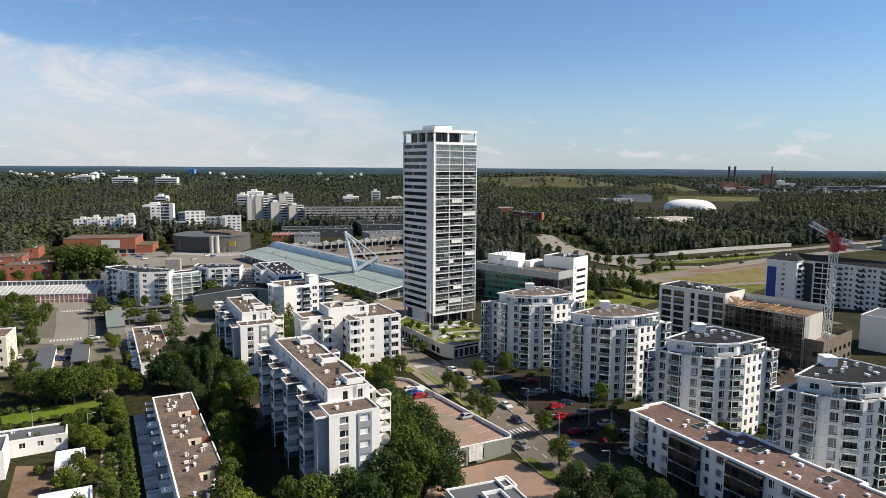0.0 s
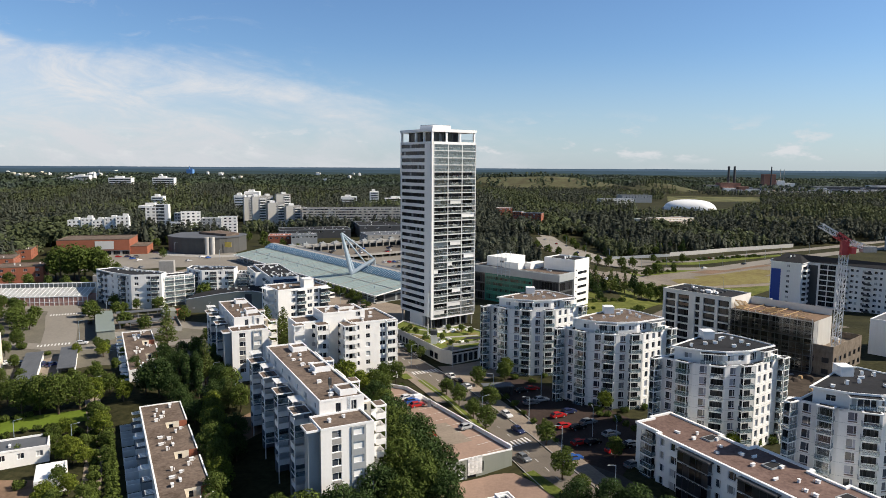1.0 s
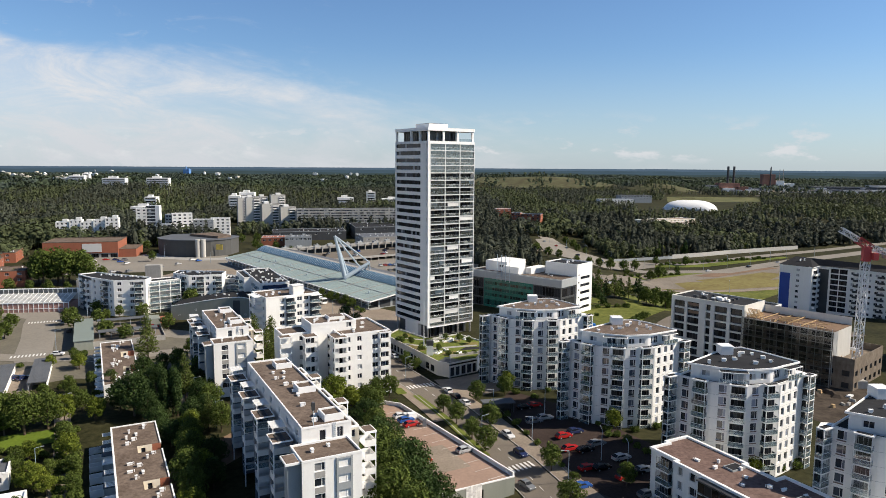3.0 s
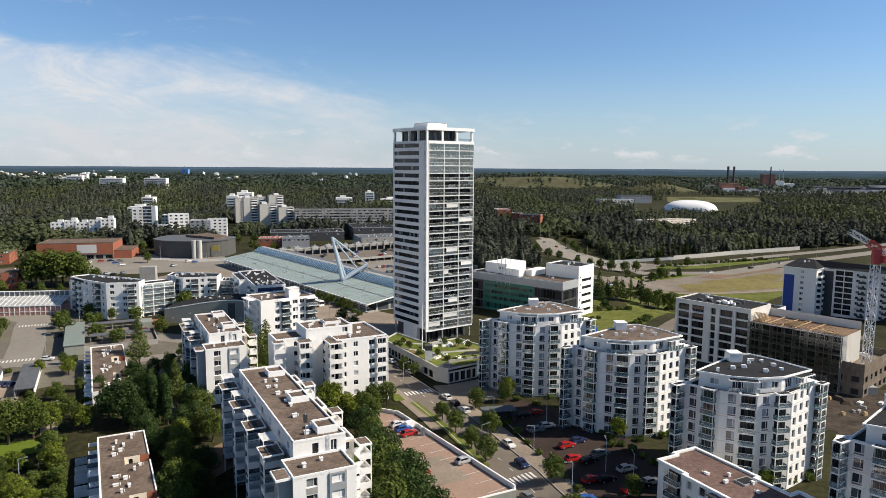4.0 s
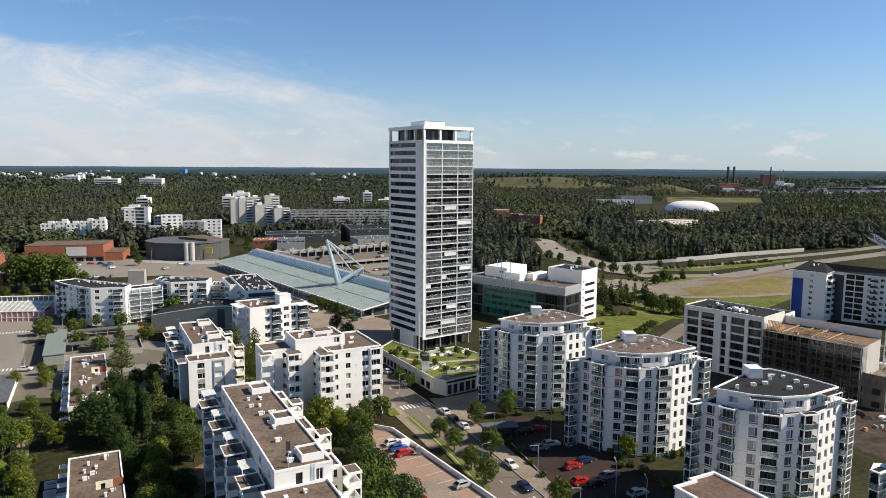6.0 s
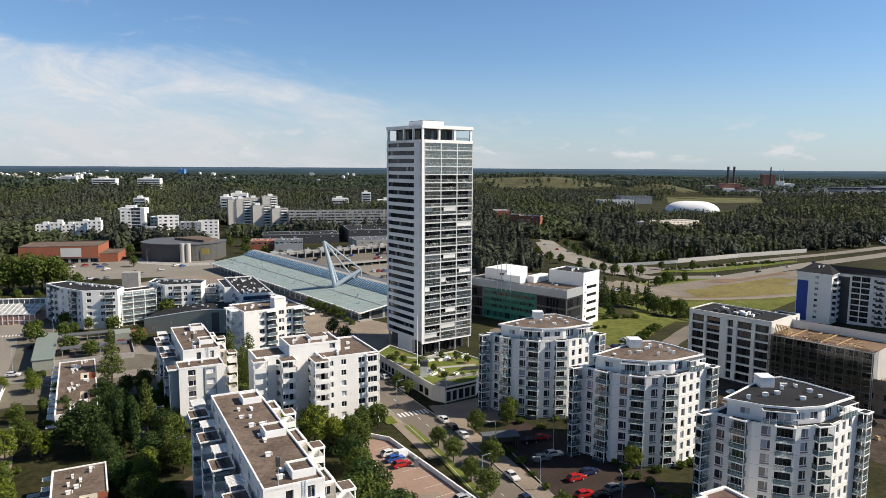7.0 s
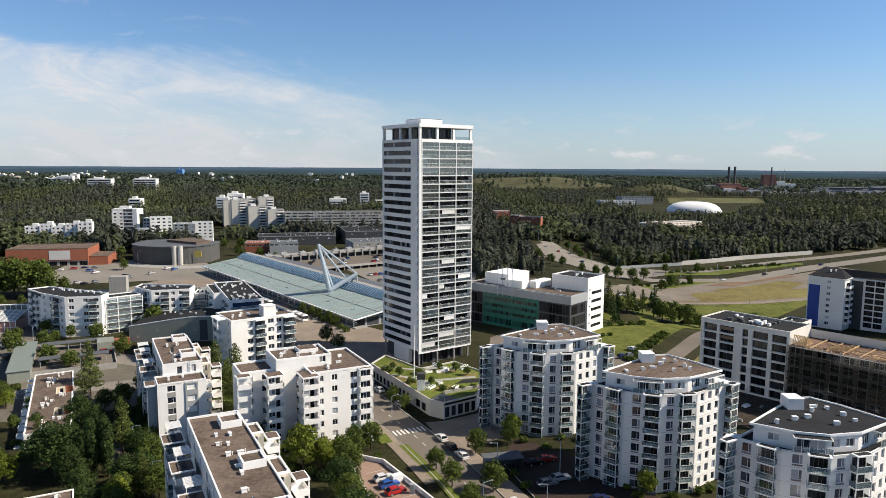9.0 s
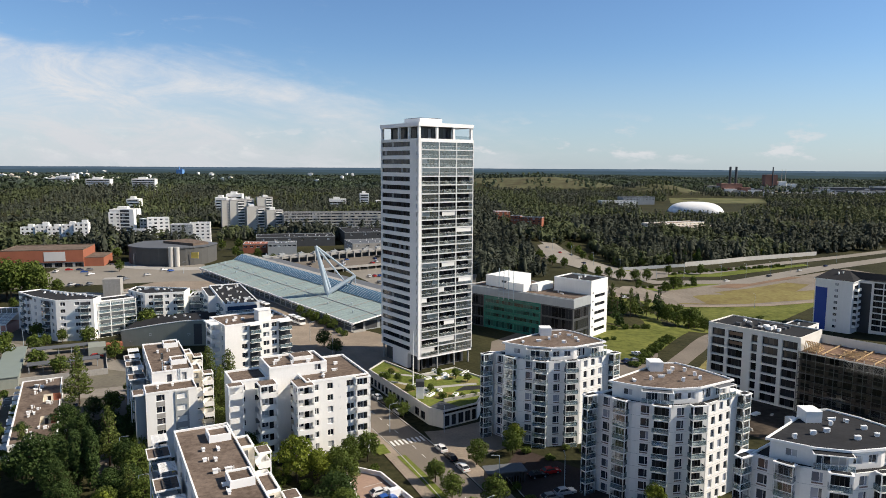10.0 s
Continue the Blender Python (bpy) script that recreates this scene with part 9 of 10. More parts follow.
# field edge
trees("spruce", [(82, 383, 15), (97, 384, 15), (89, 381, 13), (106, 379, 17), (80.6, 357, 15)])
trees("birch", [(75, 378, 14), (86, 386, 15), (93, 379, 13), (102, 384, 13)])
trees("maple", [(113, 372, 11), (117, 369, 11), (121, 373, 10), (108, 372, 10), (70, 366, 12), (110, 366, 8), (124, 368, 7)])
trees("maple", [(123, 509, 9), (115, 509, 8), (145, 525, 10), (154, 497, 9), (144, 483, 8), (135, 517, 8.5), (194, 556, 8), (172, 512, 7), (171, 558, 8), (158, 500, 8), (148, 488, 6), (106, 500, 8), (98, 506, 8), (130, 492, 6)])
trees("bush", [(128 + 5.5 * i, 488 + 2.6 * i + (i % 3), 2.2 + 0.5 * (i % 3)) for i in range(9)])
trees("maple", [(118, 604, 8), (124, 600, 7), (120, 632, 9), (118, 660, 9), (84, 545, 8), (90, 532, 7.5), (78, 566, 9), (152, 590, 8), (162, 594, 8.5), (176, 600, 9), (188, 606, 8)])
trees("bush", [(175 + 5.6 * i, 556.5 + 2.35 * i + (i % 2), 2.6 + 0.6 * (i % 3)) for i in range(19)])
trees("bush", [(92 + 6.5 * i, 432 + (i % 2), 2.2 + 0.4 * (i % 3)) for i in range(7)])
trees("spruce", [(140 + 9 * i + 3 * (i % 3), 592 + 4.1 * i + 3 * (i % 2), 11 + 3 * (i % 3)) for i in range(16)])
trees("bright", [(150 + 23 * i, 600 + 10.4 * i, 7 + (i % 3)) for i in range(8)])
trees("linden", [(62, 384, 10), (55, 396, 11), (66, 398, 10), (48, 404, 11), (60, 410, 10), (40, 412, 11), (72, 392, 9), (78, 402, 8)])
trees("bush", [(58 + 5 * i, 346 + 1.2 * i, 2.2 + 0.4 * (i % 3)) for i in range(8)] + [(118 + 4.5 * i, 372 + 3.2 * i, 2.4 + 0.5 * (i % 3)) for i in range(12)])
# station forecourt
trees("maple", [(-61, 376, 5), (-55, 367.5, 5.5), (-51, 362.5, 5), (-45.5, 355, 5.5), (-41.5, 349, 5)])
trees("bush", [(-58, 372, 2.6), (-53, 365, 2.6), (-48, 358.5, 3), (-43.5, 352, 2.8), (-38.5, 343.5, 2.6), (-36, 339, 2.6)])
trees("oak", [(-41, 321, 6.5), (-35, 311, 6.5)])
trees("maple", [(-137, 392, 7), (-131, 394, 8), (-124, 395, 8.5), (-117, 396, 8), (-110, 397, 7), (-199, 425, 9), (-203, 505, 8), (-119, 540, 7), (-113, 545, 7), (-107, 548, 7), (-126, 537, 7)])
# tall leafy mass left of the square
trees("linden", [(-200, 409, 17), (-206, 414, 20), (-212, 406, 21), (-218, 412, 22), (-223, 406, 20), (-228, 410, 17), (-209, 420, 20), (-216, 420, 21)])
trees("maple", [(-186, 396, 5), (-192, 390, 5), (-200, 388, 6), (-208, 384, 7), (-218, 384, 8), (-230, 386, 8), (-242, 388, 8), (-254, 392, 8), (-264, 396, 8), (-276, 392, 9), (-240, 408, 9), (-250, 412, 8), (-262, 415, 9), (-272, 410, 9)])
trees("maple", [(-232 + 9 * i, 566 + 5 * (i % 3), 8 + 2 * (i % 2)) for i in range(3)])
trees("maple", [(-255, 560, 9), (-262, 572, 9), (-250, 585, 10), (-240, 600, 10), (-228, 590, 9), (-140, 560, 8), (-150, 580, 8), (-132, 575, 8), (-160, 625, 10), (-172, 618, 10), (-120, 612, 9), (-215, 615, 10), (-202, 605, 9)])

# ---- woods ----


def clear_of_woods(x, y):
    """Open land: the quarter, roads, fields and yards."""
    if -350 < x < -238 and 566 < y < 597:
        return False
    if -238 <= x < -186 and 590 < y < 611:
        return False
    if -345 < x < -190 and 597 < y < 660:
        return True
    if y < 560 and -290 < x < 130:
        return not (28 < x < 70 and y > 455)
    if x >= 128 and y < min(676 + (x - 340) * (0.48 if x < 340 else 0.32), 720):
        return True
    if -300 < x < -30 and y < 690:
        return True
    if -305 < x < -200 and 680 < y < 760:
        return True
    if -250 < x < 10 and 735 < y < 800:
        return True
    if -4 < 0.891 * (x - 233) + 0.454 * (y - 785) < 96 and -9 < 0.891 * (y - 785) - 0.454 * (x - 233) < 50:
        return True
    if 72 < x < 142 and y < 705 or 66 < x < 126 and 770 < y < 858 or 68 < x < 98 and 880 < y < 915:
        return True
    if 0.28 * y < x < 0.42 * y and 985 < y < 1190:
        return True
    if 0.25 * y < x < 0.33 * y and 1180 < y < 1400 or 0.32 * y < x < 0.46 * y and 1130 <= y < 1630:
        return True
    if x > 0.40 * y and 1690 < y < 2120:
        return math.sin(x * 0.021) + math.sin(y * 0.033 + 1) + math.sin(x * 0.061 + y * 0.05) < 1.5
    if math.hypot((x - 320) / 250, (y - 1990) / 190) < 1 or math.hypot((x - 560) / 120, (y - 1740) / 120) < 1:
        return math.sin(x * 0.05) + math.sin(y * 0.043) + math.sin(x * 0.13 + y * 0.11) < 0.62
    return False


def build_near_woods():
    """The nearest woods: every tree a dark core with sprays of foliage round it."""
    rs = np.random.RandomState(21)
    sets = {0: [[], []], 1: [[], []]}
    count = {0: 0, 1: 0}
    shade = {0: [], 1: []}
    gap = 5.8
    y = 300.0
    while y < 900:
        half = 0.74 * y + 80
        for x in np.arange(-half, half, gap):
            px, py = x + rs.uniform(-0.48, 0.48) * gap, y + rs.uniform(-0.48, 0.48) * gap
            if not 380 <= math.hypot(px, py) < 900 or clear_of_woods(px, py) or math.sin(px * 0.043 + 2) * math.sin(py * 0.037) > 0.72 or rs.uniform() < 0.06:
                continue
            pines = -350 < px < -186 and 566 < py < 611
            n, size = (64, 0.29) if math.hypot(px, py) < 690 else (34, 0.40)
            light = 2.4 * noise.noise((px * 0.012, py * 0.006, 1)) + rs.normal() * 0.45 > (0.10 if px < -60 else 0.42)
            k = 1 if light else 0
            tall = (not light) and rs.uniform() < 0.65
            h = (rs.uniform(7, 13) if not tall else rs.uniform(10, 17)) * (1.0 + 0.22 * math.sin(px * 0.06) * math.sin(py * 0.05 + 1))
            h = h + 4.5 if pines else h
            rad = h * (0.25 if tall else 0.36) * rs.uniform(0.8, 1.2)
            z0 = gz(px, py)
            f = rs.uniform(0, 1, n) ** (0.9 if tall else 0.8)
            prof = (1.02 - f) ** 0.6 if tall else np.sqrt(np.clip(1 - (2 * f - 0.85) ** 2 / 1.4, 0.05, 1))
            a = rs.uniform(0, math.tau, n)
            edge = clear_of_woods(px, py - 14) or clear_of_woods(px + 14, py)
            lo = 0.12 if edge else 0.42
            rr = rad * prof * rs.uniform(0.55, 1.08, n)
            p = np.stack([px + rr * np.cos(a), py + rr * np.sin(a), z0 + h * (lo + (1 - lo) * f)], 1)
            out = np.stack([np.cos(a), np.sin(a), np.full(n, 0.8) + 0.7 * f], 1) + rs.normal(size=(n, 3)) * 0.22
            out /= np.linalg.norm(out, axis=1)[:, None]
            u = np.cross(out, rs.normal(size=(n, 3)))
            u /= np.linalg.norm(u, axis=1)[:, None]
            w = np.cross(out, u)
            s = (rad * size * rs.uniform(0.55, 1.25, n))[:, None]
            v = np.stack([p - u * s, p - w * s * 0.8 + out * s * 0.15, p + u * s * 0.8 + w * s * 0.3, p + w * s * 0.7 + out * s * 0.15], 1).reshape(-1, 3)
            core = np.array([(px, py, z0 + h * 0.96), *[(px + rad * 0.5 * math.cos(q), py + rad * 0.5 * math.sin(q), z0 + h * 0.45) for q in (0, 1.57, 3.14, 4.71)], (px, py, z0)])
            c = count[k]
            soft = out * 0.5 + np.stack([rr / rad * np.cos(a), rr / rad * np.sin(a), 0.25 + f], 1)
            crown = core - np.array((px, py, z0 + h * 0.4))
            sets[k][0].append(np.concatenate([v, core]))
            shade[k].append(np.concatenate([np.repeat(soft / np.linalg.norm(soft, axis=1)[:, None], 4, axis=0), crown / np.linalg.norm(crown, axis=1)[:, None]]))
            b = c + 4 * n
            sets[k][1] += [tuple(range(c + 4 * i, c + 4 * i + 4)) for i in range(n)]
            sets[k][1] += [(b, b + 1 + i, b + 1 + (i + 1) % 4) for i in range(4)] + [(b + 5, b + 1 + (i + 1) % 4, b + 1 + i) for i in range(4)]
            count[k] += 4 * n + 6
        y += gap
    for k, (vs, fs) in sets.items():
        me = bpy.data.meshes.new("near_woods")
        me.from_pydata(np.concatenate(vs).tolist(), [], fs)
        me.materials.append(WOODS_LIGHT if k else WOODS)
        me.polygons.foreach_set("use_smooth", [True] * len(me.polygons))
        me.normals_split_custom_set_from_vertices(np.concatenate(shade[k]).tolist())
        tagged(new("near_woods", me), "light green broadleaf woods behind the quarter" if k else "dark green mixed woods behind the quarter", "woods", kind="stuff")


build_near_woods()


def build_woods():
    """Middle and distant woods: every tree a slim dark core under a few sprays of foliage."""
    rs = np.random.RandomState(12)
    # name, nearest, farthest, spacing, height range, radius share, sprays
    bands = (("middle_woods", 900, 1900, 9.8, (8, 15), 0.35, 14), ("distant_woods", 1900, 3950, 17.5, (9, 15), 0.62, 5))
    for name, r0, r1, gap, (h0, h1), share, n in bands:
        px, py = [], []
        y = r0 * 0.8
        while y < r1:
            half = 0.70 * y + 80
            xs = np.arange(-half, half, gap)
            px.append(xs + rs.uniform(-0.48, 0.48, len(xs)) * gap)
            py.append(y + rs.uniform(-0.48, 0.48, len(xs)) * gap)
            y += gap
        px, py = np.concatenate(px), np.concatenate(py)
        r = np.hypot(px, py)
        keep = (r >= r0) & (r < r1) & (np.sin(px * 0.013 + 2) * np.sin(py * 0.009) < 0.86)
        keep &= np.array([not (k and clear_of_woods(a, b)) for a, b, k in zip(px, py, keep)])
        px, py, r = px[keep], py[keep], r[keep]
        m = len(px)
        light = np.array([2.4 * noise.noise((a * 0.010, b * 0.0035, 1)) for a, b in zip(px, py)]) + rs.normal(size=m) * 0.4 > 0.25
        if r0 >= 1900:
            # farther trees more often take WOODS_FAR, with haze blue in its colour
            light = np.array([2.4 * noise.noise((a * 0.005, b * 0.0016, 4)) for a, b in zip(px, py)]) + rs.normal(size=m) * 0.3 + (r - 2700) * 0.0006 > 0.2
        tall = rs.uniform(size=m) < 0.55
        h = rs.uniform(h0, h1, m) * (1 + 0.18 * np.sin(px * 0.02) * np.sin(py * 0.017))
        rad = h * share * np.where(tall, 0.72, 1.0) * rs.uniform(0.85, 1.2, m)
        z0 = np.array([gz(a, b) for a, b in zip(px, py)])
        f = (np.arange(n)[None, :] + rs.uniform(0, 1, (m, n))) / n
        prof = np.where(tall[:, None], (1.03 - f) ** 0.65, np.sqrt(np.clip(1 - (2 * f - 0.8) ** 2 / 1.5, 0.05, 1)))
        a = rs.uniform(0, math.tau, (m, n))
        rr = rad[:, None] * prof * rs.uniform(0.45, 0.95, (m, n))
        p = np.stack([px[:, None] + rr * np.cos(a), py[:, None] + rr * np.sin(a), z0[:, None] + h[:, None] * (0.3 + 0.68 * f)], 2)
        out = np.stack([np.cos(a), np.sin(a), np.full((m, n), 0.9)], 2) + rs.normal(size=(m, n, 3)) * 0.25
        out /= np.linalg.norm(out, axis=2)[..., None]
        u = np.cross(out, rs.normal(size=(m, n, 3)))
        u /= np.linalg.norm(u, axis=2)[..., None]
        w = np.cross(out, u)
        s = (rad[:, None] * (0.42 if n > 8 else 0.62) * rs.uniform(0.6, 1.15, (m, n)))[..., None]
        quad = np.stack([p - u * s, p - w * s * 0.7 + out * s * 0.25, p + u * s * 0.9, p + w * s * 0.7 + out * s * 0.25], 2).reshape(m, 4 * n, 3)
        core = np.stack([np.stack([px + rad * 0.55 * math.cos(q), py + rad * 0.55 * math.sin(q), z0 + h * 0.25], 1) for q in (0.5, 2.6, 4.7)] + [np.stack([px, py, z0 + h * 0.97], 1)], 1)
        for k in (0, 1):
            sel = light == bool(k)
            q, c = quad[sel].reshape(-1, 3), core[sel].reshape(-1, 3)
            fq = np.arange(len(q)).reshape(-1, 4).tolist()
            base = len(q) + 4 * np.arange(int(sel.sum()))
            fc = np.concatenate([np.stack([base + i, base + (i + 1) % 3, base + 3], 1) for i in range(3)]).tolist()
            me = bpy.data.meshes.new(name)
            me.from_pydata(np.concatenate([q, c]).tolist(), [], fq + fc)
            soft = (out * 0.5 + np.stack([rr / rad[:, None] * np.cos(a), rr / rad[:, None] * np.sin(a), 0.3 + f], 2))[sel].reshape(-1, 3)
            top = np.tile(np.array([(0.8, 0.5, 0.3), (-0.8, 0.5, 0.3), (0.0, -0.95, 0.3), (0, 0, 1)]), (int(sel.sum()), 1))
            me.polygons.foreach_set("use_smooth", [True] * len(me.polygons))
            me.normals_split_custom_set_from_vertices(np.concatenate([np.repeat(soft / np.linalg.norm(soft, axis=1)[:, None], 4, axis=0), top]).tolist())
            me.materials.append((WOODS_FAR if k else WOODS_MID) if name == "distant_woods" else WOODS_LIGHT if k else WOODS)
            tagged(new(name, me), "light green broadleaf woods towards the horizon, far ones blued for haze" if k else "dark green mixed woods towards the horizon", "woods", kind="stuff")


build_woods()


def build_backdrop():
    """Blue wooded ridges that close the horizon, far behind everything; glow and haze painted."""
    # emission carries the haze tone, lighter and bluer on each farther ridge
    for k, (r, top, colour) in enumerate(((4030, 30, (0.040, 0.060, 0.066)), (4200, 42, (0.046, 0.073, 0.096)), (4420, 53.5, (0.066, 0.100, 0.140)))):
        m = bpy.data.materials.new("far_ridge")
        m.use_nodes = True
        t = m.node_tree
        t.nodes.remove(t.nodes["Principled BSDF"])
        geo = t.nodes.new("ShaderNodeNewGeometry")
        mp = node(t, "ShaderNodeMapping")
        mp.inputs["Scale"].default_value = (0.006, 0.006, 0.05)
        n = node(t, "ShaderNodeTexNoise", Scale=1.0, Detail=7.0, Roughness=0.65)
        mix = t.nodes.new("ShaderNodeMix")
        mix.data_type = "RGBA"
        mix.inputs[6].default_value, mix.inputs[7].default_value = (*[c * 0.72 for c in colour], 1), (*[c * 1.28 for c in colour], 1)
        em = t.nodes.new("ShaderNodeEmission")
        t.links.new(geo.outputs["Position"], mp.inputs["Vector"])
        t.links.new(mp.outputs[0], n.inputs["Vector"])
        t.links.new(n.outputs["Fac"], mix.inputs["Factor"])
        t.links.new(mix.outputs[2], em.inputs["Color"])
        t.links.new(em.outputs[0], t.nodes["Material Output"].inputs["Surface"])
        v, f = [], []
        steps = 700
        for i in range(steps + 1):
            a = radians(-50 + 100 * i / steps)
            x, y = r * math.sin(a), r * math.cos(a)
            h = top + (3.0 - k) * (noise.noise((a * 5, k * 7.0, 0)) * 3.2 + noise.noise((a * 21, k * 7.0, 3)) * 1.6) + noise.noise((a * 300, k, 5)) * 1.3
            v += [(x, y, -30), (x, y, h)]
            if i:
                f.append((2 * i - 2, 2 * i, 2 * i + 1, 2 * i - 1))
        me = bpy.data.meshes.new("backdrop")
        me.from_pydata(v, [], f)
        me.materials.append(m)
        tagged(new("backdrop", me), "wooded ridge along the horizon, painted haze blue and glowing", "ridge", kind="structure")


build_backdrop()

# ---- cars ----
CARS = {}


def car_parts(colour, kind):
    key = (colour, kind)
    if key in CARS:
        return CARS[key]
    paints = {"white": (0.75, 0.75, 0.75), "red": (0.42, 0.02, 0.02), "blue": (0.03, 0.10, 0.35), "navy": (0.02, 0.03, 0.09), "black": (0.012, 0.012, 0.014), "grey": (0.20, 0.21, 0.22), "silver": (0.45, 0.46, 0.47)}
    name = "car_paint_" + colour
    mt = bpy.data.materials.get(name) or material(name, paints[colour], 0.25, 0.15, var=0.03, spec=0.6)
    L, W = (4.4, 1.8) if kind == "hatch" else (4.7, 1.85)
    h = 1.45 if kind == "hatch" else 1.5
    # side profile of the body, then of the cabin
    lower = [(-L / 2, 0.3), (L / 2, 0.3), (L / 2 + 0.02, 0.62), (L / 2 - 0.1, 0.82), (L * 0.2, 0.95), (-L * 0.42, 0.98), (-L / 2 + 0.02, 0.85)]
    cab = [(L * 0.22, 0.94), (L * 0.06, h - 0.03), (-L * 0.05, h), (-L * 0.30, h - 0.02), (-L * (0.46 if kind == "hatch" else 0.49), 0.97)]

    def loft(profile, w0, w1, z_lo, z_hi):
        mb = MB()
        k = len(profile)
        n = 0
        for s in (-1, 1):
            for x, z in profile:
                w = w0 + (w1 - w0) * (z - z_lo) / (z_hi - z_lo)
                mb.v.append((x, s * w / 2, z))
        mb.f += [tuple(range(k)), tuple(reversed(range(k, 2 * k)))]
        mb.f += [(i, k + i, k + (i + 1) % k, (i + 1) % k) for i in range(k)]
        return mb

    body = loft(lower, W, W * 0.96, 0.3, 0.98).mesh("body", mt)
    roof = loft(cab, W * 0.93, W * 0.74, 0.94, h).mesh("cabin", mt)
    glass = []

    def wid(z):
        return (W * 0.93 + (W * 0.74 - W * 0.93) * (z - 0.94) / (h - 0.94)) / 2
    fx = [(L * 0.21, 0.985), (L * 0.07, h - 0.06)]
    rx = [(-L * (0.455 if kind == "hatch" else 0.482), 1.0), (-L * 0.315, h - 0.06)]
    for nm, prof, off in (("windscreen", fx, 0.012), ("rear_window", rx, -0.012)):
        g = MB()
        (xa, za), (xb, zb) = prof
        g.face(*[(xa + off * 2, -wid(za) * 0.92, za + 0.014), (xa + off * 2, wid(za) * 0.92, za + 0.014), (xb + off * 2, wid(zb) * 0.92, zb + 0.014), (xb + off * 2, -wid(zb) * 0.92, zb + 0.014)])
        glass.append((nm, g.mesh(nm, DARKPANE)))
    for sgn in (-1, 1):
        g = MB()
        q = [(L * 0.175, 1.0), (L * 0.055, h - 0.1), (-L * 0.29, h - 0.1), (-L * 0.40, 1.02)]
        g.face(*[(x, sgn * (wid(z) + 0.012), z) for x, z in q])
        glass.append(("side_window", g.mesh("side_window", DARKPANE)))
    wheel = MB()
    wheel.tube(0, 0, -0.11, 0.11, 0.33, n=14)
    wheel.f.append(tuple(reversed(range(14))))
    wheel.tube(0, 0, 0.111, 0.125, 0.2, n=10)
    wheel = wheel.mesh("wheel", TYRE, PANEL)
    for q in wheel.polygons:
        q.material_index = int(min(wheel.vertices[i].co.z for i in q.vertices) > 0.105 and len(q.vertices) == 10)
    hub = None
    lamp = MB()
    lamp.box(-0.06, -0.17, -0.07, 0.04, 0.17, 0.07)
    front, rear = lamp.mesh("headlight", TRIM), lamp.mesh("rear_light", CRANERED)
    CARS[key] = body, glass, roof, wheel, hub, front, rear, L, W
    return CARS[key]


def car(x, y, heading, colour, kind="hatch", z=None, note="parked"):
    body, glass, roof, wheel, hub, front, rear, L, W = car_parts(colour, kind)
    ob = tagged(new("car"), f"{note} {colour} {'hatchback' if kind == 'hatch' else 'estate'} car with dark windows", "car", "cars")
    ob.matrix_basis = pose(x, y, (gz(x, y) + 0.1) if z is None else z, 0, 0, heading)
    part("body", body, None, ob)
    cabin = part("cabin", roof, None, ob)
    if y < 275:
        for nm, me in glass:
            part(nm, me, None, cabin, "dark car glass")
    else:
        far = MESHES.get(("car_glass", kind))
        if far is None:
            mb = MB()
            for nm, me in glass:
                mb.face(*[me.vertices[i].co for i in me.polygons[0].vertices])
            far = MESHES[("car_glass", kind)] = mb.mesh("glazing", DARKPANE)
        part("glazing", far, None, cabin, "dark car glass")
    for sx in (-1, 1):
        for sy in (-1, 1) if y < 330 else ():
            part("wheel", wheel, None, ob, m=pose(sx * L * 0.3, sy * (W / 2 - 0.1), 0.33, -90 * sy, 0, 0))
        if y > 240:
            continue
        part("headlight", front, None, ob, m=pose(L / 2 - 0.03, sx * W * 0.36, 0.68))
        part("rear_light", rear, None, ob, m=pose(-L / 2 + 0.04, sx * W * 0.38, 0.78))


for x, y, a, c in ((18.5, 191.5, 295, "white"), (20.6, 181.2, 295, "navy"), (20.2, 165.6, 300, "grey"), (3.3, 224.5, 115, "white"), (5.6, 219.2, 115, "black"), (8.2, 213.8, 115, "white")):
    car(x, y, a, c, note="driving" if y < 195 else "parked")
for x, y, a, c in ((26.4, 199.9, 20, "grey"), (29.6, 202.2, 20, "silver"), (32.6, 189.8, 25, "red"), (32.9, 182.3, 25, "red"), (36.2, 181.0, 25, "black"), (39.8, 184.6, 25, "grey"), (34.8, 171.4, 25, "red"), (38.0, 171.2, 25, "black"),
                   (31.8, 163.0, 25, "blue"), (43.8, 176.2, 25, "silver"), (42.0, 166.2, 25, "red"), (44.8, 168.2, 25, "black"), (47.2, 169.6, 25, "silver"), (44.6, 158.0, 25, "grey"), (42.9, 138.8, 115, "grey"), (25.0, 210, 20, "black"), (28.2, 212.0, 20, "red"),
                   (36, 192.5, 25, "navy")):
    car(x, y, a, c, "estate" if c in ("silver", "grey") else "hatch")
for x, y, c in ((6.9, 176.4, "silver"), (-6.4, 192.4, "red"), (-8.0, 195.4, "blue"), (-9.4, 198.4, "white"), (-3.0, 170.2, "red")):
    car(x, y, 32, c, z=1.72)
for x, y, c in ((-15.6, 262.2, "white"), (-12.6, 256.4, "black"), (-8.6, 249.6, "silver"), (-18.4, 267.4, "grey")):
    car(x, y, 119, c)
car_rnd = random.Random(15)
hues = ("white", "black", "grey", "silver", "red", "navy", "grey", "white", "blue")
for i in range(7):
    car(-148 + i * 2.7, 236 - i * 0.2 + car_rnd.uniform(-0.3, 0.3), 65, car_rnd.choice(hues))
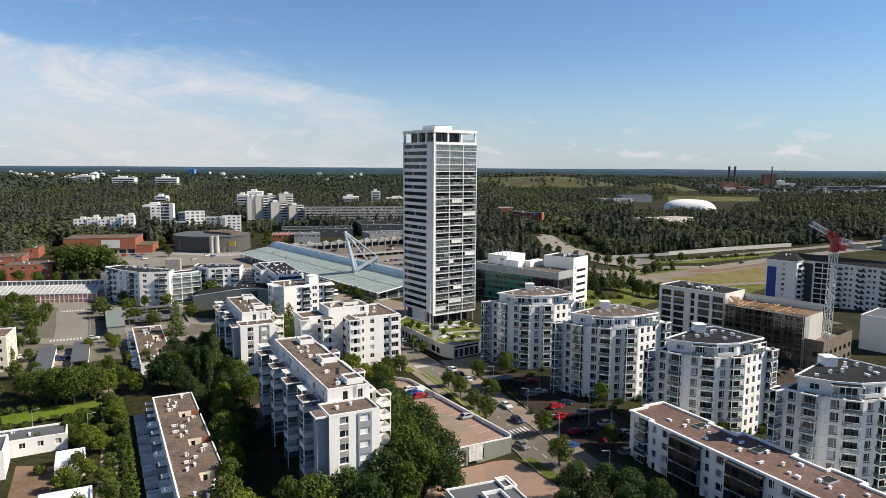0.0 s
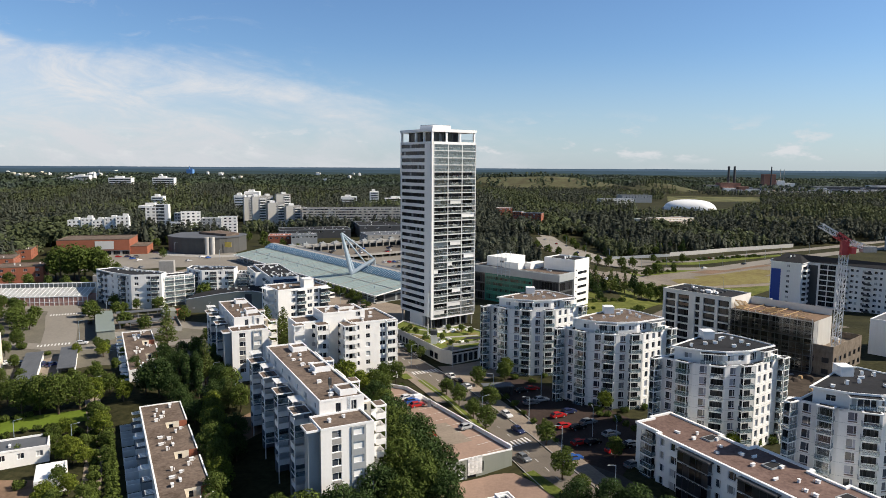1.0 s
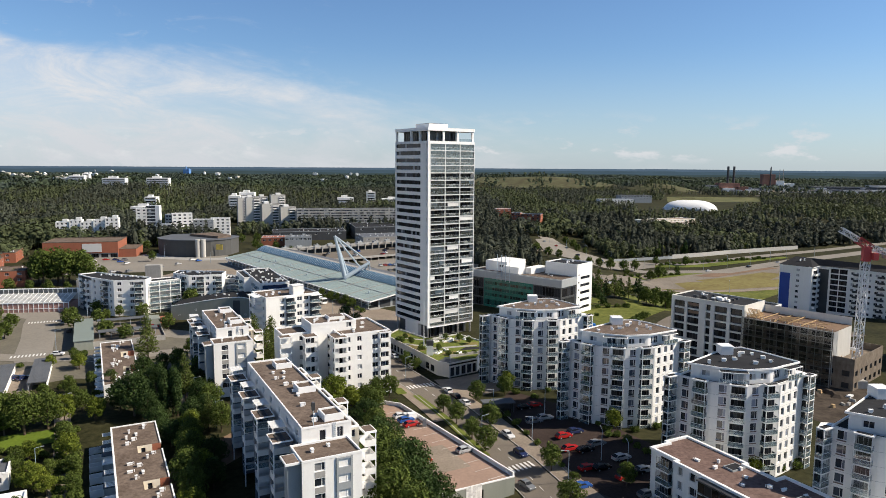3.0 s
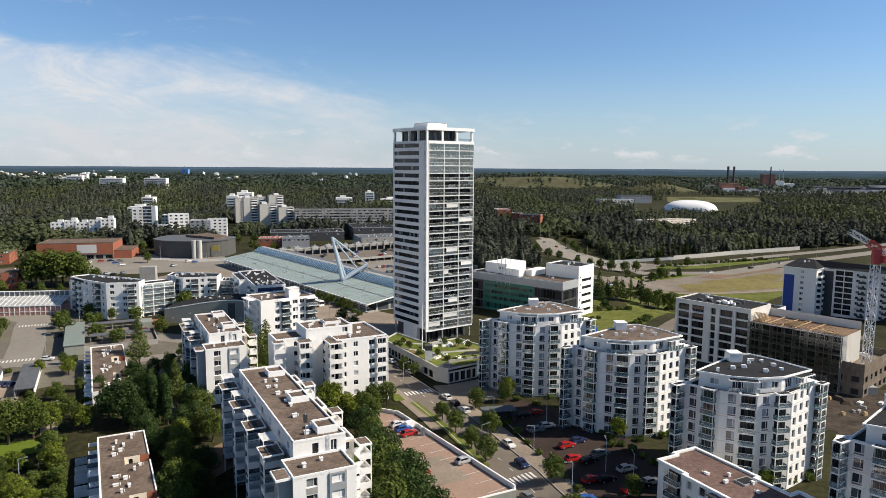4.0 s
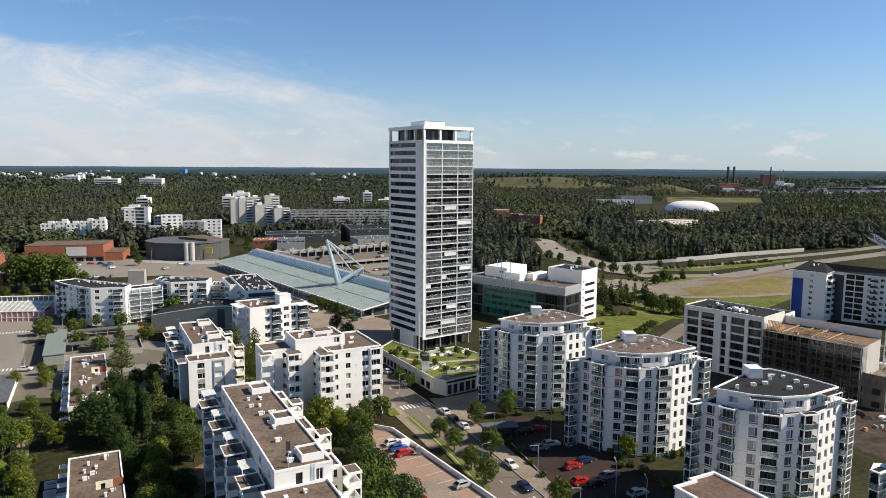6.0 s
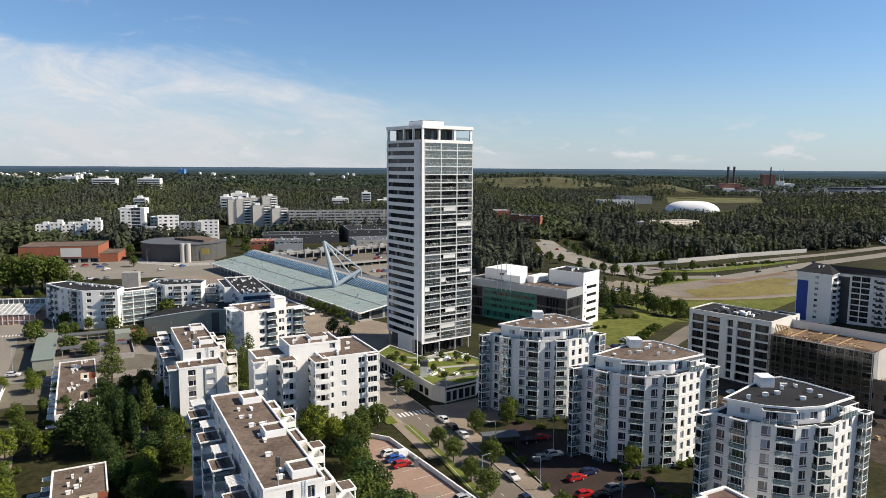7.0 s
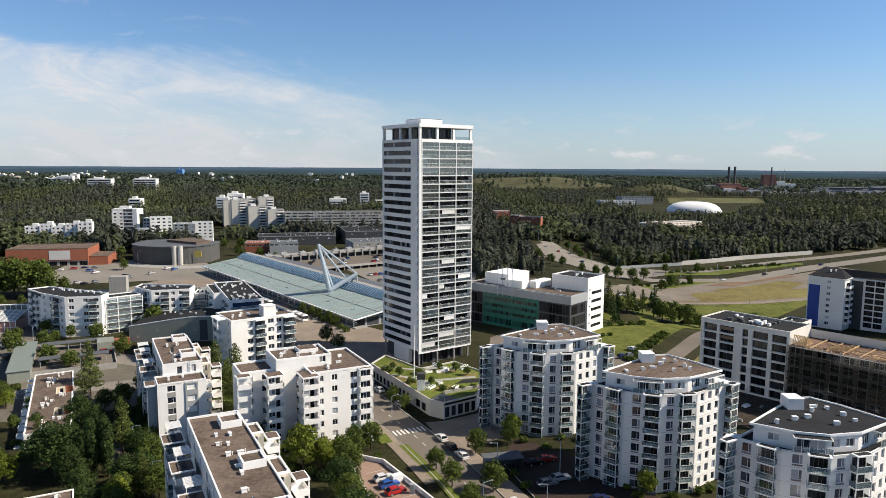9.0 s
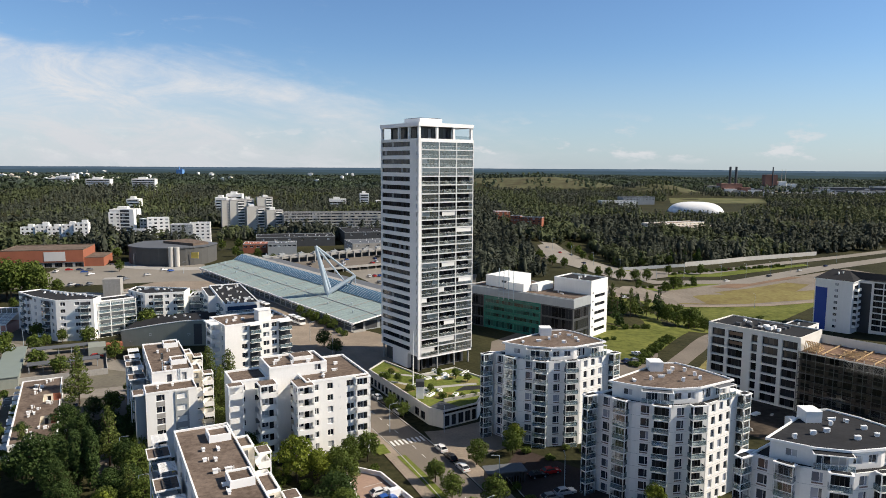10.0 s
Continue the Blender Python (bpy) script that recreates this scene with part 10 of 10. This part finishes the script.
for i, (x, y, a) in enumerate(((-136, 262, 12), (-150, 296, 112), (-128, 292, 27), (-122, 296, 27), (-118, 301, 27), (-100, 252, 110), (-92, 238, 20), (-95, 233, 20), (-170, 505, 60), (-176, 509, 60), (-200, 448, 70), (-197, 455, 70), (-206, 452, 70), (-236, 506, 14), (-230, 508, 14), (-224, 509, 14), (-241, 500, 100), (-222, 498, 20), (-214, 490, 60), (-190, 478, 60), (-184, 472, 60), (-178, 488, 60),
                               (88, 436, 20), (93, 438, 20), (99, 441, 20), (104, 430, 20), (128, 560, 130), (200, 525, 25), (240, 548, 28), (165, 520, 12), (276, 575, 34), (225, 580, 32), (310, 600, 34), (112, 620, 100), (135, 345, 40), (140, 350, 40), (122, 340, 40), (126, 343, 40), (150, 330, 10),
                               (-161, 312, 114), (58, 303, 20), (70, 300, 20), (73, 301, 20), (76, 310, 110), (60, 314, 20), (-64, 318, 115), (-30, 296, 120), (-40, 300, 30), (97, 650, 98), (103, 622, 96), (112, 572, 110), (134, 548, 30))):
    car(x, y, a, hues[i % 9], z=gz(x, y) + (1.3 if (-130 < x < -115 and 290 < y < 303) else 0.4))


for i in range(12):
    car(-40 + 3.1 * (i % 6) + (i // 6) * 8, 488 + 1.2 * (i % 6) - (i // 6) * 22, 115, hues[(i * 4) % 9], z=0.2)
for i in range(16):
    u, v = 12 + 6.4 * i, (-15, -9, 3, 10)[i % 4]
    c, w = math.cos(radians(36)), math.sin(radians(36))
    car(-102 + c * u - w * v, 505 + w * u + c * v, 36 + 90, hues[(i * 5) % 9], z=2.6)


def build_bus(x, y):
    ob = tagged(new("bus"), "white city bus with dark glazing standing at the station", "bus", "buses")
    ob.matrix_basis = pose(x, y, 0.1, 0, 0, 127)
    mb = MB()
    mb.prism([(-6, -1.25), (5.8, -1.25), (6, -1.05), (6, 1.05), (5.8, 1.25), (-6, 1.25)], 0.35, 1.35)
    part("body", mb, TRIM, ob)
    mb = MB()
    mb.prism([(-5.95, -1.22), (5.75, -1.22), (5.95, -1.02), (5.95, 1.02), (5.75, 1.22), (-5.95, 1.22)], 1.35, 2.65)
    part("glazing", mb, DARKPANE, ob)
    for k in range(9):
        for s in (-1, 1):
            mb = MB()
            mb.box(-0.06, -0.02, 1.35, 0.06, 0.02, 2.65)
            part("window_post", mb, TRIM, ob, m=pose(-5.6 + k * 1.38, s * 1.235, 0))
    mb = MB()
    mb.prism([(-6, -1.25), (5.8, -1.25), (6, -1.05), (6, 1.05), (5.8, 1.25), (-6, 1.25)], 2.65, 3.0)
    part("roof", mb, TRIM, ob)
    for k in (-3.4, 1.6):
        mb = MB()
        mb.prism([(-1.0, -0.7), (1.0, -0.7), (1.0, 0.7), (-1.0, 0.7)], 3.0, 3.25)
        part("roof_unit", mb, PANEL, ob, m=pose(k, 0, 0))
    for k in (-3.6, 3.8):
        for s in (-1, 1):
            mb = MB()
            mb.tube(0, 0, -0.15, 0.15, 0.5, n=14)
            part("wheel", mb, TYRE, ob, m=pose(k, s * 1.12, 0.5, 90, 0, 0))


build_bus(-59.5, 361)
build_bus(-82.5, 393)

# ---- street furniture ----


def street_lamp(x, y, heading, h=7.5, label="grey street lamp with a single arm"):
    ob = tagged(new("street_lamp"), label, "street lamp", "street lamps")
    ob.matrix_basis = pose(x, y, gz(x, y), 0, 0, heading)
    if "lamp_pole" not in MESHES:
        mb = MB()
        mb.tube(0, 0, 0, 1, 0.09, 0.06, 8)
        MESHES["lamp_pole"] = mb.mesh("pole", STEEL)
        mb = MB()
        mb.beam((0, 0, 0), (1.6, 0, 0.25), 0.08)
        MESHES["lamp_arm"] = mb.mesh("arm", STEEL)
        mb = MB()
        mb.box(1.4, -0.12, 0.2, 2.0, 0.12, 0.32)
        MESHES["lamp_head"] = mb.mesh("lamp_head", PANEL)
    part("pole", MESHES["lamp_pole"], None, ob, m=Matrix.Diagonal((1, 1, h, 1)))
    arm = part("arm", MESHES["lamp_arm"], None, ob, m=pose(0, 0, h))
    part("lamp_head", MESHES["lamp_head"], None, arm)


for x, y, a in ((24.0, 186, 200), (15.8, 205, 200), (29.4, 166, 200), (36.5, 143, 200), (11.5, 187.5, 20), (-10, 236, 20), (4.2, 236, 200), (-26, 262, 25), (39, 176, 90), (43, 168, 90), (30, 205, 90), (-141, 270, 20), (-152, 315, 20), (-100, 200, 20),
                (-94, 176, 20), (-110, 178, 20), (-58, 196, 0), (-70, 214, 0), (-48, 330, 30), (-36, 310, 30), (-60, 300, 30), (120, 575, 200), (155, 535, 200), (200, 535, 200), (245, 556, 200), (100, 640, 10), (98, 700, 10), (290, 590, 200), (176, 540, 200), (222, 545, 200), (268, 572, 200), (135, 556, 200), (330, 620, 200), (108, 600, 10), (180, 440, 90), (-160, 500, 0), (-200, 520, 0)):
    street_lamp(x, y, a, 10 if y > 500 else 4.4 if x < -90 and y < 200 else 7.5)
